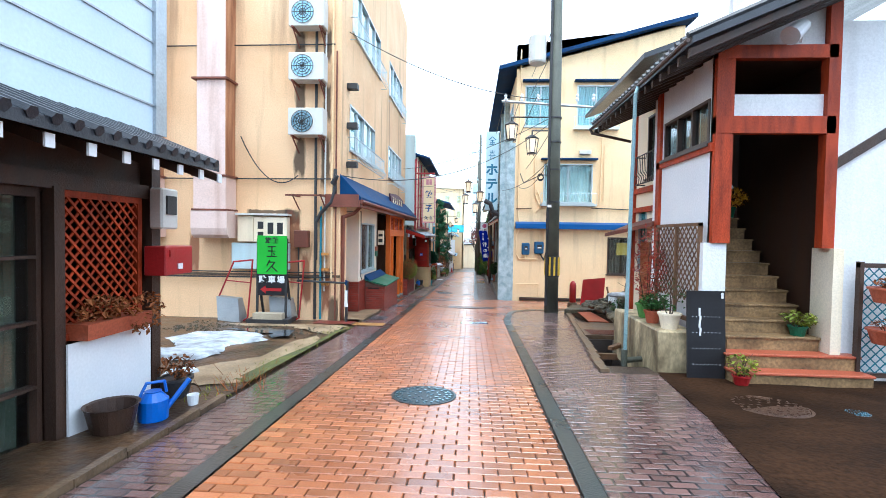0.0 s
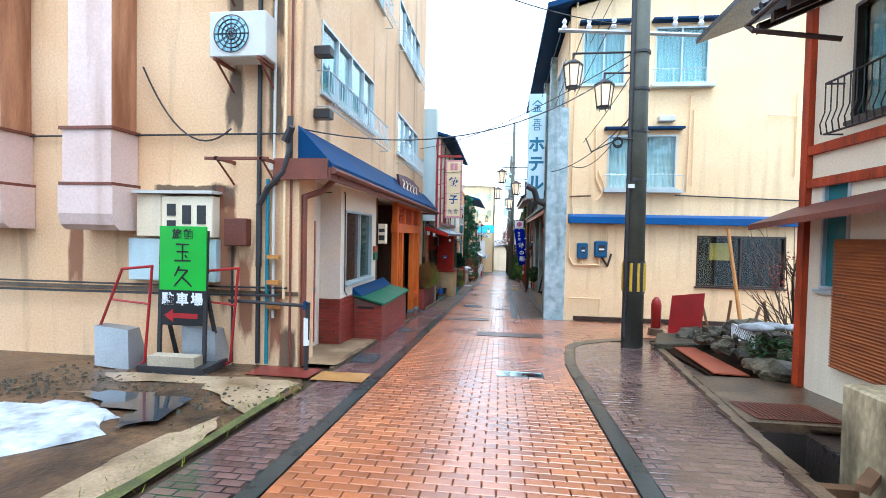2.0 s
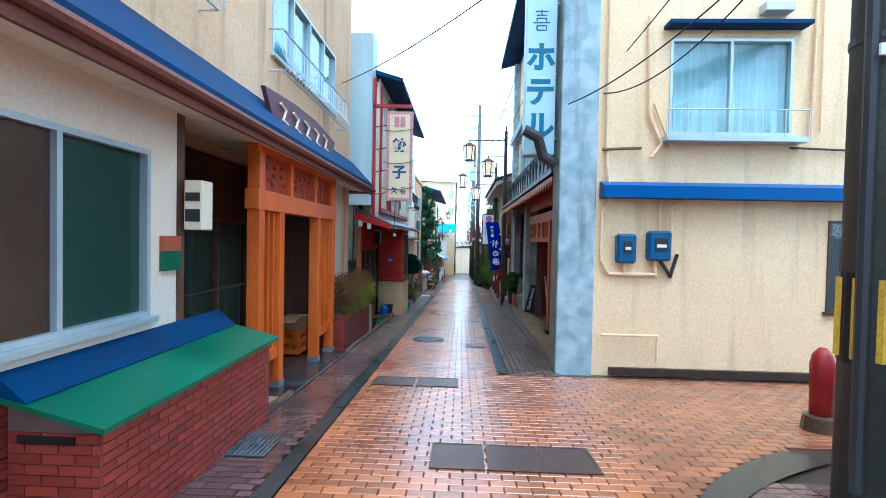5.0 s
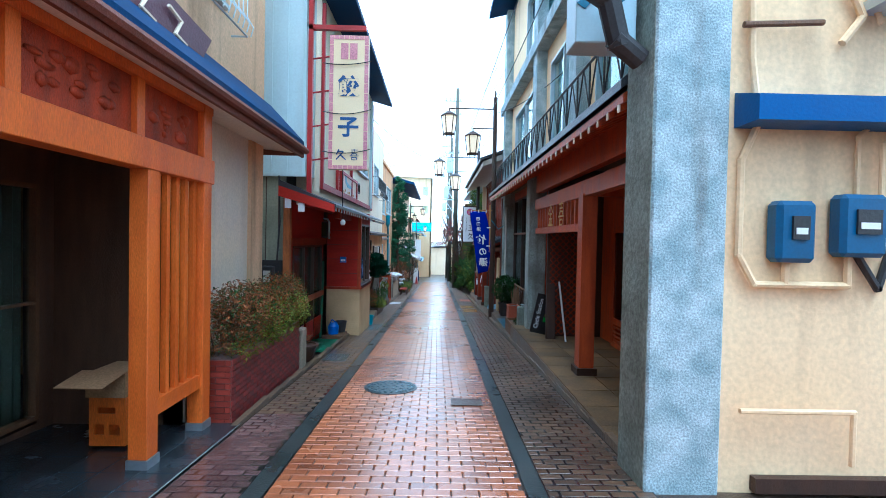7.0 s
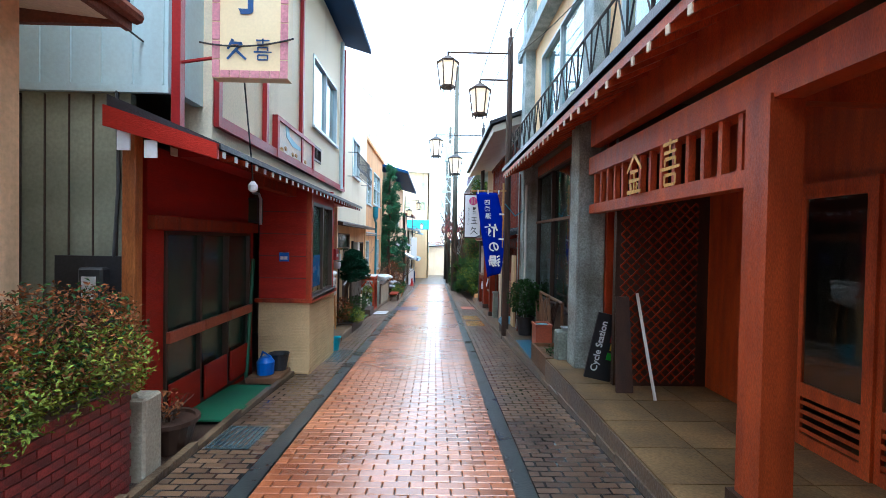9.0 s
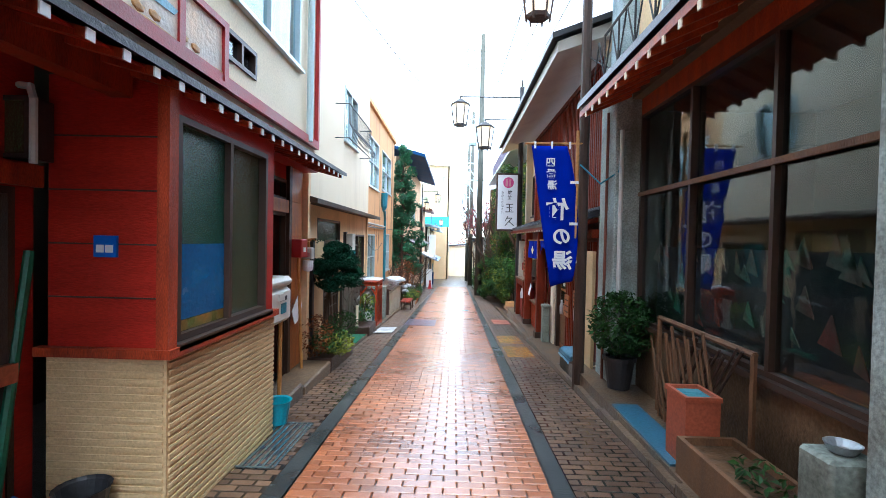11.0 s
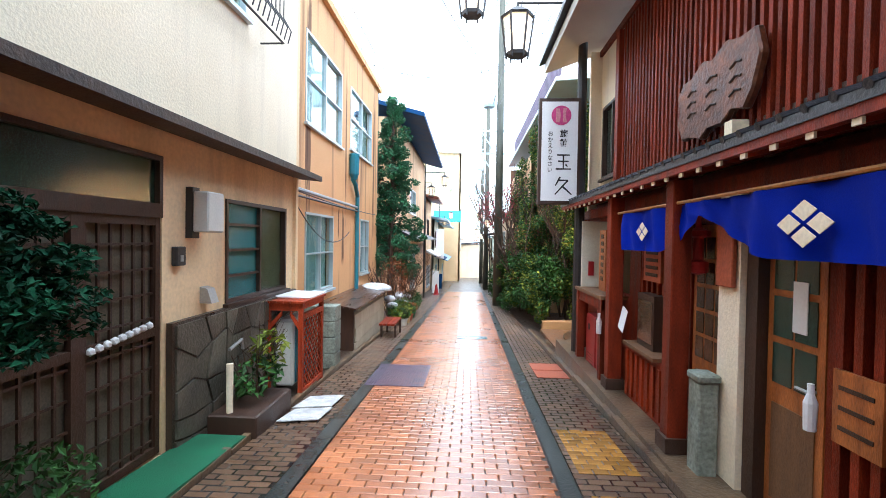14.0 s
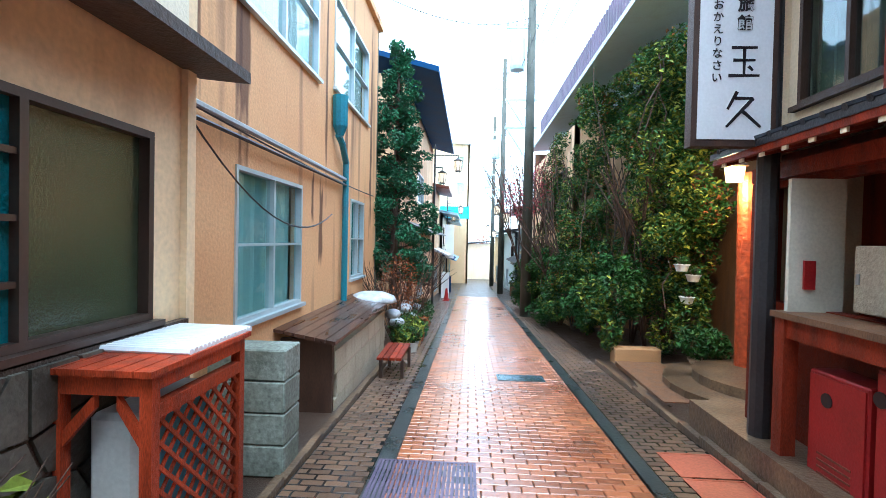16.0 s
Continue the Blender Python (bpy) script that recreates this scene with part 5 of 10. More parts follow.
def lattice(bm, x, y0, y1, z0, z1, step, w=0.022, t=0.012):
    """Crossed diagonal laths on a plane across x."""
    for s, o in ((1, 0), (-1, t)):
        c = (y0 - (z1 - z0)) if s == 1 else y0
        while c < y1 + (0 if s == 1 else (z1 - z0)):
            pts = []
            za, zb = z0, z1
            ya = c
            yb = c + s * (z1 - z0)
            lo, hi = max(y0, min(ya, yb)), min(y1, max(ya, yb))
            if hi - lo > 0.03:
                f = lambda yy: za + (yy - ya) / (yb - ya) * (zb - za)
                prism(bm, [(x + o, lo, f(lo) - w * 0.7), (x + o, lo, f(lo) + w * 0.7), (x + o, hi, f(hi) + w * 0.7), (x + o, hi, f(hi) - w * 0.7)], (t, 0, 0))
            c += step
    return bm


lat = thing("lattice_panel", -3.48, 4.2, 0.6, "red painted diagonal timber lattice in the shop front", "lattice")
pieces("lath", lattice(B(), -3.50, 3.8, 4.72, 0.62, 1.84, 0.115), REDW, lat)
bm = B()
for a, b, c, d in ((3.76, 4.76, 0.58, 0.64), (3.76, 4.76, 1.82, 1.88), (3.76, 3.82, 0.64, 1.82), (4.70, 4.76, 0.64, 1.82)):
    bx(bm, -3.515, -3.465, a, b, c, d)
part("frame", bm, REDW, lat)

# ---- small builders ----
def foliage(parent, m, blobs, n, size, seed=1, name="crown", flat=0.0):
    """Many small folded leaves scattered through ellipsoids (x, y, z, rx, ry, rz)."""
    rng = random.Random(seed)
    vol = [b[3] * b[4] * b[5] for b in blobs]
    verts, faces = [], []
    for _ in range(n):
        x, y, z, rx, ry, rz = rng.choices(blobs, vol)[0]
        d = Vector((rng.gauss(0, 1), rng.gauss(0, 1), rng.gauss(0, 1))).normalized() * rng.uniform(0.35, 1.0) ** 0.5
        c = Vector((x + d.x * rx, y + d.y * ry, z + d.z * rz))
        e = Euler((rng.uniform(-0.9, 0.9), rng.uniform(-0.9, 0.9), rng.uniform(0, 6.3))).to_matrix()
        s = size * rng.uniform(0.6, 1.35)
        k = len(verts)
        for p in ((-s, 0, 0), (0, -s * 0.45, s * 0.18), (s, 0, -s * 0.15), (0, s * 0.45, s * 0.18)):
            verts.append(c + e @ Vector(p))
        faces += [(k, k + 1, k + 2), (k, k + 2, k + 3)]
    me = bpy.data.meshes.new(name)
    me.from_pydata(verts, [], faces)
    me.materials.append(m)
    ob = new(name, me)
    ob.parent = parent
    if parent.type == "EMPTY":
        ob.matrix_parent_inverse = Matrix.Translation(parent.location).inverted()
    return ob


def stems(bm, x, y, z, n, h, spread, r, rng, fork=2):
    for _ in range(n):
        a = rng.uniform(0, 6.3)
        p = Vector((x + 0.03 * math.cos(a), y + 0.03 * math.sin(a), z))
        q = p + Vector((spread * math.cos(a) * rng.uniform(0.2, 0.7), spread * math.sin(a) * rng.uniform(0.2, 0.7), h * rng.uniform(0.45, 0.7)))
        cyl(bm, p, q, r, r * 0.7, 5)
        for _ in range(fork):
            a2 = a + rng.uniform(-1.1, 1.1)
            e = q + Vector((spread * math.cos(a2) * rng.uniform(0.2, 0.8), spread * math.sin(a2) * rng.uniform(0.2, 0.8), h * rng.uniform(0.2, 0.5)))
            cyl(bm, q, e, r * 0.7, r * 0.3, 5)
    return bm


def potted(name, x, y, z, r, h, pm, lm, label, ch=0.3, cr=0.22, n=260, size=0.045, seed=1, square=False, stalk=BARK):
    t = thing(name, x, y, z, label, "potted plant")
    if square:
        bm = prism(B(), [(x - r, y - r, z), (x + r, y - r, z), (x + r, y + r, z), (x - r, y + r, z)], (0, 0, h))
        bx(bm, x - r - 0.02, x + r + 0.02, y - r - 0.02, y + r + 0.02, z + h - 0.04, z + h + 0.002)
    else:
        bm = lathe(B(), x, y, [(r * 0.7, z), (r * 0.98, z + h * 0.88), (r * 1.08, z + h * 0.88), (r * 1.08, z + h), (r * 0.92, z + h), (r * 0.9, z + h * 0.9)])
    part("pot", bm, pm, t)
    part("stem", stems(B(), x, y, z + h * 0.85, 6, ch, cr * 0.9, 0.008, random.Random(seed)), stalk, t)
    foliage(t, lm, [(x, y, z + h + ch * 0.55, cr, cr, ch * 0.55), (x + cr * 0.4, y - cr * 0.3, z + h + ch * 0.4, cr * 0.7, cr * 0.7, ch * 0.4)], n, size, seed, "leaves")
    return t


def strokes(parent, m, place, size, segs, w=0.09):
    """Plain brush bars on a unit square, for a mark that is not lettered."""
    bm = B()
    for x0, y0, x1, y1 in segs:
        a, b = Vector((x0 - 0.5, y0 - 0.5, 0)) * size, Vector((x1 - 0.5, y1 - 0.5, 0)) * size
        d = (b - a).normalized()
        o = Vector((-d.y, d.x, 0)) * w * size * 0.5
        prism(bm, [place @ (a - o), place @ (b - o * 0.7), place @ (b + o * 0.7), place @ (a + o)], (place.to_3x3() @ Vector((0, 0, 0.004))))
    return part("mark", bm, m, parent)


MARK_A = [(0.15, 0.9, 0.85, 0.9), (0.2, 0.55, 0.8, 0.55), (0.5, 0.9, 0.5, 0.12), (0.08, 0.12, 0.92, 0.12), (0.62, 0.38, 0.74, 0.26)]
MARK_B = [(0.35, 0.95, 0.12, 0.5), (0.3, 0.78, 0.75, 0.78), (0.75, 0.78, 0.1, 0.05), (0.5, 0.45, 0.95, 0.05)]
MARK_C = [(0.5, 0.98, 0.08, 0.6), (0.5, 0.98, 0.92, 0.6), (0.28, 0.58, 0.72, 0.58), (0.2, 0.36, 0.8, 0.36), (0.5, 0.58, 0.5, 0.08), (0.1, 0.08, 0.9, 0.08), (0.3, 0.28, 0.36, 0.14), (0.7, 0.28, 0.64, 0.14)]
MARK_D = [(0.2, 0.92, 0.8, 0.92), (0.5, 1.0, 0.5, 0.72), (0.25, 0.74, 0.75, 0.74), (0.28, 0.6, 0.72, 0.6), (0.28, 0.6, 0.28, 0.45), (0.72, 0.6, 0.72, 0.45), (0.1, 0.4, 0.9, 0.4), (0.28, 0.26, 0.72, 0.26), (0.28, 0.26, 0.28, 0.05), (0.72, 0.26, 0.72, 0.05), (0.28, 0.05, 0.72, 0.05)]
FACE = Matrix.Rotation(radians(90), 4, "X")   # faces -y


def upright(x, y, z, turn=0.0):
    return Matrix.Translation((x, y, z)) @ Matrix.Rotation(radians(turn), 4, "Z") @ FACE


def lantern(post_name, x, y, ztop, zfoot, arms, m=None, label="dark metal street lamp with two hanging glass lanterns", post=True, r=0.045, k=1.0):
    """A street lamp; arms are (x, z) of the lantern tops, k their size."""
    m = m or DARK
    t = thing(post_name, x, y, zfoot, label, "street lamp", "street lamps")
    if post:
        part("pole", cyl(lathe(B(), x, y, [(0.02, ztop + 0.25), (0.035, ztop + 0.12), (0.02, ztop + 0.06), (r, ztop)], 10), (x, y, zfoot), (x, y, ztop), r * 1.15, r * 0.9, 10), m, t)
    for lx, lz in arms:
        part("arm", tube(B(), [(x, y, lz + 0.24), (lx, y, lz + 0.24), (lx, y, lz + 0.05)], 0.022, 7), m, t)
        bm = B()
        lathe(bm, lx, y, [(0.20 * k, lz - 0.02), (0.21 * k, lz + 0.01), (0.09 * k, lz + 0.09 * k), (0.03, lz + 0.12 * k)], 6)
        lathe(bm, lx, y, [(0.13 * k, lz - 0.48 * k), (0.14 * k, lz - 0.44 * k)], 6)
        for i in range(6):
            a = i * math.tau / 6
            ca, sa = math.cos(a), math.sin(a)
            cyl(bm, (lx + 0.13 * k * ca, y + 0.13 * k * sa, lz - 0.52 * k), (lx + 0.20 * k * ca, y + 0.20 * k * sa, lz), 0.012 * k, None, 5)
        cage = part("lantern", bm, m, t)
        part("glass", lathe(B(), lx, y, [(0.115 * k, lz - 0.45 * k), (0.175 * k, lz - 0.02)], 6), LANTG, cage, "milky lantern glass")
    return t


def plate(name, x0, x1, y0, y1, m, label, slots=0, up=0.006):
    """A metal cover flush in the paving."""
    t = thing(name, (x0 + x1) / 2, (y0 + y1) / 2, G((y0 + y1) / 2), label, "drain cover")
    bm = B()
    f = lambda x, y, u: (x, y, G(y) + u)
    w = 0.025
    for a, b, c, d in ((x0, x1, y0, y0 + w), (x0, x1, y1 - w, y1), (x0, x0 + w, y0 + w, y1 - w), (x1 - w, x1, y0 + w, y1 - w)):
        prism(bm, [f(a, c, up), f(b, c, up), f(b, d, up), f(a, d, up)], (0, 0, 0.006))
    part("rim", bm, m, t)
    part("cover", prism(B(), [f(x0 + w, y0 + w, up - 0.02), f(x1 - w, y0 + w, up - 0.02), f(x1 - w, y1 - w, up - 0.02), f(x0 + w, y1 - w, up - 0.02)], (0, 0, 0.022 if not slots else 0.012)), m if not slots else BLACKP, t)
    for i in range(slots):
        x = x0 + w + (x1 - x0 - 2 * w) * (i + 0.5) / slots
        part("slat", prism(B(), [f(x - 0.012, y0 + w, up - 0.006), f(x + 0.012, y0 + w, up - 0.006), f(x + 0.012, y1 - w, up - 0.006), f(x - 0.012, y1 - w, up - 0.006)], (0, 0, 0.012)), m, t)
    return t


def manhole(x, y, r, label, m=None):
    t = thing("manhole_cover", x, y, G(y), label, "manhole cover")
    tilt = Matrix.Translation((x, y, G(y) + 0.004)) @ Matrix.Rotation(math.atan(-0.0525), 4, "X")
    bm = lathe(B(), 0, 0, [(r, -0.02), (r, 0.004), (r * 0.93, 0.006), (r * 0.92, -0.002), (r * 0.90, 0.006), (0.01, 0.006)], 40)
    bm.transform(tilt)
    part("cover", bm, m or IRONB, t)
    bm = B()
    for ring, k in ((0.25, 6), (0.48, 12), (0.7, 18), (0.83, 26)):
        for i in range(k):
            a = (i + 0.5 * (k % 4)) * math.tau / k
            c, s = math.cos(a) * r * ring, math.sin(a) * r * ring
            ang = a + (0.7 if i % 2 else -0.7)
            dx, dy = math.cos(ang) * r * 0.075, math.sin(ang) * r * 0.075
            prism(bm, [(c - dx, s - dy, 0.005), (c + dy * 0.5, s - dx * 0.5, 0.005), (c + dx, s + dy, 0.005), (c - dy * 0.5, s + dx * 0.5, 0.005)], (0, 0, 0.009))
    bm.transform(tilt)
    part("relief", bm, m or BLUEST, t)
    return t


BLUEST = mat("wet_blue_grey_iron", (0.30, 0.46, 0.52), (0.16, 0.27, 0.32), 0.2, 3, 50, 0.1, metal=0.8)
IRONB = mat("wet_dark_iron", (0.03, 0.05, 0.06), (0.014, 0.026, 0.032), 0.35, 3, 50, 0.2, metal=0.2)
SHEEN = mat("smooth_wet_steel", (0.62, 0.74, 0.76), (0.5, 0.64, 0.67), 0.1, 3, 30, 0.03, metal=1.0, rvar=0.04, grain=0.05)
IRON = mat("wet_brown_iron", (0.12, 0.07, 0.045), (0.07, 0.04, 0.03), 0.35, 3, 50, 0.3, metal=0.3)
YELLOWP = mat("yellow_paint", (0.65, 0.42, 0.03), (0.55, 0.34, 0.03), 0.5, 3, 40, 0.1)
GOLD = mat("gold_leaf", (0.75, 0.42, 0.08), (0.6, 0.32, 0.06), 0.35, 3, 40, 0.1, metal=0.6)
PINK = mat("magenta_print", (0.60, 0.06, 0.24), (0.52, 0.05, 0.2), 0.5, 3, 40, 0.02)
PINKB = mat("faded_pink_print", (0.62, 0.28, 0.32), (0.55, 0.22, 0.27), 0.5, 3, 40, 0.02)
INKB = mat("blue_ink", (0.01, 0.08, 0.26), (0.01, 0.06, 0.2), 0.5, 3, 40, 0.02)
TEALINK = mat("teal_ink", (0.01, 0.16, 0.28), (0.01, 0.12, 0.22), 0.5, 3, 40, 0.02)
CARD = mat("cardboard", (0.45, 0.26, 0.12), (0.36, 0.20, 0.09), 0.8, 2, 50, 0.1)

# ---- covers in the paving ----
manhole(-0.52, 5.44, 0.38, "wet iron manhole cover with raised ornament")
manhole(-1.2, 22.25, 0.38, "wet iron manhole cover with raised ornament")
manhole(3.41, 5.5, 0.42, "brown iron manhole cover in the earth", IRON)
manhole(4.25, 5.35, 0.12, "small pale iron valve cover", BLUEST)
for x0, x1, y0, y1, k in ((-2.62, -2.22, 12.1, 12.75, 7), (-2.6, -2.22, 15.5, 16.05, 7), (-2.62, -2.2, 24.0, 24.6, 7), (-2.52, -2.1, 28.0, 29.15, 6)):
    plate("drain_grate", x0, x1, y0, y1, BLUEST, "bluish steel drain grate in the footway", k)
plate("steel_cover", -0.24, 0.47, 11.68, 12.0, SHEEN, "shiny wet steel cover in the paving")
for a in (-0.72, -0.2, 0.3):
    plate("utility_cover", a, a + 0.49, 15.4, 15.98, IRON, "reddish rectangular utility cover in the paving")
for a in (-1.75, -1.1):
    plate("utility_cover", a, a + 0.62, 18.1, 18.6, IRON, "brick-filled rectangular utility cover")
plate("utility_cover", -0.35, 0.05, 21.4, 21.7, IRON, "small rectangular utility cover")
plate("utility_cover", -0.73, 0.02, 42.2, 42.6, BLUEST, "rectangular iron cover in the paving")
plate("drain_grate", -2.0, -1.12, 37.6, 39.05, mat("purple_grey_grating", (0.16, 0.12, 0.19), (0.10, 0.08, 0.13), 0.4, 3, 50, 0.2, metal=0.4), "wide purple-grey steel grating across the gutter", 22)
for a in (38.4, 38.97):
    plate("paving_plate", 0.66, 1.18, a, a + 0.54, TERRA, "orange plate in the footway")

# ---- before the timber shop ----
board = solo("white_board", bx(B(), -3.42, -3.40, 3.77, 4.80, G(4.2), 0.56), WHITEP, "white sheet leaning below the shop lattice", "board")
t = thing("flower_box", -3.38, 4.2, 0.56, "terracotta flower box with dry flowers", "flower box")
part("box", prism(B(), [(-3.5, 3.86, 0.575), (-3.3, 3.86, 0.575), (-3.27, 3.83, 0.72), (-3.53, 3.83, 0.72)], (0, 0.82, 0)), TERRA, t)
foliage(t, LEAFR, [(-3.38, 4.1, 0.82, 0.16, 0.3, 0.12), (-3.25, 4.5, 0.72, 0.16, 0.22, 0.22)], 420, 0.035, 3, "foliage")
t = thing("electric_meter", -3.38, 4.95, 1.6, "grey electric meter on the shop post", "meter")
body = part("body", bx(B(), -3.42, -3.27, 4.80, 5.08, 1.56, 2.0), GREYP, t, bevel=0.02)
part("glass", bx(B(), -3.268, -3.25, 4.86, 5.02, 1.72, 1.92), DARK, t)
t = thing("mailbox", -3.38, 4.98, 1.05, "red metal mailbox on the shop post", "mailbox")
part("body", bx(B(), -3.42, -3.18, 4.72, 5.2, 1.07, 1.38), REDP, t, bevel=0.012)
part("flap", bx(B(), -3.178, -3.165, 4.78, 5.14, 1.27, 1.34), REDP, t)
part("plate", bx(B(), -3.178, -3.168, 4.92, 5.0, 1.13, 1.19), WHITEP, t)
t = thing("watering_can", -3.0, 4.25, G(4.25), "blue plastic watering can on the ground", "watering can")
z0 = G(4.25)
part("body", lathe(B(), -3.02, 4.3, [(0.13, z0 + 0.01), (0.135, z0 + 0.2), (0.07, z0 + 0.27), (0.075, z0 + 0.28)]), BLUEP, t, smooth=False)
part("spout", tube(B(), [(-2.92, 4.36, z0 + 0.1), (-2.78, 4.48, z0 + 0.34)], 0.025, 8), BLUEP, t)
part("handle", tube(B(), [(-3.1, 4.22, z0 + 0.24), (-3.06, 4.26, z0 + 0.36), (-2.95, 4.36, z0 + 0.36), (-2.93, 4.36, z0 + 0.26)], 0.014, 6), BLUEP, t)
z0 = G(4.0)
t = thing("basin", -3.2, 3.95, z0, "dark plastic basin on the ground", "basin")
part("bowl", lathe(B(), -3.18, 3.98, [(0.16, z0 + 0.01), (0.21, z0 + 0.24), (0.225, z0 + 0.25), (0.2, z0 + 0.24), (0.15, z0 + 0.05)]), BROWN, t)
z0 = G(4.7)
solo("cup", lathe(B(), -2.9, 4.75, [(0.05, z0 + 0.015), (0.06, z0 + 0.12), (0.055, z0 + 0.12), (0.045, z0 + 0.04)], 14), WHITEP, "white plastic cup on the ground", "cup")
potted("potted_plant", -3.25, 5.0, G(5.0), 0.17, 0.24, DARK, LEAFR, "dark pot with thin flowering stems", 0.22, 0.2, 120, 0.035, 4)
g = thing("weeds", -2.75, 5.4, G(5.4), "dry reddish weeds at the paving's edge", "weeds", kind="stuff")
rng = random.Random(8)
bm = B()
for _ in range(60):
    x, y = rng.gauss(-2.8, 0.18), rng.gauss(5.6, 0.25)
    cyl(bm, (x, y, G(y)), (x + rng.gauss(0, 0.07), y + rng.gauss(0, 0.07), G(y) + rng.uniform(0.06, 0.22)), 0.005, 0.001, 3)
part("blades", bm, LEAFR, g)
bm = B()
for _ in range(500):
    x, y = rng.uniform(-6.5, -2.8), rng.gauss(10.0, 0.4)
    s = rng.uniform(0.012, 0.04)
    cyl(bm, (x, y, G(y) - 0.01), (x + rng.uniform(-0.01, 0.01), y, G(y) + s), s, s * 0.5, 5)
solo("gravel", bm, ROCK, "wet loose gravel on the lot", "gravel", kind="stuff")
bm = B()
for _ in range(260):
    x, y = rng.uniform(-3.1, -2.68), rng.uniform(4.8, 10.8)
    cyl(bm, (x, y, G(y)), (x + rng.gauss(0, 0.03), y + rng.gauss(0, 0.03), G(y) + rng.uniform(0.02, 0.08)), 0.006, 0.001, 3)
solo("grass", bm, LEAFY, "short yellowish grass along the lot edge", "grass", kind="stuff")

# ---- on the inn's flank ----
for x0, x1 in ((-6.76, -5.86), (-8.9, -7.72)):
    t = thing("exhaust_duct", (x0 + x1) / 2, 11.4, 1.4, "rust-streaked pink painted exhaust duct on the wall", "duct")
    c = 0.12
    part("shaft", bx(B(), x0 + c, x1 - c * 0.6, 11.02, 11.49, 2.9, 11.3), DUCTM, t)
    part("shaft", bx(B(), x0 + 0.06, x1 - 0.04, 10.98, 11.49, 2.08, 2.86), DUCTM, t)
    prof = [(11.49, 2.04), (10.96, 2.04), (10.96, 1.62), (11.0, 1.46), (11.1, 1.38), (11.49, 1.38)]
    part("hood", prism(B(), [(x0, y, z) for y, z in prof], (x1 - x0, 0, 0)), DUCTM, t)
    bm = B()
    for z in (2.06, 2.88, 5.2, 7.4):
        bx(bm, x0 + 0.02, x1, 10.95, 11.5, z - 0.02, z + 0.025)
    part("flange", bm, RUST, t)
    part("side_panel", bx(B(), x1 - c * 0.6, x1 - c * 0.6 + 0.006, 11.02, 11.49, 2.92, 11.28), DUCTS, t, "rust-streaked side")
ac = thing("air_conditioner", -3.97, 11.3, 3.87, "white outdoor air conditioner on a rusty wall bracket", "air conditioner", "air conditioners")
z0 = 3.87
part("casing", bx(B(), -4.40, -3.55, 11.02, 11.36, z0, z0 + 0.64), GREYP, ac, bevel=0.015)
bm = B()
for r in (0.26, 0.2, 0.14, 0.08):
    for i in range(24):
        a, b = i * math.tau / 24, (i + 1) * math.tau / 24
        cyl(bm, (-4.06 + r * math.cos(a), 11.005, z0 + 0.32 + r * math.sin(a)), (-4.06 + r * math.cos(b), 11.005, z0 + 0.32 + r * math.sin(b)), 0.007, None, 4)
for i in range(12):
    a = i * math.tau / 12
    cyl(bm, (-4.06, 11.0, z0 + 0.32), (-4.06 + 0.26 * math.cos(a), 11.0, z0 + 0.32 + 0.26 * math.sin(a)), 0.006, None, 4)
part("fan_guard", bm, DARK, ac)
bm = B()
cyl(bm, (-4.06, 11.017, z0 + 0.32), (-4.06, 11.012, z0 + 0.32), 0.25, None, 28)
part("fan_opening", bm, BLUEST, ac)
for x in (-4.32, -3.66):
    bm = bx(B(), x, x + 0.04, 10.98, 11.49, z0 - 0.05, z0 - 0.004)
    tube(bm, [(x + 0.02, 11.05, z0 - 0.05), (x + 0.02, 11.48, z0 - 0.35)], 0.018, 5)
    part("bracket", bm, RUST, ac)
for z in (5.17, 6.43):
    copy_thing(ac, pose(-3.97, 11.3, z))
t = thing("wall_bracket", -3.9, 11.3, 2.3, "empty rusty bracket shelf on the wall", "bracket")
bm = bx(B(), -4.45, -3.5, 11.0, 11.06, 2.42, 2.46)
for x in (-4.3, -3.62):
    bx(bm, x, x + 0.04, 11.0, 11.5, 2.42, 2.47)
    tube(bm, [(x + 0.02, 11.05, 2.42), (x + 0.02, 11.48, 2.12)], 0.016, 5)
part("frame", bm, RUST, t)
t = thing("meter_cabinet", -5.1, 11.4, 1.3, "beige meter cabinet with small dark windows", "cabinet")
part("body", bx(B(), -5.35, -4.52, 11.3, 11.5, 1.30, 1.92), CREAM, t, bevel=0.01)
part("body", bx(B(), -5.78, -5.37, 11.32, 11.5, 1.30, 1.95), CREAM, t, bevel=0.01)
part("lid", bx(B(), -5.8, -4.48, 11.24, 11.5, 1.955, 2.0), GREYP, t)
for x, z in ((-5.25, 1.62), (-5.25, 1.37), (-5.0, 1.5), (-4.76, 1.5)):
    part("glass", bx(B(), x, x + 0.14, 11.288, 11.3, z, z + (0.18 if x < -5.2 else 0.28)), DARK, t)
solo("pipe_cover", bx(B(), -5.95, -4.5, 11.36, 11.5, 0.62, 1.27), PALE, "pale panel under the meter cabinet", "panel", bevel=0.01)
solo("junction_box", bx(B(), -4.36, -4.0, 11.33, 11.5, 1.18, 1.6), RUST, "brown metal junction box on the wall", "box", bevel=0.015)
t = thing("pipework", -3.8, 11.4, G(11.4), "pipes and cables running up the inn wall", "pipes")
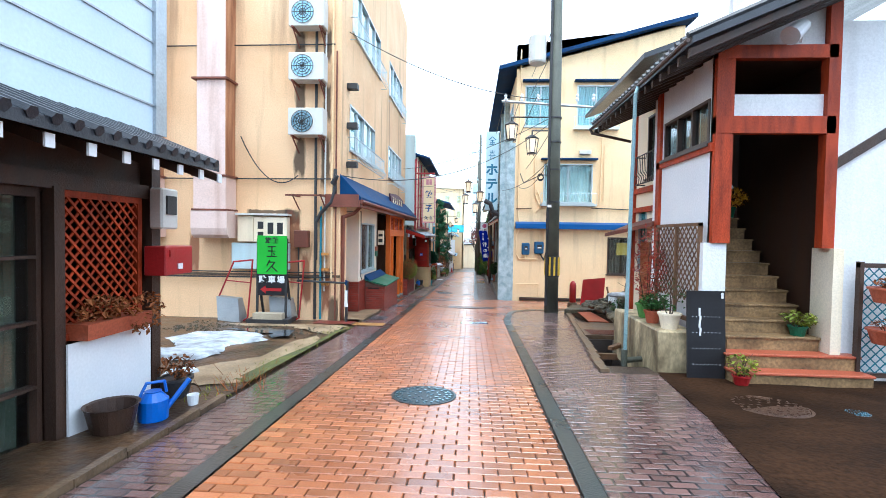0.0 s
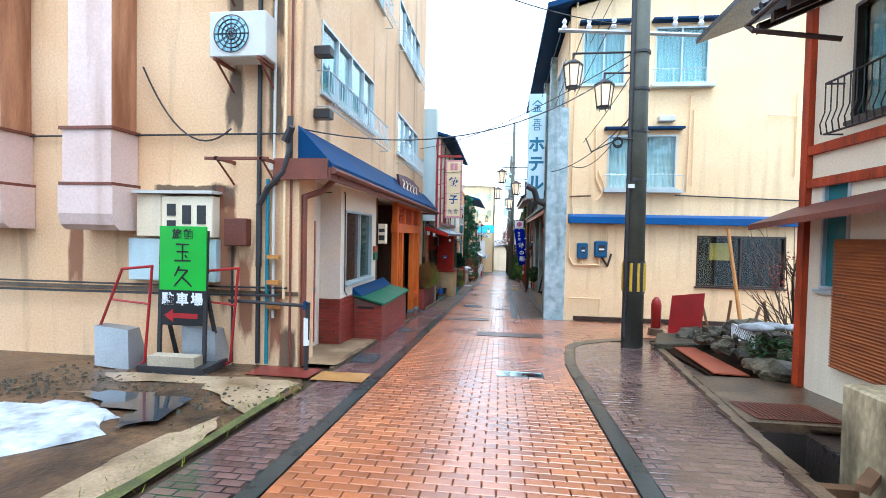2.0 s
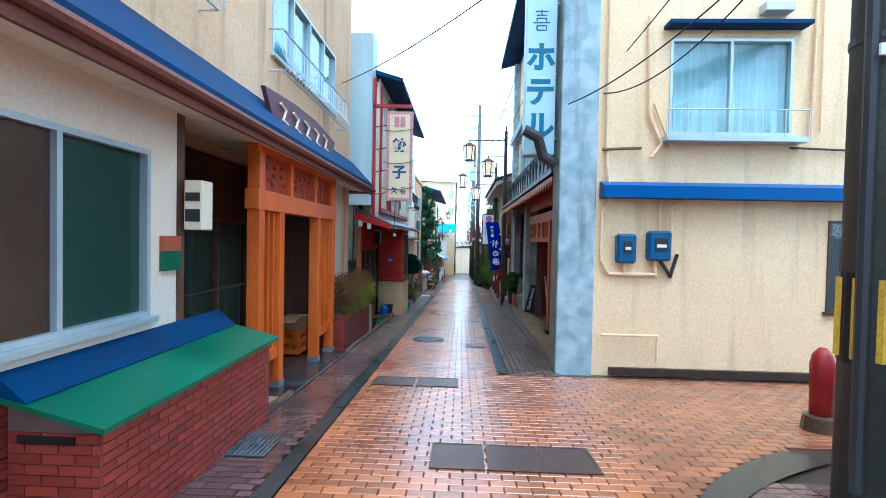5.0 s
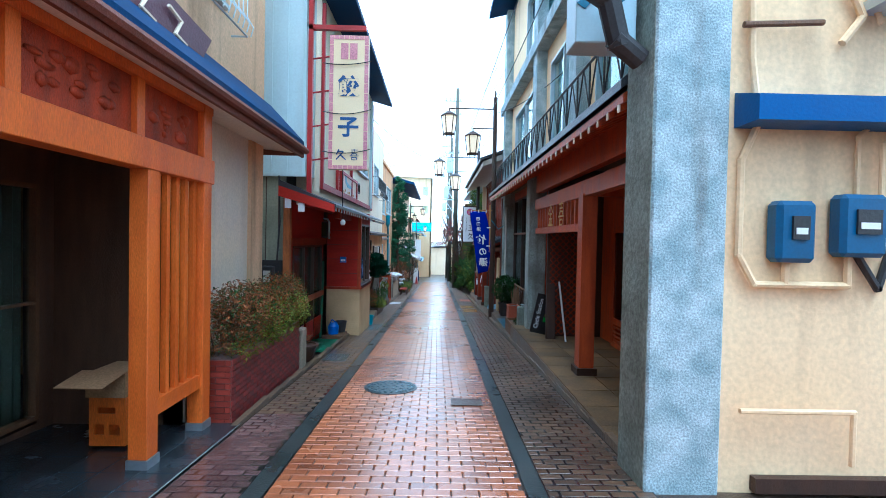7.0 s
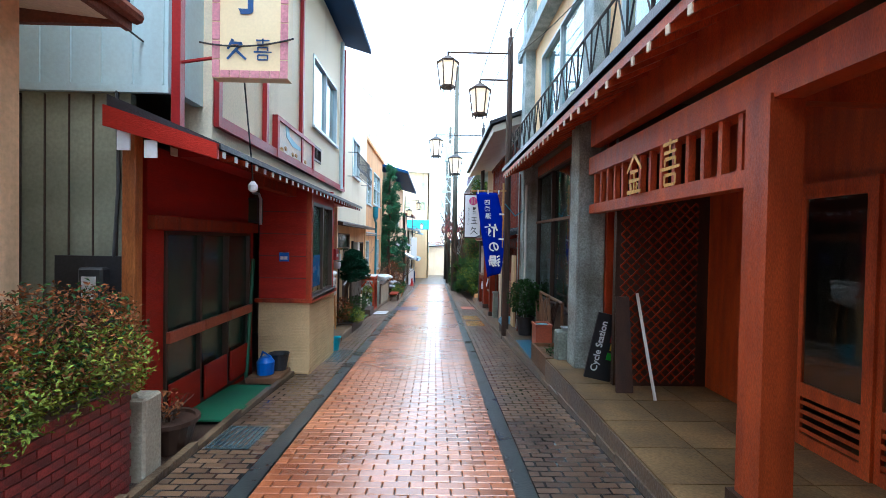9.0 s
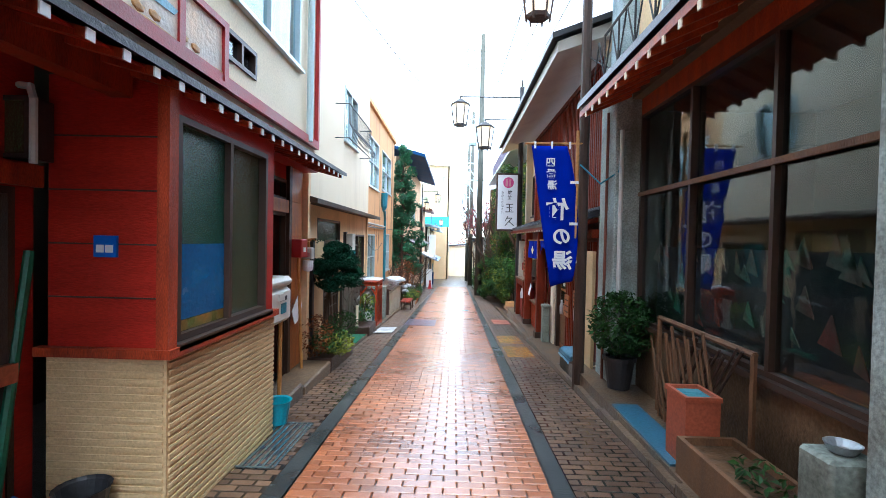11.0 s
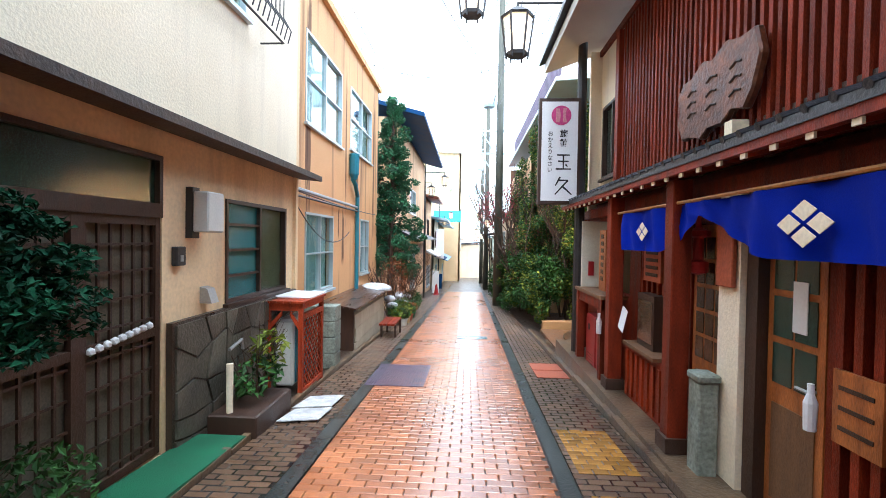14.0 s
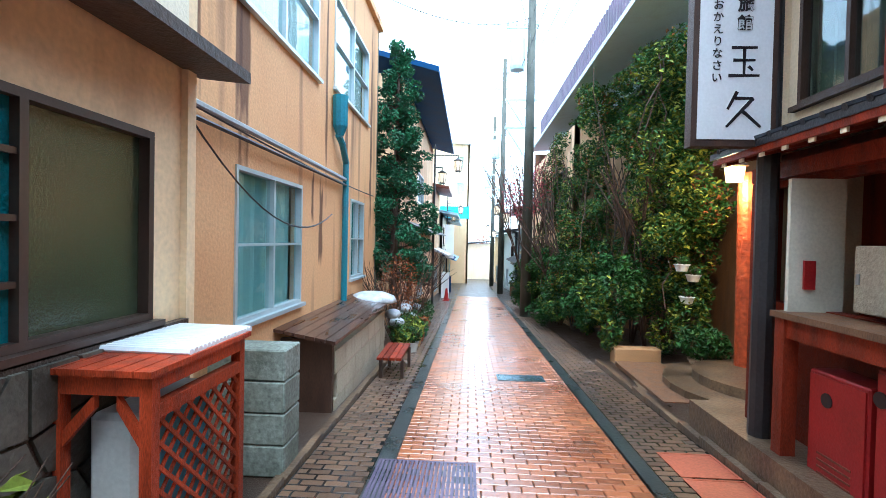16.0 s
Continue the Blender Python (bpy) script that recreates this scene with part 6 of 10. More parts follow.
for x, za, zb, r, m in ((-4.28, -0.6, 1.2, 0.018, DARK), (-3.86, -0.6, 8, 0.035, DARK), (-3.72, -0.6, 2.2, 0.028, TEALPIPE), (-3.62, 0.1, 9, 0.022, GREYP), (-3.45, 0.4, 9.5, 0.026, BEIGE2), (-3.35, -0.6, 6, 0.02, RUST)):
    part("pipe", cyl(B(), (x, 11.45, za), (x, 11.45, zb), r, None, 8), m, t)
bm = tube(B(), [(-3.84, 11.42, 0.9), (-3.84, 11.42, 1.8), (-3.7, 11.4, 2.05), (-3.45, 11.4, 2.3), (-3.36, 11.4, 2.6), (-3.36, 11.42, 3.1)], 0.045, 8)
part("hose", bm, DARK, t)
for z, x0 in ((2.88, -15), (6.16, -15), (0.56, -12)):
    part("cable", tube(B(), sag((x0, 11.44, z), (-3.4, 11.44, z), 0.02, 8), 0.016, 5), DARK, t)
part("cable", tube(B(), sag((-5.75, 11.42, 3.9), (-4.3, 11.42, 2.95), 0.55), 0.014, 5), DARK, t)
part("cable", tube(B(), sag((-12, 11.40, 0.42), (-3.5, 11.40, 0.45), 0.03), 0.02, 5), DARK, t)
for z in (0.25, 0.62, 1.0):
    part("valve", bx(B(), -3.68, -3.5, 11.36, 11.44, z, z + 0.06), BAMBOO, t)
bm = B()
bx(bm, -15, -3.24, 11.47, 11.5, 0.44, 0.5)
solo("ledge", bm, CONC, "low moulded ledge along the inn wall", "ledge", kind="structure")
t = thing("standpipe", -3.05, 11.3, G(11.3), "old pipe rail with a blue garden tap", "standpipe")
part("rail", tube(B(), [(-4.25, 11.34, 0.36), (-3.0, 11.3, 0.33)], 0.026, 8), DARK, t)
part("pipe", tube(B(), [(-3.0, 11.3, 0.36), (-3.02, 11.3, -0.6)], 0.036, 8), DARK, t)
part("tap", tube(B(), [(-3.0, 11.3, 0.36), (-3.0, 11.18, 0.4), (-3.0, 11.16, 0.3)], 0.022, 8), BLUEM, t)
part("wrapping", cyl(B(), (-3.02, 11.3, -0.25), (-3.02, 11.3, 0.15), 0.045, None, 8), WHITEP, t)
for i in range(4):
    solo("security_light" if i == 0 else "wall_vent", bx(B(), -3.25, -2.98, 12.0 + 0.0 * i, 12.2, 3.25 + 1.0 * i, 3.40 + 1.0 * i) if i < 3 else cyl(B(), (-3.4, 11.36, 2.75), (-3.28, 11.3, 2.95), 0.07, 0.05, 10), DARK, "small dark box on the inn's corner wall", "vent", bevel=0.01 if i < 3 else 0)

# ---- parking sign and snow scoops ----
t = thing("parking_sign", -4.75, 11.0, G(11.0), "green and black standing sign for inn parking", "sign")
part("panel", bx(B(), -5.1, -4.38, 10.95, 10.98, 0.54, 1.46), SIGNG, t, "bright green upper panel")
part("panel", bx(B(), -5.1, -4.38, 10.95, 10.98, 0.03, 0.535), BLACKP, t, "black lower panel")
for i, ch in enumerate("旅館"):
    letters(t, ch, 0.15, BLACKP, upright(-4.83 + 0.18 * i, 10.947, 1.34), bold=0.004)
strokes(t, BLACKP, upright(-4.74, 10.948, 1.08), 0.30, MARK_A)
strokes(t, BLACKP, upright(-4.74, 10.948, 0.74), 0.32, MARK_B)
for i, ch in enumerate("駐車場"):
    letters(t, ch, 0.19, WHITEP, upright(-4.965 + 0.225 * i, 10.947, 0.40), bold=0.006)
bm = prism(B(), [(-5.02, 10.945, 0.17), (-4.88, 10.945, 0.27), (-4.88, 10.945, 0.205), (-4.5, 10.945, 0.205), (-4.5, 10.945, 0.135), (-4.88, 10.945, 0.135), (-4.88, 10.945, 0.07)], (0, 0.004, 0))
part("arrow", bm, REDP, t, "red arrow with white edge")
bm = B()
for x in (-5.12, -4.42):
    prism(bm, [(x, 10.98, 1.4), (x + 0.05, 10.98, 1.4), (x + 0.05, 11.02, 1.4), (x, 11.02, 1.4)], (0, -0.06, -2.0))
    prism(bm, [(x, 10.98, 0.5), (x + 0.05, 10.98, 0.5), (x + 0.05, 11.02, 0.5), (x, 11.02, 0.5)], (0, 0.35, -1.1))
bx(bm, -5.25, -4.25, 10.7, 11.3, G(11) + 0.02, G(11) + 0.12)
part("stand", bm, DARK, t)
part("weight", bx(B(), -5.1, -4.4, 10.72, 10.92, G(11) + 0.12, G(11) + 0.26), BLOCK, t, "concrete weight on the foot")
for ox, oy in ((-5.75, 10.95), (-4.6, 11.25)):
    z0 = G(oy)
    t = thing("snow_scoop", ox, oy, z0, "steel snow scoop with bent red tube handle", "snow scoop", "snow scoops")
    bm = prism(B(), [(ox - 0.3, oy - 0.1, z0 + 0.62), (ox - 0.22, oy - 0.18, z0 + 0.06), (ox - 0.16, oy + 0.15, z0 + 0.03), (ox - 0.3, oy + 0.12, z0 + 0.62)], (0.52, 0.02, -0.05))
    part("scoop", bm, STEEL, t)
    bm = tube(B(), [(ox - 0.28, oy - 0.02, z0 + 0.6), (ox + 0.1, oy - 0.05, z0 + 1.45), (ox + 0.55, oy - 0.02, z0 + 1.5), (ox + 0.42, oy, z0 + 0.1), (ox + 0.3, oy, z0 + 0.02)], 0.02, 7)
    tube(bm, [(ox - 0.1, oy - 0.03, z0 + 1.0), (ox + 0.5, oy - 0.02, z0 + 0.95)], 0.016, 6)
    part("handle", bm, REDP, t)

# ---- concrete pole with lanterns and wires ----
z0 = G(14.9)
pole = thing("utility_pole", 2.55, 14.9, z0, "mossy concrete utility pole with yellow and black bands", "utility pole", "utility poles")
part("shaft", cyl(B(), (2.55, 14.9, z0 - 0.1), (2.52, 14.9, 10.2), 0.215, 0.15, 20), POLE, pole, smooth=True)
bm = B()
for i in range(9):
    a = i * math.tau / 9
    cyl(bm, (2.55 + 0.214 * math.cos(a), 14.9 + 0.214 * math.sin(a), 0.34), (2.55 + 0.211 * math.cos(a), 14.9 + 0.211 * math.sin(a), 0.92), 0.03, None, 4)
part("stripes", bm, YELLOWP, pole, "yellow warning stripes")
part("band", cyl(B(), (2.55, 14.9, 0.30), (2.55, 14.9, 0.96), 0.217, 0.215, 20), BLACKP, pole)
bm = B()
for z in (2.6, 3.6, 4.45, 5.2):
    cyl(bm, (2.54, 14.9, z), (2.54, 14.9, z + 0.05), 0.205, None, 20)
pieces("clamp", bm, DARK, pole)
part("label_tag", bx(B(), 2.33, 2.45, 14.68, 14.70, 2.45, 2.53), WHITEP, pole)
part("conduit", cyl(B(), (2.36, 14.78, -0.6), (2.36, 14.8, 9), 0.045, None, 8), DARK, pole)
part("crossarm", tube(B(), [(0.9, 14.9, 5.75), (3.9, 14.9, 5.55)], 0.04, 6), STEEL, pole)
bm = B()
for x in (1.0, 1.5, 2.0, 3.2, 3.7):
    lathe(bm, x, 14.9, [(0.03, 5.75), (0.06, 5.8), (0.03, 5.87), (0.055, 5.92), (0.02, 5.98)], 8)
part("insulator", bm, WHITEP, pole)
part("transformer", lathe(B(), 1.95, 14.9, [(0.24, 6.9), (0.27, 6.95), (0.27, 7.7), (0.2, 7.8)], 16), GREYP, pole)
lantern("street_lamp", 2.5, 14.9, 5.5, 4.6, [(1.2, 5.02), (1.84, 4.6)], None, "two hanging glass lanterns bracketed to the concrete pole", False)
wires = thing("overhead_wires", 1.5, 40, 5.5, "sagging black overhead wires and cables", "wires", kind="stuff")
for x, z, x2, z2, y2, dr in ((1.0, 5.98, 0.5, 6.2, 52, 0.7), (1.5, 5.98, 0.8, 6.2, 52, 0.8), (2.0, 5.98, 1.1, 6.2, 52, 0.9), (2.5, 7.5, 0.9, 8.2, 52, 0.8), (2.5, 8.2, 0.85, 8.8, 52, 0.8), (2.5, 4.2, 1.8, 3.6, 19.3, 0.5), (2.45, 4.0, 1.2, 3.4, 19.3, 0.25), (2.5, 5.0, 1.3, 5.0, 30.5, 0.9), (2.5, 5.3, -3.3, 4.6, 22, 0.35), (2.4, 5.8, -3.3, 6.8, 12.2, 0.4), (2.3, 5.0, -3.35, 3.0, 11.6, 0.7)):
    part("wire", tube(B(), sag((x, 14.9, z), (x2, y2, z2), dr, 18), 0.011, 4), DARK, wires)
for xa, ya, za, xb, yb, zb, dr in ((-3.6, 45.5, 5.6, 0.85, 52, 8.0, 0.5), (-3.0, 30.5, 5.0, 0.85, 52, 7.2, 0.8), (1.3, 31, 3.2, 1.9, 29.4, 2.6, 0.2), (0.85, 52, 7.4, 0.8, 75, 5.6, 0.7), (0.6, 52, 7.0, 0.5, 75, 5.3, 0.7), (0.85, 52, 5.4, 0.8, 75, 4.0, 0.6), (-3.4, 38.2, 0.95, -3.45, 45.5, 0.9, 0.05), (-3.42, 38.3, 0.9, -3.42, 42.2, 0.3, 0.5), (-3.2, 23.0, 2.75, -3.15, 25.2, 2.9, 0.35)):
    part("wire", tube(B(), sag((xa, ya, za), (xb, yb, zb), dr, 14), 0.011, 4), DARK, wires)
bm = B()
for i in range(3):
    for j in range(10):
        a, b = j * math.tau / 10, (j + 1) * math.tau / 10
        cyl(bm, (2.1 + 0.09 * math.cos(a), 14.7, 3.35 + i * 0.02 + 0.09 * math.sin(a)), (2.1 + 0.09 * math.cos(b), 14.7, 3.35 + i * 0.02 + 0.09 * math.sin(b)), 0.012, None, 4)
tube(bm, [(2.4, 14.75, 3.45), (2.1, 14.7, 3.44), (1.6, 14.8, 3.2), (1.5, 14.9, 3.5)], 0.014, 5)
solo("cable_coil", bm, DARK, "coil of spare black cable by the pole", "cable")

# ---- channel, garden and stair front ----
z0 = G(7.6)
t = thing("drain_pipe", 2.4, 7.6, z0, "tall teal drain pipe with grey elbow", "pipe")
part("pipe", tube(B(), [(2.47, 7.6, z0 - 0.4), (2.53, 7.6, 3.8), (2.6, 7.7, 3.95)], 0.03, 9), mat("pale_teal_pipe", (0.30, 0.44, 0.46), (0.20, 0.33, 0.36), 0.45, 2, 40, 0.1, streak=0.6, dirt=(0.10, 0.10, 0.07)), t)
part("elbow", tube(B(), [(2.47, 7.6, z0 - 0.5), (2.47, 7.6, z0 + 0.2)], 0.05, 10), POLE, t)
part("elbow", tube(B(), [(2.47, 7.6, z0 + 0.05), (2.75, 7.7, z0 + 0.05)], 0.045, 10), POLE, t)
solo("planter_wall", wall(B(), "x", 2.78, 0.55, 7.05, 9.2, G(8) - 0.25, 0.19), PEEL, "stained cream concrete planter wall with moss", "wall", kind="structure", bevel=0.02)
potted("potted_plant", 3.03, 8.25, 0.19, 0.17, 0.24, mat("fresh_green_plastic", (0.10, 0.30, 0.06), (0.07, 0.22, 0.045), 0.45), mat("brick_red_leaf", (0.42, 0.06, 0.035), (0.26, 0.035, 0.02), 0.6, rnd=0.4, island=True), "green pot with tall red-leaved stems", 1.25, 0.27, 800, 0.03, 11, False, BARK)
potted("potted_plant", 3.02, 7.28, 0.19, 0.16, 0.24, CREAM, LEAF, "cream pot with bare twigs", 0.5, 0.2, 60, 0.035, 12)
potted("potted_plant", 2.95, 7.75, 0.19, 0.13, 0.2, TERRA, LEAF, "brown pot with dense green leaves", 0.25, 0.22, 300, 0.04, 13)
t = thing("lattice_panel", 3.36, 7.8, 0.6, "weathered brown diagonal lattice on the planter", "lattice")
pieces("lath", lattice(B(), 3.30, 7.05, 8.55, 0.62, 1.75, 0.14, 0.02, 0.01), WOOD, t)
bm = B()
for a, b, c, d in ((7.0, 8.6, 0.3, 0.36), (7.0, 8.6, 1.74, 1.79), (7.0, 7.05, 0.19, 1.79), (7.78, 7.82, 0.19, 1.79), (8.55, 8.6, 0.19, 1.79)):
    bx(bm, 3.285, 3.335, a, b, c, d)
part("frame", bm, WOOD, t)
t = thing("notice_board", 3.35, 6.75, G(6.75), "black standing board with white bars", "board")
zz = G(6.75)
part("panel", prism(B(), [(3.06, 6.72, zz + 0.01), (3.58, 6.72, zz + 0.01), (3.58, 6.82, 0.82), (3.06, 6.82, 0.82)], (0, 0.03, 0)), BLACKP, t)
bm = B()
for i in range(4):
    for k in range(8):
        x, z = 3.13 + k * 0.052, zz + 0.2 + i * 0.22
        bx(bm, x, x + 0.012, 6.712 + 0.1 * (z - zz) / 1.2, 6.722 + 0.1 * (z - zz) / 1.2, z, z + 0.008)
for k in range(7):
    z = zz + 0.6 + 0.055 * k
    bx(bm, 3.22 + 0.008 * math.sin(k * 2.0), 3.245 + 0.008 * math.sin(k * 2.0), 6.712 + 0.1 * (z - zz) / 1.2, 6.722 + 0.1 * (z - zz) / 1.2, z, z + 0.055)
bx(bm, 3.52, 3.55, 6.795, 6.805, 0.72, 0.8)
part("writing_bars", bm, WHITEP, t)
potted("potted_plant", 3.62, 6.42, G(6.4), 0.11, 0.14, REDP, LEAFY, "red pot with yellow-green sprigs", 0.26, 0.18, 150, 0.035, 14)
potted("potted_plant", 4.75, 7.08, 0.176, 0.12, 0.14, GREENM, LEAFY, "green pot with trailing plant on the steps", 0.2, 0.22, 180, 0.04, 15)
potted("potted_plant", 4.8, 9.12, 1.96, 0.12, 0.2, GREENM, mat("yellow_flowers", (0.75, 0.4, 0.02), (0.6, 0.28, 0.02), 0.6), "yellow chrysanthemums at the stair head", 0.35, 0.28, 300, 0.04, 16)
t = thing("trellis", 5.6, 6.7, G(6.7), "dark trellis stand with two terracotta pots", "trellis")
bm = lattice(B(), 0, 5.3, 6.3, G(6.7) + 0.15, 1.2, 0.13, 0.014, 0.008)
bm.transform(Matrix(((0, 1, 0, 0), (1, 0, 0, 6.72), (0, 0, 1, 0), (0, 0, 0, 1))))
pieces("lath", bm, TEALPIPE, t)
bm = B()
for x in (5.27, 6.28):
    bx(bm, x, x + 0.05, 6.68, 6.76, G(6.7), 1.28)
bx(bm, 5.27, 6.33, 6.685, 6.755, 1.2, 1.26)
bx(bm, 5.27, 6.33, 6.685, 6.755, G(6.7) + 0.1, G(6.7) + 0.16)
part("frame", bm, BROWN, t)
for z in (0.75, 0.2):
    potted("hanging_pot", 5.5, 6.52, z, 0.2, 0.2, TERRA, LEAFR, "terracotta bowl hung on the trellis", 0.12, 0.16, 90, 0.03, 20 + int(z * 10))
t = thing("wall_lamp", 4.3, 6.75, 4.2, "white spot lamp on the stair house beam", "lamp")
part("shade", cyl(B(), (4.2, 6.62, 4.28), (4.42, 6.7, 4.46), 0.13, 0.09, 14), WHITEP, t)
part("arm", tube(B(), [(4.42, 6.7, 4.46), (4.5, 6.86, 4.3)], 0.02, 6), WHITEP, t)
solo("fire_alarm", bx(B(), 3.66, 3.86, 8.0, 8.06, 2.55, 2.95), REDP, "red fire alarm box inside the stairway", "alarm", bevel=0.02)
# slab, grates, rocks
solo("concrete_slab", prism(B(), [(2.45, 10.05, G(10.05) - 0.03), (4.0, 10.05, G(10.05) - 0.03), (4.0, 12.2, G(12.2) - 0.03), (2.72, 12.2, G(12.2) - 0.03)], (0, 0, 0.09)), CONC, "mossy concrete slab bridging the channel", "slab", kind="structure")
plate("drain_grate", 2.6, 3.5, 10.15, 10.8, RUST, "rusty red iron grate on the slab", 16, 0.07)
solo("rubber_mat", prism(B(), [(3.1, 12.4, G(12.4) + 0.05), (3.6, 12.35, G(12.4) + 0.05), (3.75, 14.9, G(14.9) + 0.05), (3.35, 15.0, G(15) + 0.05)], (0, 0, 0.02)), TERRA, "long orange-red board laid over the ditch", "mat")
solo("timber_plank", prism(B(), [(2.5, 8.6, G(8.6) + 0.03), (3.3, 9.35, G(9.3) + 0.12), (3.36, 9.28, G(9.3) + 0.12), (2.56, 8.53, G(8.6) + 0.03)], (0, 0, 0.06)), WOOD, "old plank laid across the channel", "plank")
solo("timber_plank", bx(B(), 2.16, 3.0, 8.95, 9.05, G(9) - 0.22, G(9) - 0.12), WOOD, "old beam spanning the channel", "plank")
rng = random.Random(21)
rock_pile = thing("rock_pile", 4.4, 14, G(14), "mound of dark mossy garden rocks with snow", "rocks")
for i in range(190):
    x, y = rng.uniform(3.7, 5.9), rng.uniform(12.1, 16.0)
    h = 0.62 * max(0.0, 1 - abs(x - 4.5) / 1.4) * (1 - abs(y - 14) / 3)
    r = rng.uniform(0.05, 0.17) if rng.random() < 0.85 else rng.uniform(0.17, 0.26)
    bm = B()
    bmesh.ops.create_icosphere(bm, subdivisions=1 if r < 0.1 else 2, radius=r)
    for v in bm.verts:
        d = v.co / r
        v.co *= 1 + 0.55 * noise.noise(d * 1.4 + Vector((i * 3.7, 0, 0)))
        v.co.z *= rng.uniform(0.6, 0.72)
    bm.transform(Matrix.Translation((x, y, G(y) + h + r * 0.3)) @ Matrix.Rotation(rng.uniform(0, 6.3), 4, "Z"))
    part("rock", bm, ROCK, rock_pile)
g = thing("shrub", 4.6, 14.2, G(14), "low straggling garden shrubs among rocks", "shrub")
part("stem", stems(B(), 5.4, 14.2, G(14), 14, 1.3, 0.9, 0.014, random.Random(5), 3), BARK, g)
foliage(g, LEAF, [(4.1, 12.7, G(13) + 0.45, 0.4, 0.5, 0.2), (5.2, 15.2, G(15) + 0.4, 0.6, 0.5, 0.25), (5.6, 13, G(13) + 0.5, 0.5, 0.6, 0.3)], 900, 0.04, 31)
g = thing("shrub", 5.4, 15.5, G(15.5), "bare red-leaved shrub by the hotel wall", "shrub")
part("stem", stems(B(), 6.2, 15.8, G(15.5), 16, 2.4, 1.0, 0.016, random.Random(6), 4), BARK, g)
foliage(g, mat("red_leaf", (0.30, 0.03, 0.02), (0.2, 0.02, 0.015), 0.5, rnd=0.4, island=True), [(6.1, 15.6, 0.7, 0.6, 0.5, 0.6), (5.0, 12.2, 0.3, 0.35, 0.3, 0.5)], 320, 0.04, 32)
bm = B()
for i in range(6):
    bmesh.ops.create_icosphere(bm, subdivisions=2, radius=0.2, matrix=Matrix.Translation((4.0 + i * 0.33, 13.0 + rng.uniform(-0.4, 1.5), G(13.5) + 0.72 + rng.uniform(-0.08, 0.08))) @ Matrix.Diagonal((1.4, 1.0, 0.35, 1)))
solo("snow_heap", bm, SNOW, "clumps of leftover snow on the rocks", "snow", kind="stuff", smooth=True)
t = thing("edging_fence", 4.1, 13.2, G(13) + 0.3, "small white lattice edging fence on the rocks", "fence")
bm = lattice(B(), 4.0, 13.1, 13.8, G(13.2) + 0.42, G(13.2) + 0.64, 0.08, 0.014, 0.008)
for a, b, c, d in ((13.08, 13.82, 0.4, 0.43), (13.08, 13.82, 0.63, 0.66), (13.08, 13.12, 0.2, 0.66), (13.78, 13.82, 0.2, 0.66)):
    bx(bm, 3.99, 4.03, a, b, G(13.2) + c, G(13.2) + d)
part("panel", bm, WHITEP, t)
t = thing("red_board", 4.25, 16.6, G(16.6), "blank red sheet standing by the side lane", "board")
part("panel", prism(B(), [(3.84, 16.62, G(16.6) + 0.02), (4.66, 16.75, G(16.6) + 0.06), (4.72, 16.75, 0.14), (3.92, 16.62, 0.07)], (0, 0.02, 0)), REDP, t)
part("leg", tube(B(), [(4.66, 16.76, -0.6), (4.9, 17.0, G(17))], 0.02, 6), BROWN, t)
part("leg", tube(B(), [(3.95, 16.64, -0.6), (4.1, 16.95, G(17))], 0.02, 6), BROWN, t)
t = thing("bollard", 3.62, 16.75, G(16.8), "red rounded bollard on a grey base", "bollard")
zz = G(16.8)
part("body", lathe(B(), 3.62, 16.8, [(0.11, zz + 0.1), (0.12, zz + 0.75), (0.1, zz + 0.85), (0.04, zz + 0.93)], 14), REDP, t, smooth=True)
part("base", lathe(B(), 3.62, 16.8, [(0.19, zz), (0.17, zz + 0.16), (0.1, zz + 0.18)], 14), CONC, t)
t = thing("drying_rack", 7.0, 17.5, G(17.5), "thin white pole rack by the hotel window", "rack")
part("pole", cyl(B(), (7.3, 17.5, G(17.5)), (7.26, 17.5, 1.95), 0.018, None, 6), WHITEP, t)
part("arm", tube(B(), [(7.26, 17.5, 1.75), (8.1, 17.3, 1.95)], 0.014, 6), WHITEP, t)
part("arm", tube(B(), [(7.26, 17.5, 1.72), (8.1, 17.7, 1.6)], 0.014, 6), WHITEP, t)
solo("bamboo_pole", cyl(B(), (6.32, 18.3, G(18.3)), (6.15, 18.9, 1.75), 0.05, 0.045, 10), BAMBOO, "tall bamboo pole leaning on the wall", "pole")
for i in range(5):
    solo("timber_stake", cyl(B(), (5.2 + i * 0.5, 17.6 + 0.2 * (i % 2), G(17.6)), (5.25 + i * 0.5 + 0.2 * (i % 3 - 1), 17.7, G(17.6) + 0.7 + 0.15 * (i % 2)), 0.035, None, 8), WOOD, "old timber stake leaning by the lane", "stake", "timber stakes")
solo("stone_slab", prism(B(), [(2.9, 14.6, G(15) - 0.05), (4.2, 14.8, G(15) - 0.05), (5.0, 16.1, G(16) - 0.05), (3.4, 16.0, G(16) - 0.05)], (0, 0, 0.22)), ROCK, "dark sloping stone slab over the ditch", "slab", bevel=0.03)

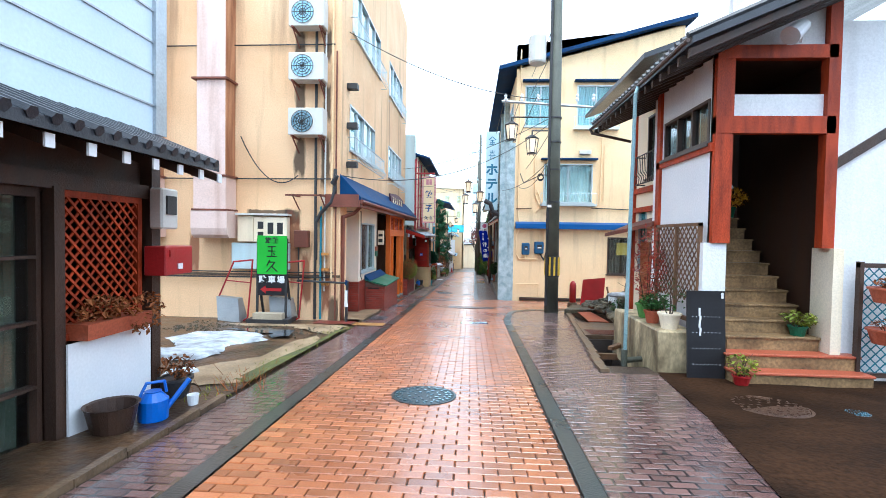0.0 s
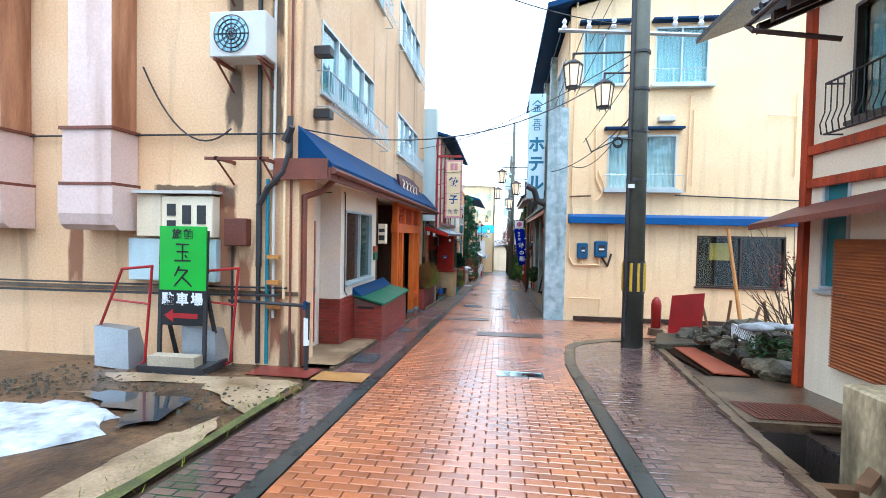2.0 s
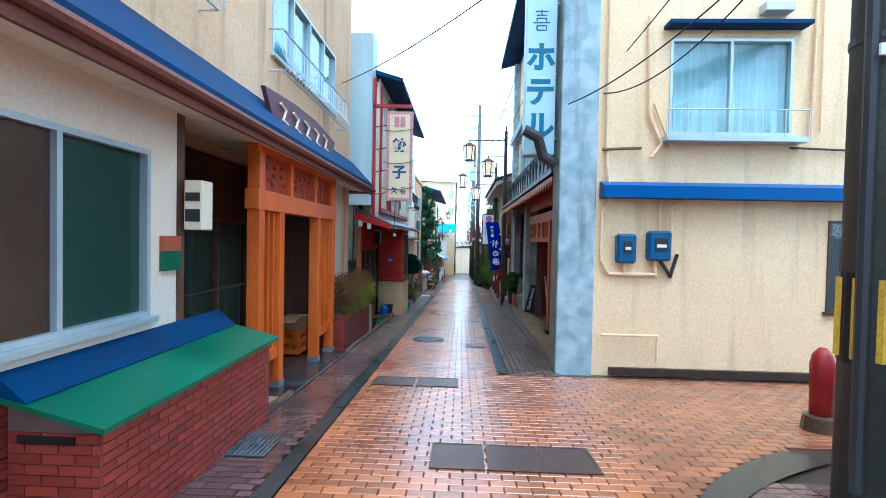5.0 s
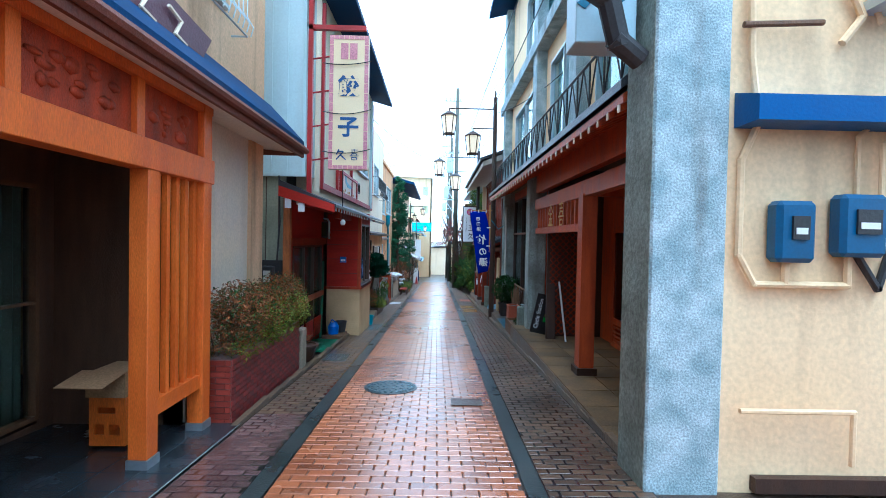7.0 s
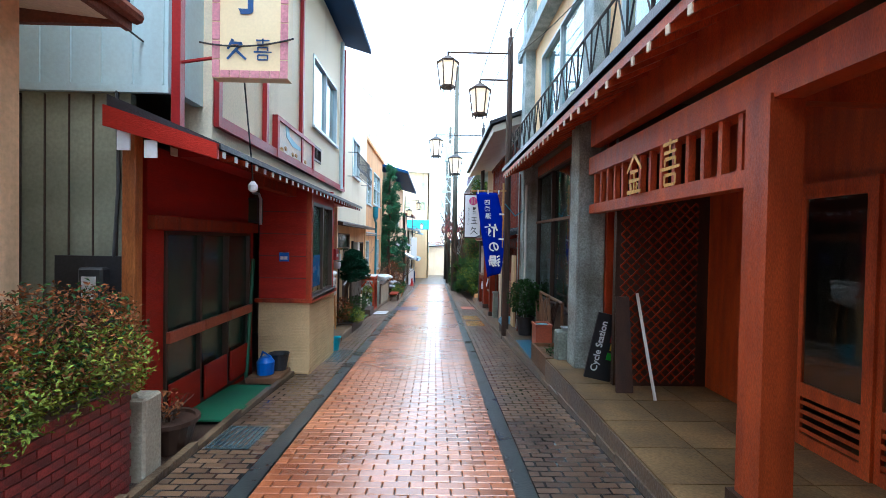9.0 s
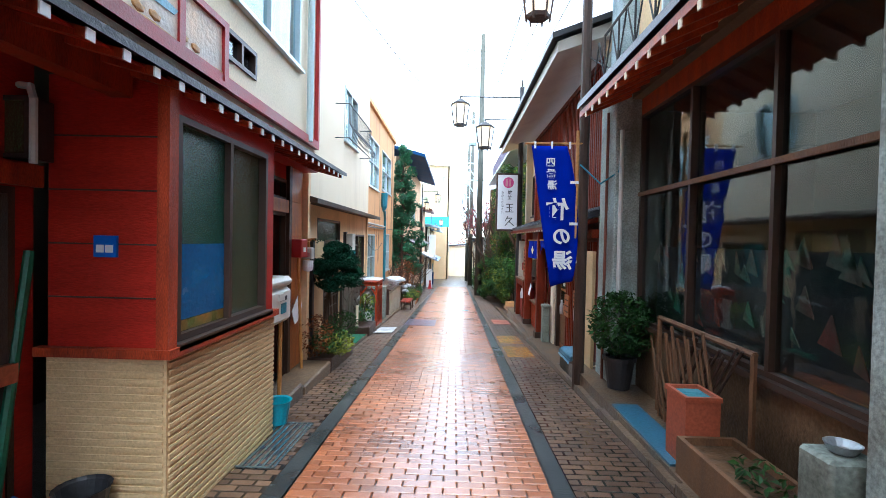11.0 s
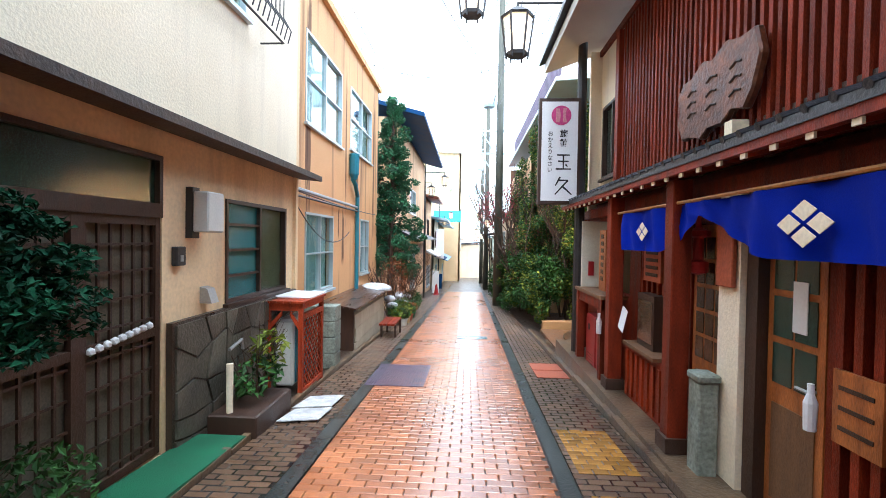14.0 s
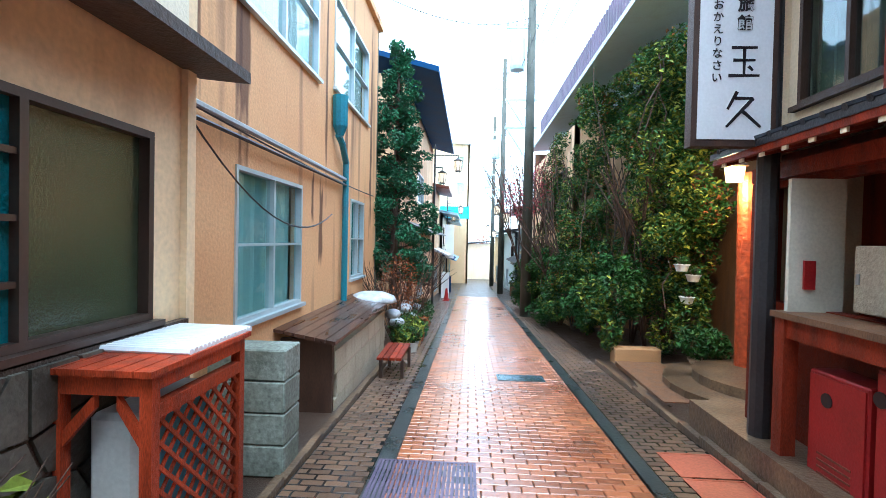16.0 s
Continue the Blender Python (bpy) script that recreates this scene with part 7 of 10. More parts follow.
# ---- inn frontage ----
def bricks_on(parent, ax, c, s, u0, u1, zlo, zhi, bw=0.21, bh=0.065, m=None):
    """Proud bricks on an upright face, as parts sharing one mesh; zlo may follow the street."""
    m = m or REDB
    me = mesh_of("brick", ab(B(), ax, 0, -s * 0.012, -bw / 2 + 0.005, bw / 2 - 0.005, -bh / 2 + 0.005, bh / 2 - 0.005), m)
    z, row = zhi - bh / 2, 0
    while z > zlo:
        u = u0 + (bw / 2 if row % 2 == 0 else 0)
        while u - bw / 2 < u1:
            a, b = max(u - bw / 2, u0), min(u + bw / 2, u1)
            if b - a > 0.04:
                mid, k = (a + b) / 2, (b - a) / bw
                ob = new("brick", me)
                ob.parent = parent
                if parent.type == "EMPTY":
                    ob.matrix_parent_inverse = Matrix.Translation(parent.location).inverted()
                ob.matrix_basis = Matrix.Translation((c, mid, z) if ax == "x" else (mid, c, z)) @ Matrix.Diagonal((1, k, 1, 1) if ax == "x" else (k, 1, 1, 1))
            u += bw
        z -= bh
        row += 1


bricks_on(inn, "x", -3.2, -1, 13.26, 15.75, -0.8, 0.165)
bricks_on(inn, "y", 13.235, 1, -3.6, -3.19, -0.75, 0.16)
t = thing("brick_locker", -2.85, 15.3, G(15.3), "red brick storage box with sloping green sheet lid", "storage box")
part("base_wall", prism(B(), [(-3.18, 14.06, -0.95), (-2.6, 14.06, -0.95), (-2.6, 14.06, -0.05), (-3.18, 14.06, 0.1)], (0, 2.45, 0)), MORT, t)
bricks_on(t, "x", -2.6, -1, 14.06, 16.5, G(15.3) - 0.08, -0.06)
bricks_on(t, "y", 14.06, 1, -3.17, -2.6, G(14) - 0.02, -0.06)
part("lid", prism(B(), [(-3.19, 13.98, 0.17), (-2.52, 13.98, 0.0), (-2.52, 13.98, -0.035), (-3.19, 13.98, 0.135)], (0, 2.6, 0)), GREENM, t, "green roofing sheet lid")
part("flashing", prism(B(), [(-3.195, 13.99, 0.30), (-3.0, 13.99, 0.135), (-3.0, 13.99, 0.125), (-3.195, 13.99, 0.17)], (0, 2.55, 0)), BLUEM, t)
part("opening", bx(B(), -3.1, -2.75, 14.035, 14.05, -0.13, -0.08), BLACKP, t)
gate = thing("timber_gate", -3.04, 18.8, G(18.8), "orange lacquered timber entrance frame with slatted screens", "gate")
for y, zt in ((17.05, 2.26), (17.72, 1.46), (19.42, 1.46), (20.35, 2.26)):
    part("post", bx(B(), -3.12, -2.96, y, y + 0.16, G(y) + 0.1, zt), BRIGHT, gate, bevel=0.006)
    part("post_foot", bx(B(), -3.13, -2.95, y - 0.01, y + 0.17, G(y) - 0.05, G(y) + 0.1), STEEL, gate, "metal shoe of the post")
part("lintel", bx(B(), -3.13, -2.95, 17.0, 20.55, 1.46, 1.71), BRIGHT, gate, bevel=0.006)
part("lintel", bx(B(), -3.11, -2.97, 17.0, 20.55, 2.18, 2.26), BRIGHT, gate)
for y in (18.15, 19.3):
    part("strut", bx(B(), -3.10, -2.98, y, y + 0.1, 1.71, 2.18), BRIGHT, gate)
for a, b in ((17.21, 18.15), (18.25, 19.3), (19.4, 20.35)):
    part("transom_panel", bx(B(), -3.06, -3.03, a, b, 1.71, 2.18), REDW, gate, "carved red-brown transom panel")
    bm = B()
    rng = random.Random(int(a * 10))
    for _ in range(16):
        yy, z = rng.uniform(a + 0.12, b - 0.12), rng.uniform(1.8, 2.1)
        bmesh.ops.create_icosphere(bm, subdivisions=1, radius=rng.uniform(0.035, 0.07), matrix=Matrix.Translation((-3.03, yy, z)) @ Matrix.Diagonal((0.4, rng.uniform(0.8, 2), rng.uniform(0.5, 1), 1)))
    part("carving", bm, REDW, gate, smooth=True)
for a, b in ((17.21, 17.72), (19.58, 20.35)):
    part("rail", bx(B(), -3.09, -2.99, a, b, G(a) + 0.42, G(a) + 0.56), BRIGHT, gate)
    k = int((b - a) / 0.13)
    for i in range(k):
        y = a + (b - a) * (i + 0.5) / k
        part("slat", bx(B(), -3.065, -3.015, y - 0.028, y + 0.028, G(a) + 0.56, 1.46), BRIGHT, gate)
z0 = G(19.3) + 0.02
crate = t = thing("bottle_crate", -3.35, 19.1, z0, "orange plastic bottle crate on the entry floor", "crate")
bm = wall(B(), "x", -3.17, -0.02, 18.95, 19.35, z0, z0 + 0.45, [(19.0, 19.13, z0 + 0.1, z0 + 0.2), (19.17, 19.3, z0 + 0.1, z0 + 0.2), (19.0, 19.13, z0 + 0.26, z0 + 0.36), (19.17, 19.3, z0 + 0.26, z0 + 0.36)])
wall(bm, "y", 18.95, 0.02, -3.5, -3.19, z0, z0 + 0.45, [(-3.45, -3.36, z0 + 0.1, z0 + 0.2), (-3.32, -3.22, z0 + 0.1, z0 + 0.2), (-3.42, -3.26, z0 + 0.3, z0 + 0.36)])
wall(bm, "x", -3.5, 0.02, 18.97, 19.35, z0, z0 + 0.45)
wall(bm, "y", 19.33, 0.02, -3.48, -3.19, z0, z0 + 0.45)
bx(bm, -3.49, -3.18, 18.96, 19.34, z0, z0 + 0.02)
part("body", bm, BRIGHT, t)
carton = t = thing("cardboard_box", -3.35, 19.1, z0 + 0.45, "open cardboard box on the bottle crate", "box")
part("body", bx(B(), -3.52, -3.16, 18.93, 19.37, z0 + 0.455, z0 + 0.68), CARD, t)
part("flap", prism(B(), [(-3.55, 18.6, z0 + 0.64), (-3.14, 18.6, z0 + 0.64), (-3.14, 18.93, z0 + 0.70), (-3.55, 18.93, z0 + 0.70)], (0, 0, 0.008)), CARD, t)
part("flap", prism(B(), [(-3.16, 18.95, z0 + 0.68), (-3.16, 19.35, z0 + 0.68), (-2.98, 19.35, z0 + 0.73), (-2.98, 18.95, z0 + 0.73)], (0, 0, 0.008)), CARD, t)
for ob in (crate, carton):
    ob.location = (ob.location.x - 0.25, ob.location.y + 0.9, ob.location.z)
t = thing("lamp_sign", -3.1, 15.9, 1.2, "cream lamp box sign with dark marks by the entrance", "sign")
part("box", bx(B(), -3.16, -2.98, 15.8, 16.0, 1.18, 1.66), CREAM, t, bevel=0.01)
for k in range(2):
    part("writing_bar", bx(B(), -3.14, -3.0, 15.79, 15.799, 1.26 + k * 0.2, 1.38 + k * 0.16), BLACKP, t)
t = thing("notice_box", -3.18, 15.6, 0.85, "small red and green notice box", "notice")
part("panel", bx(B(), -3.2, -3.15, 15.5, 15.75, 0.98, 1.12), TERRA, t)
part("panel", bx(B(), -3.2, -3.15, 15.5, 15.75, 0.8, 0.975), GREENM, t)
t = thing("shop_board", -3.1, 19, 2.95, "long carved timber name board above the canopy", "sign")
bm = prism(B(), [(-3.0, 17.6, 2.62), (-3.0, 20.3, 2.62), (-3.02, 20.6, 3.0), (-3.02, 19.4, 3.12), (-3.02, 18.4, 3.12), (-3.02, 17.3, 3.05)], (-0.06, 0, 0))
part("board", bm, mat("purple_brown_board", (0.13, 0.05, 0.07), (0.09, 0.035, 0.05), 0.5), t)
bm = B()
for i in range(5):
    y = 17.75 + i * 0.5
    tube(bm, [(-2.99, y, 2.95), (-2.99, y + 0.2, 2.9), (-2.99, y + 0.1, 2.75), (-2.99, y + 0.28, 2.72)], 0.018, 5)
part("writing_bars", bm, CREAM, t)

# hedge bed
t = thing("brick_planter", -3.0, 22, G(22), "red brick planting bed beside the footway", "planter")
part("base_wall", bx(B(), -3.29, -2.80, 20.66, 23.2, -1.5, -0.44), MORT, t)
bricks_on(t, "x", -2.80, -1, 20.66, 23.2, G(22) - 0.1, -0.44, 0.21, 0.065, mat("mottled_red_brick", (0.26, 0.035, 0.03), (0.10, 0.02, 0.02), 0.45, 5, 60, 0.3, rnd=0.3, grain=0.4))
bricks_on(t, "y", 20.66, 1, -3.28, -2.80, G(20.7), -0.44)
t = thing("hedge", -3.0, 22, -0.44, "clipped azalea hedge with russet and yellow leaves", "hedge")
rng = random.Random(3)
bm = B()
for i in range(10):
    stems(bm, -3.05, 20.85 + i * 0.25, -0.5, 4, 0.7, 0.25, 0.01, rng, 3)
part("stem", bm, BARK, t)
blobs = [(-2.96 + 0.06 * math.sin(i * 2.1), 20.8 + i * 0.3, -0.08 + 0.06 * math.sin(i * 1.3), 0.34, 0.3, 0.44) for i in range(9)]
foliage(t, LEAFR, blobs, 9500, 0.02, 6)
foliage(t, LEAFY, [(b[0] + 0.1, b[1], b[2] - 0.12, 0.3, 0.3, 0.3) for b in blobs[3:]], 4200, 0.02, 7)
foliage(t, LEAFY, [(-2.82, 20.9 + i * 0.33, -0.42, 0.14, 0.2, 0.14) for i in range(8)], 1300, 0.02, 8)
foliage(t, LEAF, blobs, 4500, 0.02, 9)
z0 = G(23.6)
solo("stone_post", bx(B(), -2.98, -2.78, 23.35, 23.6, z0 - 0.1, -0.62), BLOCK, "mossy concrete post at the planter's end", "post", bevel=0.02)
potted("potted_plant", -2.95, 24.0, G(24), 0.25, 0.3, BROWN, LEAFR, "dark wooden tub with thin dry plant", 0.25, 0.16, 70, 0.03, 41)
t = thing("electric_meter", -3.55, 23.9, 0.1, "dark meter on a black backing panel", "meter")
part("panel", bx(B(), -3.95, -3.32, 23.92, 23.965, -0.35, 0.5), DARK, t)
part("body", bx(B(), -3.66, -3.44, 23.8, 23.92, -0.05, 0.4), DARK, t, bevel=0.02)
part("glass", bx(B(), -3.61, -3.49, 23.785, 23.8, 0.12, 0.32), GREYP, t)
part("conduit", tube(B(), [(-3.4, 23.93, 2.0), (-3.38, 23.93, 1.2), (-3.42, 23.93, 0.5)], 0.016, 6), DARK, t)

# noodle bar sign and front
t = thing("hanging_sign", -2.2, 23.95, 2.15, "tall cream noodle sign with pink brick border", "sign")
SX, SW, SZ, SH = -2.53, 0.69, 2.14, 2.36
part("board", bx(B(), SX, SX + SW, 23.9, 24.02, SZ, SZ + SH), mat("warm_cream_sign_face", (0.86, 0.72, 0.46), (0.80, 0.64, 0.38), 0.45, 1.5, 40, 0.03, grain=0.05), t)
bm = B()
for i in range(14):
    for x in (SX, SX + SW - 0.075):
        bx(bm, x + 0.004, x + 0.071, 23.892, 23.899, SZ + 0.006 + i * SH / 14, SZ + (i + 1) * SH / 14 - 0.006)
for i in range(6):
    for z in (SZ, SZ + SH - 0.075):
        bx(bm, SX + 0.08 + i * 0.09, SX + 0.163 + i * 0.09, 23.892, 23.899, z + 0.005, z + 0.07)
bx(bm, SX + 0.2, SX + 0.33, 23.892, 23.899, SZ + SH - 0.42, SZ + SH - 0.14)
bx(bm, SX + 0.36, SX + 0.49, 23.892, 23.899, SZ + SH - 0.42, SZ + SH - 0.14)
pieces("border_brick", bm, PINKB, t)
letters(t, "餃", 0.38, INKB, upright(SX + SW / 2, 23.894, 3.58), bold=0.01)
letters(t, "子", 0.38, INKB, upright(SX + SW / 2, 23.894, 2.87), bold=0.01)
strokes(t, INKB, upright(SX + 0.22, 23.896, 2.4), 0.2, MARK_B, 0.13)
strokes(t, INKB, upright(SX + 0.46, 23.896, 2.4), 0.2, MARK_D, 0.07)
bm = bx(B(), -2.92, -2.84, 23.95, 24.03, 1.6, 5.4)
for z in (2.3, 2.9, 3.5, 4.1):
    tube(bm, [(-2.86, 23.98, z), (-2.52, 23.97, z + 0.05)], 0.016, 5)
bx(bm, -2.92, -1.9, 23.95, 24.03, 4.62, 4.7)
part("bracket_frame", bm, REDP, t, "red steel bracket frame")
for z0, dr in ((2.45, 0.05), (3.15, 0.06), (4.0, 0.04)):
    part("cord", tube(B(), sag((SX - 0.1, 23.88, z0), (SX + SW + 0.05, 23.88, z0 + 0.05), dr, 8), 0.008, 5), DARK, t)
t = thing("wall_mural", -2.8, 27.4, 1.9, "framed painted relief panel in cream and blue", "mural")
part("panel", bx(B(), -2.85, -2.80, 26.5, 28.4, 1.9, 2.42), mat("painted_relief", (0.86, 0.62, 0.44), (0.62, 0.56, 0.50), 0.5, 2.2, 25, 0.5, grain=0.15), t)
bm = prism(B(), [(-2.8, 26.85, 2.41), (-2.8, 27.0, 2.41), (-2.8, 27.05, 2.3), (-2.8, 27.35, 2.25), (-2.8, 27.7, 2.22), (-2.8, 27.65, 2.17), (-2.8, 27.2, 2.16), (-2.8, 26.9, 2.25)], (0.006, 0, 0))
part("painted_river", bm, mat("pale_blue_glaze", (0.22, 0.48, 0.62), (0.16, 0.38, 0.52), 0.4), t)
bm = prism(B(), [(-2.8, 26.5, 1.91), (-2.8, 28.4, 1.91), (-2.8, 28.4, 2.0), (-2.8, 28.0, 1.97), (-2.8, 27.4, 2.0), (-2.8, 26.9, 1.98), (-2.8, 26.5, 2.03)], (0.012, 0, 0))
part("painted_foreground", bm, BAMBOO, t, "ochre painted foreground")
bm = B()
for a, b, c, d in ((26.42, 28.48, 1.86, 1.91), (26.42, 28.48, 2.41, 2.47), (26.42, 26.5, 1.91, 2.41), (28.4, 28.48, 1.91, 2.41)):
    bx(bm, -2.86, -2.77, a, b, c, d)
part("frame", bm, REDP, t)
bm = B()
for i in range(9):
    bmesh.ops.create_icosphere(bm, subdivisions=1, radius=0.05, matrix=Matrix.Translation((-2.8, 26.7 + i * 0.18, 2.02 + 0.06 * math.sin(i * 2.2))) @ Matrix.Diagonal((0.3, 1.6, 0.8, 1)))
pieces("relief", bm, BAMBOO, t)
bm = B()
for i in range(26):
    z = -1.55 + i * 0.05
    bx(bm, -3.24, -2.47, 27.028, 27.041, z, z + 0.027)
    bx(bm, -2.452, -2.438, 27.06, 28.84, z + 0.004, z + 0.031)
part("ribs", bm, STUCCO, bar, "horizontal stucco ribs")
bm = B()
for z in (0.05, 0.4, 0.75, 1.1):
    bx(bm, -3.25, -2.47, 27.044, 27.05, z, z + 0.01)
part("board_joints", bm, BROWN, bar)
bm = B()
bx(bm, -2.50, -2.42, 27.0, 27.1, -0.3, 1.45)
bx(bm, -3.3, -2.40, 26.99, 27.05, -0.33, -0.27)
bx(bm, -2.48, -2.40, 27.05, 28.86, -0.33, -0.27)
part("corner_trim", bm, REDW, bar)
t = thing("wall_plate", -2.85, 27.03, 0.38, "small blue enamel plate on the red wall", "plate")
part("panel", bx(B(), -2.93, -2.78, 27.025, 27.045, 0.32, 0.46), BLUEP, t)
part("writing_bars", bx(bx(B(), -2.91, -2.86, 27.02, 27.026, 0.35, 0.4), -2.85, -2.8, 27.02, 27.026, 0.35, 0.4), WHITEP, t)
t = thing("gas_meter", -3.33, 26.92, 0.95, "dark framed glass meter box with a teal pipe", "meter")
part("body", wall(B(), "y", 26.84, 0.18, -3.47, -3.19, 0.92, 1.3, [(-3.44, -3.22, 0.95, 1.27)]), DARK, t)
part("glass", bx(B(), -3.44, -3.22, 26.85, 26.856, 0.95, 1.27), FROSTO, t)
part("back", bx(B(), -3.44, -3.22, 26.98, 27.0, 0.95, 1.27), GREYP, t)
part("pipe", tube(B(), [(-3.3, 26.9, 1.38), (-3.2, 26.86, 1.36), (-3.16, 26.84, 1.28), (-3.16, 26.84, 0.9)], 0.022, 7), PALE, t)
z0 = G(26.9)
solo("low_pallet", prism(B(), [(-3.2, 26.4, z0 + 0.02), (-2.72, 26.4, z0 + 0.02), (-2.72, 27.0, z0 + 0.02), (-3.2, 27.0, z0 + 0.02)], (0, 0, 0.09)), WOOD, "small wooden duckboard by the noodle bar", "duckboard", bevel=0.01)
t = thing("watering_can", -2.95, 26.6, z0 + 0.11, "blue plastic watering can on the duckboard", "watering can")
part("body", lathe(B(), -2.98, 26.62, [(0.12, z0 + 0.115), (0.13, z0 + 0.3), (0.08, z0 + 0.37), (0.05, z0 + 0.38)]), BLUEP, t)
part("handle", tube(B(), [(-3.05, 26.6, z0 + 0.36), (-3.0, 26.55, z0 + 0.46), (-2.9, 26.6, z0 + 0.38)], 0.014, 6), BLUEP, t)
t = thing("bucket", -2.85, 26.85, z0 + 0.11, "black rubber bucket on the duckboard", "bucket")
part("body", lathe(B(), -2.86, 26.86, [(0.11, z0 + 0.115), (0.15, z0 + 0.36), (0.16, z0 + 0.37), (0.14, z0 + 0.35), (0.1, z0 + 0.16)]), DARK, t)
solo("broom", cyl(B(), (-3.3, 26.7, z0), (-3.33, 27.0, 0.35), 0.03, None, 8), GREENM, "green pole leaning beside the door", "pole")
solo("turf_mat", prism(B(), [(-3.3, 24.7, G(24.7) + 0.02), (-2.7, 24.7, G(24.7) + 0.02), (-2.7, 26.2, G(26.2) + 0.02), (-3.3, 26.2, G(26.2) + 0.02)], (0, 0, 0.02)), MATG, "green turf doormat before the noodle bar", "doormat")
for x in (-3.2, -2.97):
    solo("notice_tag", bx(B(), x, x + 0.11, 23.63, 23.645, 1.36 if x > -3 else 1.42, 1.51 if x > -3 else 1.6), WHITEP, "small white tag under the eave", "tag")
t = thing("hanging_lamp", -2.36, 24.45, 1.2, "small white lamp hung on a cord at the eave", "lamp")
part("cord", tube(B(), [(-2.36, 24.45, 1.26), (-2.36, 24.4, 1.5), (-2.3, 24.05, 2.2)], 0.008, 5), DARK, t)
part("shade", lathe(B(), -2.36, 24.45, [(0.02, 1.16), (0.045, 1.18), (0.05, 1.23), (0.02, 1.27)], 12), WHITEP, t)

# cooler, mailbox, steps
t = thing("cool_box", -2.3, 28.9, -0.5, "white cool box with rounded edges on a stand", "cool box")
part("body", bx(B(), -2.9, -2.58, 28.92, 29.76, -0.54, -0.12), GREYP, t, bevel=0.05)
part("lid", bx(B(), -2.91, -2.57, 28.9, 29.78, -0.115, 0.0), GREYP, t, bevel=0.045)
part("latch", bx(B(), -2.58, -2.555, 29.3, 29.46, -0.26, -0.18), GREYP, t)
part("handle", tube(B(), [(-2.75, 29.25, 0.0), (-2.75, 29.28, 0.03), (-2.75, 29.5, 0.03), (-2.75, 29.53, 0.0)], 0.02, 6), DARK, t)
part("sticker", bx(B(), -2.582, -2.572, 29.4, 29.56, -0.42, -0.3), TEALPIPE, t)
part("label_bar", bx(B(), -2.582, -2.573, 29.36, 29.58, -0.27, -0.22), DARK, t)
bm = B()
for x in (-2.82, -2.64):
    for y in (29.0, 29.55):
        tube(bm, [(x, y, -0.54), (x - 0.02, y + 0.05, G(29) + 0.01)], 0.025, 6)
pieces("stand_leg", bm, BAMBOO, t)
t = thing("mailbox", -2.95, 31.1, 0.2, "red metal mailbox on the timber post", "mailbox")
part("body", bx(B(), -3.02, -2.86, 30.94, 31.24, 0.17, 0.44), REDP, t, bevel=0.012)
part("plate", bx(B(), -2.86, -2.852, 31.03, 31.14, 0.25, 0.32), WHITEP, t)
t = thing("electric_meter", -3.0, 31.55, 0.1, "electricity meter with glass cover on the end wall", "meter")
part("casing", bx(B(), -3.02, -2.86, 31.48, 31.615, 0.12, 0.31), GREYP, t, bevel=0.015)
part("cover", lathe(B(), -2.94, 31.53, [(0.01, -0.08), (0.07, -0.06), (0.085, 0.0), (0.085, 0.1)], 14), WHITEP, t, "clear domed cover")
part("label", bx(B(), -3.0, -2.9, 31.474, 31.479, 0.16, 0.23), PINKB, t)
part("cable_gland", tube(B(), [(-2.94, 31.56, 0.31), (-2.94, 31.54, 0.38), (-3.03, 31.56, 0.42), (-2.84, 31.56, 0.44)], 0.025, 7), BAMBOO, t)
solo("rag", prism(B(), [(-2.96, 30.85, -0.62), (-2.99, 31.25, -0.4), (-2.97, 31.32, -0.6), (-2.96, 31.1, -0.8), (-2.95, 30.95, -0.82)], (0.012, 0.0, 0)), WHITEP, "white cloth hanging on a stick", "cloth")
solo("broom", cyl(B(), (-2.88, 31.1, G(31.1) + 0.16), (-2.99, 31.2, 0.15), 0.022, None, 7), BAMBOO, "broom handle leaning on the post", "broom")
z0 = G(29.1)
solo("bucket", lathe(B(), -2.5, 29.1, [(0.11, z0 + 0.02), (0.15, z0 + 0.26), (0.165, z0 + 0.27), (0.14, z0 + 0.26), (0.1, z0 + 0.06)]), mat("turquoise_plastic", (0.02, 0.28, 0.36), (0.02, 0.24, 0.3), 0.4), "turquoise plastic bucket by the wall", "bucket")
for y0, y1 in ((29.0, 30.2), (30.25, 31.6)):
    solo("stepping_stone", prism(B(), [(-3.04, y0, G(y0) - 0.1), (-2.56, y0, G(y0) - 0.1), (-2.56, y1, G(y0) - 0.1), (-3.04, y1, G(y0) - 0.1)], (0, 0, 0.22)), CONC, "mossy stone step before the door", "step", bevel=0.025)
part("wall", bx(B(), -3.365, -2.98, 31.62, 31.745, -2.1, 5.4), BEIGE2, cream, "beige end wall")
part("post", bx(B(), -3.1, -2.98, 31.92, 32.02, -2, 0.42), BLACKP, cream, "dark screen post")
bm = wall(B(), "x", -3.1, -0.12, 31.9, 33.0, -2.0, 0.42)
part("wall", bm, STUCCO, cream, "tan scored clay screen wall")

# plants before the cream house
t = thing("pine_shrub", -2.9, 32.3, G(32.3), "trained pine with flat dark needle pads", "tree")
zt = G(32.3)
part("trunk", tube(B(), [(-2.85, 32.4, zt), (-2.9, 32.5, zt + 0.9), (-2.8, 32.4, zt + 1.4), (-2.85, 32.6, zt + 1.9)], 0.04, 7), BARK, t)
bm = B()
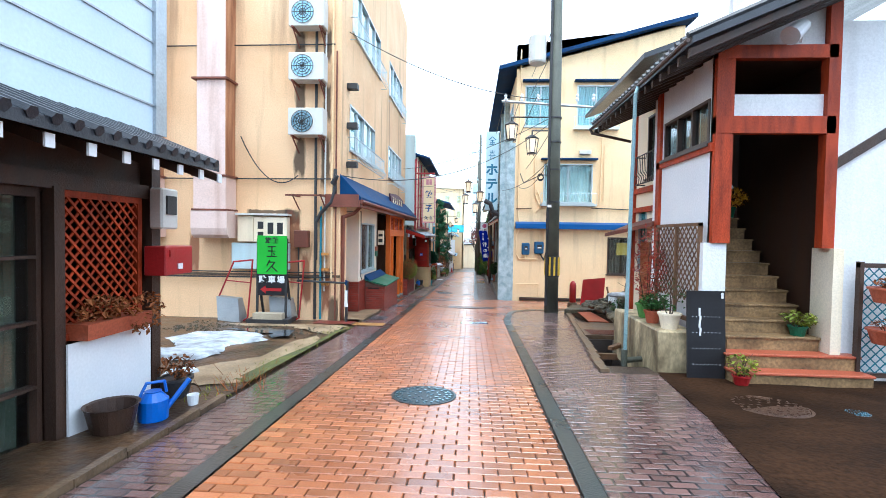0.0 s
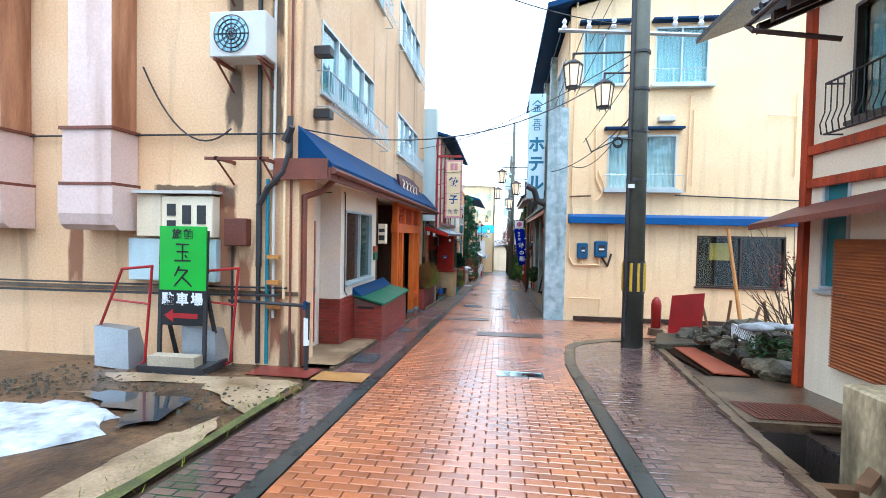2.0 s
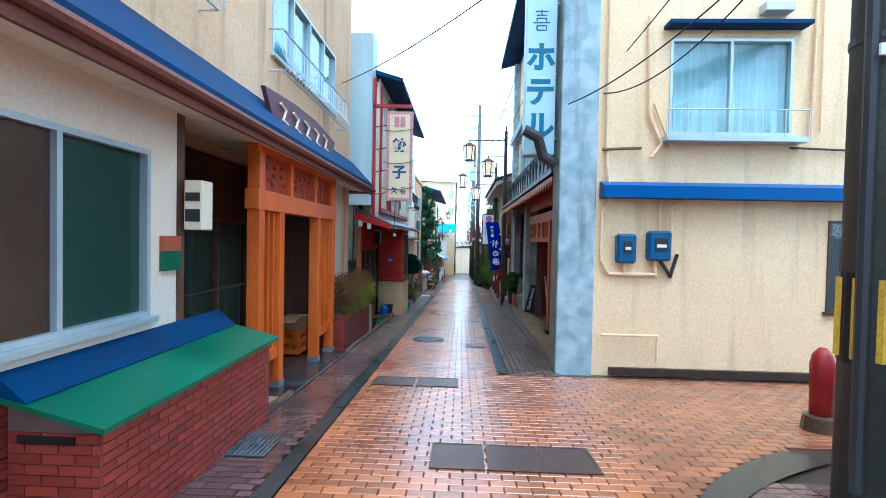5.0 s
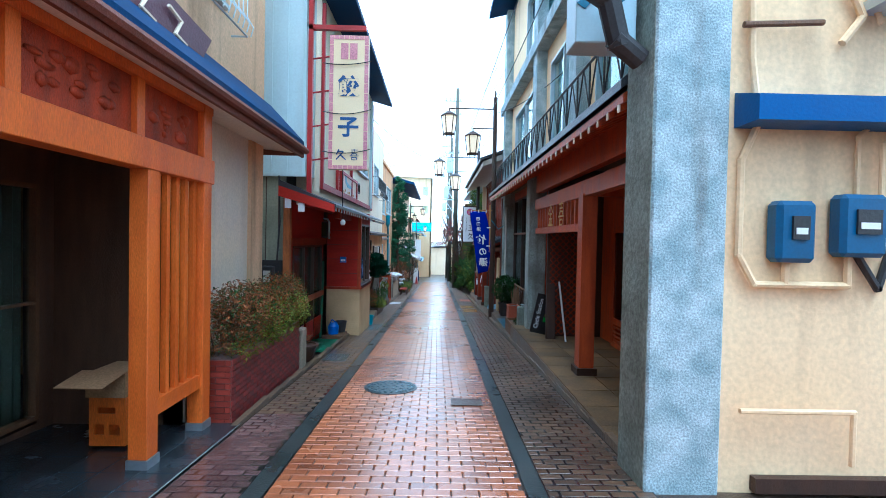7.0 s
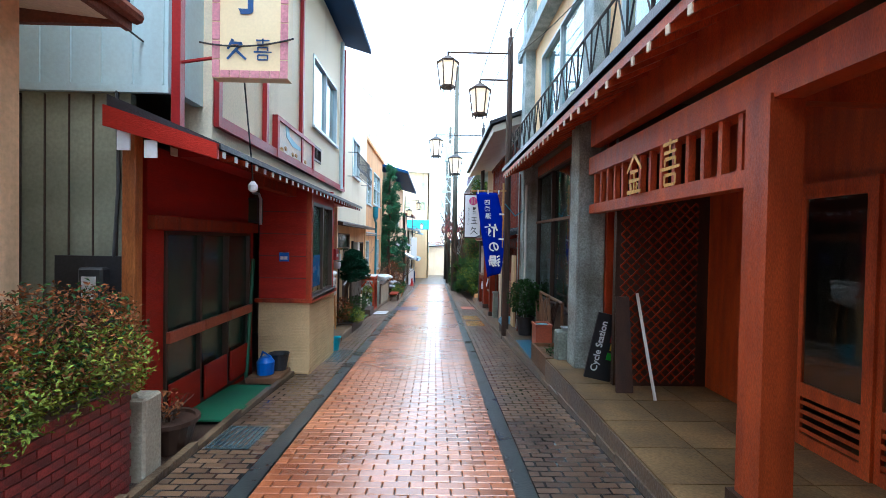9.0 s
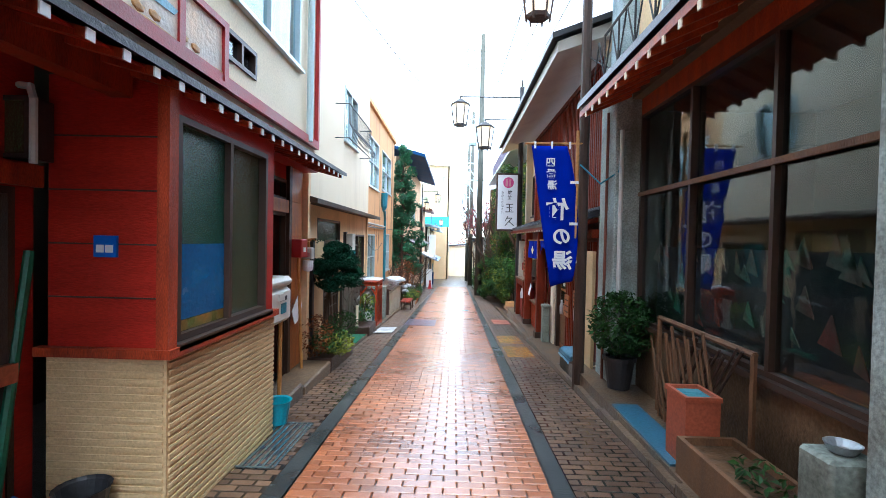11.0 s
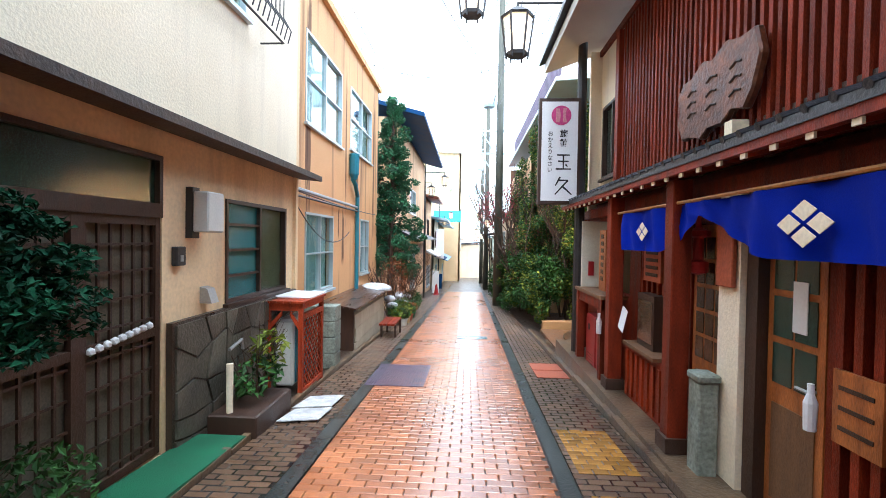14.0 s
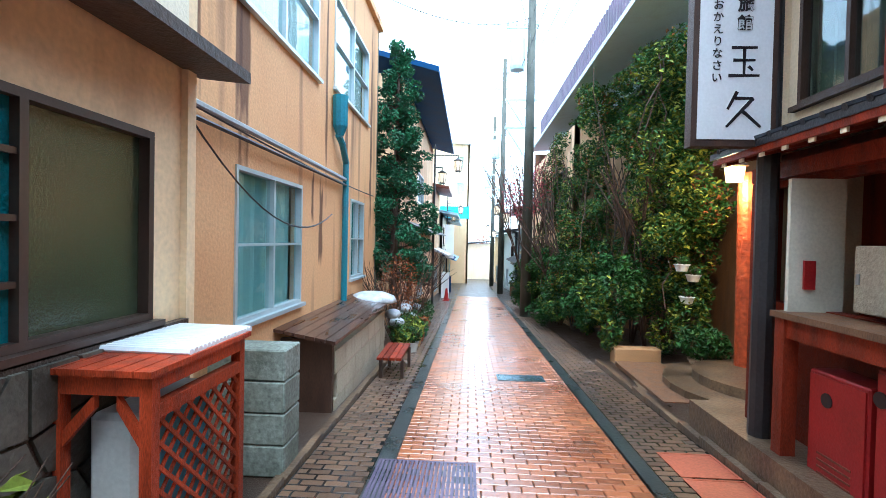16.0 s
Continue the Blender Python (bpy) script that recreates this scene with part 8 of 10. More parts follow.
for q in ((-2.6, 31.8, zt + 1.6), (-2.55, 33.0, zt + 1.7), (-3.0, 32.0, zt + 1.9), (-2.7, 33.4, zt + 1.5)):
    cyl(bm, (-2.83, 32.42, zt + 1.35), q, 0.022, 0.01, 5)
part("limb", bm, BARK, t)
prng = random.Random(51)
pads = [(-2.62, 31.9, zt + 2.02, 0.16, 0.26, 0.035), (-2.78, 31.55, zt + 2.17, 0.09, 0.2, 0.03)]
for i in range(115):
    a, r = prng.uniform(0, 6.3), prng.uniform(0.05, 1.0) ** 0.6
    h = prng.uniform(-0.38, 0.34)
    k = 1.0 - 0.75 * max(0.0, h) / 0.34
    pads.append((-2.70 + 0.36 * r * k * math.cos(a), 32.5 + 0.72 * r * k * math.sin(a), zt + 1.74 + h, prng.uniform(0.08, 0.19), prng.uniform(0.12, 0.26), prng.uniform(0.03, 0.1)))
foliage(t, PINE, pads, 17000, 0.027, 51)
t = thing("shrub", -2.75, 32.4, G(32.4), "low mixed shrubs in a dark planter", "shrub")
part("planter", bx(B(), -2.95, -2.55, 31.6, 33.2, G(33.2) - 0.02, G(32.4) + 0.26), BROWN, t)
part("stem", stems(B(), -2.75, 32.4, zt + 0.2, 14, 0.6, 0.5, 0.008, random.Random(9), 3), BARK, t)
foliage(t, LEAF, [(-2.7, 32.0, zt + 0.5, 0.3, 0.5, 0.25), (-2.7, 32.9, zt + 0.55, 0.3, 0.45, 0.3)], 1500, 0.032, 52)
foliage(t, LEAFY, [(-2.55, 32.1, zt + 0.4, 0.25, 0.45, 0.2)], 450, 0.032, 53)
foliage(t, LEAFR, [(-2.85, 31.7, zt + 0.6, 0.3, 0.3, 0.35)], 500, 0.032, 54)
solo("turf_mat", prism(B(), [(-3.2, 33.4, G(33.4) + 0.04), (-2.68, 33.4, G(33.4) + 0.04), (-2.68, 35.3, G(35.3) + 0.04), (-3.2, 35.3, G(35.3) + 0.04)], (0, 0, 0.025)), MATG, "green turf mat before the lattice door", "doormat")
d = thing("lattice_door", -3.28, 34, G(34), "dark timber sliding lattice doors with paper", "door")
part("backing", bx(B(), -3.34, -3.32, 33.05, 34.85, -1.85, 0.3), CURTD, d)
bm = B()
for a, b in ((33.06, 33.95), (33.95, 34.84)):
    for y in (a, b - 0.06):
        bx(bm, -3.31, -3.26, y, y + 0.06, -1.82, 0.3)
    for z in (-1.82, -0.75, 0.23):
        bx(bm, -3.308, -3.262, a + 0.06, b - 0.06, z, z + 0.07)
part("frame", bm, BROWN, d)
bm = B()
for i in range(14):
    y = 33.15 + i * 0.125
    bx(bm, -3.30, -3.28, y, y + 0.022, -1.8, 0.28)
for i in range(9):
    z = -1.7 + i * 0.22
    bx(bm, -3.298, -3.282, 33.08, 34.82, z, z + 0.02)
part("lattice", bm, BROWN, d)
bm = B()
for i in range(9):
    bmesh.ops.create_icosphere(bm, subdivisions=1, radius=0.035, matrix=Matrix.Translation((-3.25, 34.05 + i * 0.08, -0.72 + 0.01 * i)))
solo("bead_garland", bm, WHITEP, "string of white beads on the lattice door", "garland")
t = thing("wall_lamp", -3.2, 35.3, 0.2, "boxy white wall lamp with dark mount", "lamp")
part("mount", bx(B(), -3.25, -3.18, 35.2, 35.32, 0.12, 0.62), DARK, t)
part("shade", bx(B(), -3.18, -3.02, 35.2, 35.5, 0.18, 0.58), GREYP, t, bevel=0.015)
t = thing("intercom", -3.22, 35.03, -0.06, "small dark intercom on the wall", "intercom")
part("body", bx(B(), -3.25, -3.19, 34.98, 35.12, -0.14, 0.04), DARK, t, bevel=0.008)
part("button", bx(B(), -3.19, -3.182, 35.03, 35.07, -0.1, -0.04), STEEL, t)
solo("vent_hood", prism(B(), [(-3.25, 35.45, -0.55), (-3.25, 35.45, -0.38), (-3.17, 35.45, -0.4), (-3.12, 35.45, -0.55)], (0, 0.14, 0)), STEEL, "steel vent hood on the wall", "vent")
# crazy stone plinth
rng = random.Random(77)
nu, nv = 11, 5
pt = {}
for i in range(nu + 1):
    for j in range(nv + 1):
        u, v = 34.92 + 3.06 * i / nu, -2.1 + 1.42 * j / nv
        if 0 < i < nu:
            u += rng.uniform(-0.11, 0.11)
        if 0 < j < nv:
            v += rng.uniform(-0.11, 0.11)
        pt[i, j] = (u, v)
used = set()
for i in range(nu):
    for j in range(nv):
        if (i, j) in used:
            continue
        w = 2 if (i + 1 < nu and (i + 1, j) not in used and rng.random() < 0.45) else 1
        poly = [pt[i + k, j] for k in range(w + 1)] + [pt[i + k, j + 1] for k in range(w, -1, -1)]
        for k in range(w):
            used.add((i + k, j))
        cu, cv = sum(p[0] for p in poly) / len(poly), sum(p[1] for p in poly) / len(poly)
        sh = [(cu + (p[0] - cu) * 0.93, cv + (p[1] - cv) * 0.92) for p in poly]
        part("stone", prism(B(), [(-3.18, a, b) for a, b in sh], (0.02 + rng.uniform(0, 0.012), 0, 0)), STONE, cream)
z0 = G(35.8)
t = thing("plant_trough", -3.0, 35.8, z0, "dark trough with small shrubs and a yellow pipe", "planter")
part("trough", bx(B(), -3.14, -2.62, 35.4, 36.35, z0 - 0.1, z0 + 0.24), BROWN, t, bevel=0.015)
part("stem", stems(B(), -2.95, 36.1, z0 + 0.15, 10, 0.9, 0.5, 0.009, random.Random(10), 3), BARK, t)
foliage(t, LEAFY, [(-2.85, 36.25, z0 + 0.75, 0.2, 0.3, 0.25)], 95, 0.07, 61, "leaves")
foliage(t, LEAF, [(-2.88, 36.0, z0 + 0.5, 0.25, 0.45, 0.22)], 170, 0.055, 62, "leaves")
part("pipe", cyl(B(), (-2.95, 35.5, z0 + 0.1), (-2.95, 35.5, z0 + 0.75), 0.035, None, 9), CREAM, t, "yellowish stand pipe")
part("tap", tube(B(), [(-2.95, 35.5, z0 + 0.9), (-2.95, 35.75, z0 + 0.95), (-2.95, 35.78, z0 + 0.85)], 0.018, 6), STEEL, t)
NEWSP = mat("wet_newsprint", (0.62, 0.63, 0.63), (0.36, 0.37, 0.39), 0.4, 9, 60, 0.3, grain=0.4)
for a, b in ((35.85, 36.3), (36.35, 36.85)):
    solo("newspaper", prism(B(), [(-2.6, a, G(a) + 0.02), (-2.15, a + 0.1, G(a) + 0.02), (-2.12, b + 0.1, G(b) + 0.02), (-2.55, b, G(b) + 0.02)], (0, 0, 0.012)), NEWSP, "wet white printed sheet on the footway", "sheet")
t = thing("unit_cover", -2.95, 37.4, G(37.4), "red timber lattice cover round an outdoor unit", "cover")
za, zb = G(37.6) + 0.02, -0.74
for x in (-3.17, -2.72):
    for y in (36.95, 37.8):
        part("leg", bx(B(), x - 0.03, x + 0.03, y - 0.03, y + 0.03, za - 0.08, zb), REDW, t)
lat_bm = lattice(B(), -2.73, 36.98, 37.77, za + 0.1, zb - 0.2, 0.12, 0.02, 0.012)
pieces("lath", lat_bm, REDW, t)
for z in (za + 0.03, zb - 0.22, zb - 0.08):
    part("rail", bx(B(), -2.75, -2.69, 36.98, 37.77, z, z + 0.07), REDW, t)
part("rail", bx(B(), -3.14, -2.75, 36.92, 36.97, zb - 0.1, zb - 0.005), REDW, t)
for xa, xb in ((-3.14, -2.98), (-2.75, -2.87)):
    part("brace", prism(B(), [(xa, 36.93, zb - 0.36), (xa, 36.93, zb - 0.28), (xb, 36.93, zb - 0.1), (xb, 36.93, zb - 0.17)], (0, 0.03, 0)), REDW, t)
for i in range(6):
    part("slat", bx(B(), -3.22 + i * 0.094, -3.135 + i * 0.094, 36.88, 37.87, zb, zb + 0.03), REDW, t)
bm = B()
for i in range(17):
    cyl(bm, (-3.2, 37.22 + i * 0.042, zb + 0.045), (-2.68, 37.22 + i * 0.042, zb + 0.04), 0.022, None, 6)
part("corrugated_sheet", bm, WHITEP, t, "white corrugated plastic sheet")
part("unit", bx(B(), -3.12, -2.86, 37.05, 37.72, za + 0.1, za + 1.02), GREYP, t, bevel=0.03)
part("unit_front", bx(B(), -2.855, -2.845, 37.1, 37.68, za + 0.15, za + 0.95), TEALPIPE, t)
for i in range(4):
    z = G(38.9) + i * 0.27
    solo("concrete_block", bx(B(), -3.4, -2.73, 38.62, 38.98, z, z + 0.262), CONCM, "mossy stacked concrete block", "block", "stacked blocks", bevel=0.012)
t = thing("timber_bin", -3.1, 42, G(42), "block-sided storage bin with long wet boards on top", "storage bin")
for j in range(3):
    for i in range(7):
        y = 40.45 + i * 0.48 + (0.1 if j % 2 else 0)
        part("block", bx(B(), -2.95, -2.83, y, min(y + 0.47, 43.85), -2.35 + j * 0.3, -2.06 + j * 0.3), BLOCK, t)
part("end_board", bx(B(), -3.48, -2.84, 40.36, 40.43, G(40.4) - 0.02, -1.3), BROWN, t)
for i in range(6):
    x = -3.5 + i * 0.125
    part("board", prism(B(), [(x, 40.2, -1.16 - i * 0.022), (x + 0.115, 40.2, -1.18 - i * 0.022), (x + 0.115, 40.2, -1.22 - i * 0.022), (x, 40.2, -1.2 - i * 0.022)], (0, 3.75, 0)), WETB, t)
solo("snow_heap", lathe(B(), -3.1, 43.9, [(0.5, -1.3), (0.45, -1.2), (0.25, -1.12), (0.05, -1.1)], 12), SNOW, "slab of leftover snow on the bin", "snow", kind="stuff", smooth=True)
z0 = G(42.6)
t = thing("bench", -2.4, 42.6, z0, "low red-brown slatted wooden bench", "bench")
for i in range(4):
    part("slat", bx(B(), -2.62 + i * 0.1, -2.535 + i * 0.1, 42.0, 43.1, z0 + 0.33, z0 + 0.37), REDD, t)
for y in (42.1, 42.95):
    for x in (-2.6, -2.26):
        part("leg", bx(B(), x, x + 0.05, y, y + 0.05, G(y), z0 + 0.33), BROWN, t)
# pipes on the ochre front
t = thing("drain_pipe", -3.4, 42.9, G(43), "teal drain pipe with rain head", "pipe")
part("pipe", tube(B(), [(-3.42, 43.0, G(43)), (-3.42, 43.0, 1.25), (-3.38, 42.6, 1.5), (-3.4, 42.45, 1.6), (-3.4, 42.45, 2.1)], 0.055, 9), TEALPIPE, t)
part("rain_head", lathe(B(), -3.38, 42.45, [(0.06, 1.6), (0.12, 1.75), (0.13, 2.25), (0.1, 2.26)], 10), TEALPIPE, t)
part("pipe", tube(B(), [(-3.42, 38.2, 0.98), (-3.42, 43.0, 0.95)], 0.035, 7), STEEL, t)
part("pipe", tube(B(), [(-3.4, 38.2, 0.86), (-3.4, 43.0, 0.85)], 0.02, 6), DARK, t)
part("pipe", cyl(B(), (-2.78, 31.0, 1.9), (-2.78, 31.0, 5.4), 0.05, None, 9), PALE, t)

# ---- hotel fittings ----
for x0, x1, z0, z1 in ((2.05, 2.36, 0.80, 1.28), (2.55, 2.92, 0.85, 1.34)):
    t = thing("electric_meter", (x0 + x1) / 2, 19.2, z0, "blue boxed electric meter on the hotel wall", "meter", "hotel meters")
    part("casing", bx(B(), x0, x1, 19.08, 19.245, z0, z1), METERB, t, bevel=0.035)
    part("glass", bx(B(), x0 + 0.1, x1 - 0.08, 19.06, 19.079, z0 + 0.18, z1 - 0.12), DARK, t)
    part("dial", bx(B(), x0 + 0.12, x1 - 0.1, 19.055, 19.06, z0 + 0.22, z0 + 0.27), WHITEP, t)
t = thing("pipework", 2.2, 19.2, G(19.2), "beige conduits clipped to the hotel wall", "pipes")
for pts, r, m in (([(2.2, 19.2, 0.8), (2.2, 19.2, 0.62), (1.95, 19.2, 0.62), (1.82, 19.2, 0.85), (1.82, 19.2, 1.6), (1.95, 19.2, 1.9), (1.88, 19.2, 2.4), (1.86, 19.2, 3.0), (1.88, 19.2, 9)], 0.028, BEIGE2), ([(2.7, 19.2, 0.85), (2.7, 19.2, 0.62), (2.2, 19.2, 0.62)], 0.03, BEIGE2), ([(2.75, 19.2, 0.9), (2.95, 19.2, 0.6), (3.05, 19.2, 0.95)], 0.03, DARK), ([(2.75, 19.2, 1.34), (2.75, 19.2, 1.8), (2.85, 19.2, 1.9)], 0.02, BEIGE2), ([(2.95, 19.2, 1.34), (2.95, 19.2, 1.75), (3.2, 19.2, 1.88)], 0.02, BEIGE2), ([(1.8, 19.17, 2.65), (2.4, 19.17, 2.68)], 0.025, WOOD), ([(2.5, 19.2, 4.8), (2.55, 19.2, 3.2), (2.75, 19.2, 2.75), (2.6, 19.2, 2.55)], 0.03, BEIGE2), ([(2.62, 19.2, 3.4), (2.9, 19.2, 2.7)], 0.022, BEIGE2), ([(5.1, 19.2, 2.85), (5.15, 19.2, 5.6), (5.3, 19.2, 5.7)], 0.025, BEIGE2), ([(5.25, 19.2, 3.0), (5.25, 19.2, 5.2)], 0.02, BEIGE2), ([(4.8, 19.2, 2.72), (8.2, 19.2, 2.6)], 0.018, DARK), ([(8.0, 19.2, 3.3), (8.0, 19.2, 5.6)], 0.02, BEIGE2), ([(7.2, 19.15, 5.0), (8.0, 19.15, 4.98)], 0.02, BEIGE2)):
    part("pipe", tube(B(), pts, r, 7), m, t)
t = thing("wall_rail", 2.4, 19.2, G(19.2), "low pipe rail and dark base strip at the wall foot", "rail")
part("rail", tube(B(), [(1.85, 19.15, -0.38), (2.75, 19.15, -0.38), (2.75, 19.15, -0.8)], 0.022, 7), BEIGE2, t)
part("base", bx(B(), 2.0, 8.2, 19.17, 19.245, -1.05, -0.93), BROWN, t)
solo("wall_vent", bx(B(), 4.25, 4.7, 19.05, 19.245, 4.85, 5.0), GREYP, "small grey vent on the hotel wall", "vent", bevel=0.01)
t = thing("vertical_sign", 0.8, 19.6, 2.6, "tall pale blue upright hotel sign with teal lettering", "sign")
SIGNB = mat("pale_blue_sign_face", (0.50, 0.68, 0.76), (0.44, 0.62, 0.71), 0.4, 1.5, 40, 0.03, streak=0.2, dirt=(0.3, 0.35, 0.36), grain=0.05)
part("box", bx(B(), 0.55, 1.06, 19.45, 19.75, 2.6, 5.8), SIGNB, t, bevel=0.01)
strokes(t, TEALINK, upright(0.8, 19.447, 5.42), 0.36, MARK_C, 0.1)
strokes(t, TEALINK, upright(0.8, 19.447, 4.86), 0.36, MARK_D, 0.07)
for i, ch in enumerate("ホテル"):
    letters(t, ch, 0.5, TEALINK, upright(0.8, 19.445, 4.22 - i * 0.58), bold=0.018)
bm = B()
for z in (2.9, 4.0, 5.2):
    tube(bm, [(1.0, 19.6, z), (1.3, 19.6, z)], 0.03, 6)
part("bracket", bm, STEEL, t)
part("duct", tube(B(), [(1.02, 19.35, 2.45), (0.85, 19.3, 2.55), (0.75, 19.25, 2.85), (0.55, 19.22, 2.95)], 0.09, 10), DARK, t)
t = thing("balcony_rail", 1.4, 25, 2.6, "black iron balcony rail with crossed bars", "railing")
bm = B()
for z in (2.62, 3.2):
    cyl(bm, (1.32, 19.9, z), (1.32, 30.3, z), 0.018, None, 6)
part("rail", bm, DARK, t)
for i in range(21):
    y = 19.9 + i * 0.52
    part("bar", tube(B(), [(1.32, y, 2.62), (1.32, y + 0.26, 3.2), (1.32, y + 0.52, 2.62)], 0.01, 5), DARK, t)
    part("post", cyl(B(), (1.32, y, 2.55), (1.32, y, 3.2), 0.012, None, 5), DARK, t)
part("slab", bx(B(), 1.25, 1.72, 19.8, 30.5, 2.9 - 0.4, 2.56), CONCB, t)
t = thing("name_sign", 1.62, 23.4, 1.15, "gold characters on the red entry beam", "sign")
turn = Matrix.Translation((1.59, 24.45, 1.42)) @ Matrix.Rotation(radians(-90), 4, "Z") @ FACE
strokes(t, GOLD, turn, 0.42, MARK_C, 0.1)
turn = Matrix.Translation((1.59, 23.7, 1.42)) @ Matrix.Rotation(radians(-90), 4, "Z") @ FACE
strokes(t, GOLD, turn, 0.42, MARK_D, 0.08)
bm = lattice(B(), 0, 1.8, 2.75, -1.0, 1.2, 0.13, 0.02, 0.008)
bm.transform(Matrix(((0, 1, 0, 0), (1, 0, 0, 25.27), (0, 0, 1, 0), (0, 0, 0, 1))))
part("lattice", bm, REDW, hotel)
for i in range(6):
    for j in range(11):
        x0, y0 = 1.235 + i * 0.56, 19.92 + j * 0.606
        if x0 < 2.9:
            ob = part("tile", bx(B(), x0, min(x0 + 0.55, 2.9), y0, y0 + 0.596, -1.068, -1.052), TILET, bpy.data.objects["entry_floor.001"])
t = thing("sliding_doors", 2.85, 23.9, -1.05, "red timber sliding doors with dark glass and slats", "doors")
for k, (a, b) in enumerate(((22.25, 23.02), (22.98, 23.75), (23.72, 24.5))):
    o = 2.82 - 0.03 * (k % 2)
    bm = wall(B(), "x", o, 0.03, a, b, -1.05, 1.25, [(a + 0.09, b - 0.09, -0.95, -0.62), (a + 0.09, b - 0.09, -0.5, 1.12)])
    leaf = part("door_frame", bm, REDO, t)
    for i in range(4):
        part("slat", bx(B(), o + 0.005, o + 0.02, a + 0.09, b - 0.09, -0.93 + i * 0.08, -0.895 + i * 0.08), REDO, leaf)
    g_ = part("pane", bx(B(), o + 0.012, o + 0.018, a + 0.08, b - 0.08, -0.51, 1.13), GLASS, leaf)
    g_.visible_shadow = False
t = thing("hanging_lamp", 2.2, 21.4, 1.3, "dark iron lantern hung under the entry ceiling", "lamp")
part("chain", cyl(B(), (2.2, 21.4, 1.62), (2.2, 21.4, 2.4), 0.012, None, 6), DARK, t)
part("cage", lathe(B(), 2.2, 21.4, [(0.07, 1.3), (0.1, 1.34), (0.1, 1.5), (0.03, 1.62)], 6), DARK, t)
solo("walking_stick", cyl(B(), (2.02, 24.75, -1.05), (1.98, 25.2, 0.1), 0.02, None, 6), WHITEP, "white pole leaning in the entry", "pole")
solo("leaning_board", prism(B(), [(1.68, 25.0, -1.05), (1.88, 25.0, -1.05), (1.9, 25.24, 0.05), (1.74, 25.24, 0.05)], (0, 0.03, 0)), BROWN, "dark board leaning on the pillar", "board")
t = thing("cycle_sign", 1.8, 25.6, -1.07, "black standing sign for bicycle parking", "sign")
tilt = Matrix.Translation((1.72, 25.45, -0.62)) @ Matrix.Rotation(radians(12), 4, "Y")
bm = bx(B(), -0.2, 0.2, 0, 0.03, -0.42, 0.42)
bm.transform(tilt)
part("panel", bm, BLACKP, t)
letters(t, "Cycle Station", 0.12, WHITEP, tilt @ Matrix.Translation((-0.1, -0.004, 0)) @ FACE @ Matrix.Rotation(radians(90), 4, "Z"), bold=0.002)
for i, (m, dz) in enumerate(((REDP, 0.12), (YELLOWP, 0.02), (SIGNG, -0.1), (BLUEP, 0.22))):
    bm = bx(B(), 0.02 + 0.02 * (i % 2), 0.14, -0.006, -0.002, dz - 0.05, dz + 0.04)
    bm.transform(tilt)
    part("colour_patch", bm, m, t)
bm = B()
for cx in (0.04, 0.13):
    for i in range(12):
        a, b = i * math.tau / 12, (i + 1) * math.tau / 12
        cyl(bm, (cx + 0.035 * math.cos(a), -0.005, 0.33 + 0.035 * math.sin(a)), (cx + 0.035 * math.cos(b), -0.005, 0.33 + 0.035 * math.sin(b)), 0.004, None, 4)
bm.transform(tilt)
part("bicycle_mark", bm, WHITEP, t)
part("prop", tube(B(), [(1.85, 25.5, -0.5), (1.85, 25.8, -1.06)], 0.015, 5), DARK, t)
solo("steel_bowl", lathe(B(), 1.53, 26.62, [(0.06, -0.625), (0.09, -0.575), (0.08, -0.575), (0.05, -0.61)], 14), STEEL, "small steel bowl on the concrete post", "bowl")
solo("stone_post", bx(B(), 1.38, 1.66, 26.5, 26.75, -1.43, -0.63), CONCM, "low concrete post beside the pillar", "post", bevel=0.02)
t = thing("wooden_planter", 1.5, 27.4, -1.43, "weathered timber box of soil by the window", "planter")
bm = wall(B(), "x", 1.3, 0.04, 26.9, 28.0, -1.43, -1.12)
wall(bm, "x", 1.74, 0.04, 26.9, 28.0, -1.43, -1.12)
wall(bm, "y", 26.9, 0.04, 1.34, 1.74, -1.43, -1.12)
wall(bm, "y", 27.96, 0.04, 1.34, 1.74, -1.43, -1.12)
part("frame", bm, WOOD, t)
part("soil", bx(B(), 1.34, 1.74, 26.94, 27.96, -1.4, -1.18), DIRT, t)
foliage(t, LEAF, [(1.54, 27.3, -1.1, 0.15, 0.3, 0.1)], 60, 0.04, 71, "leaves")
solo("blue_mat", bx(B(), 1.3, 1.6, 28.1, 29.6, -1.43, -1.41), mat("blue_rubber", (0.05, 0.16, 0.24), (0.04, 0.12, 0.19), 0.4), "wet blue rubber mat on the step", "mat")
t = thing("red_planter", 1.5, 28.2, -1.41, "square red plastic planter with standing water", "planter")
part("pot", wall(B(), "x", 1.385, 0.02, 28.03, 28.38, -1.41, -0.84), TERRA, t)
part("pot_side", wall(B(), "y", 28.03, 0.02, 1.405, 1.655, -1.41, -0.84), TERRA, t)
part("pot_side", wall(B(), "y", 28.36, 0.02, 1.405, 1.655, -1.41, -0.84), TERRA, t)
part("pot_side", wall(B(), "x", 1.655, 0.02, 28.03, 28.38, -1.41, -0.84), TERRA, t)
bm = wall(B(), "x", 1.37, 0.03, 28.01, 28.4, -0.84, -0.8)
wall(bm, "x", 1.65, 0.03, 28.01, 28.4, -0.84, -0.8)
wall(bm, "y", 28.01, 0.03, 1.4, 1.65, -0.84, -0.8)
wall(bm, "y", 28.37, 0.03, 1.4, 1.65, -0.84, -0.8)
part("rim", bm, TERRA, t)
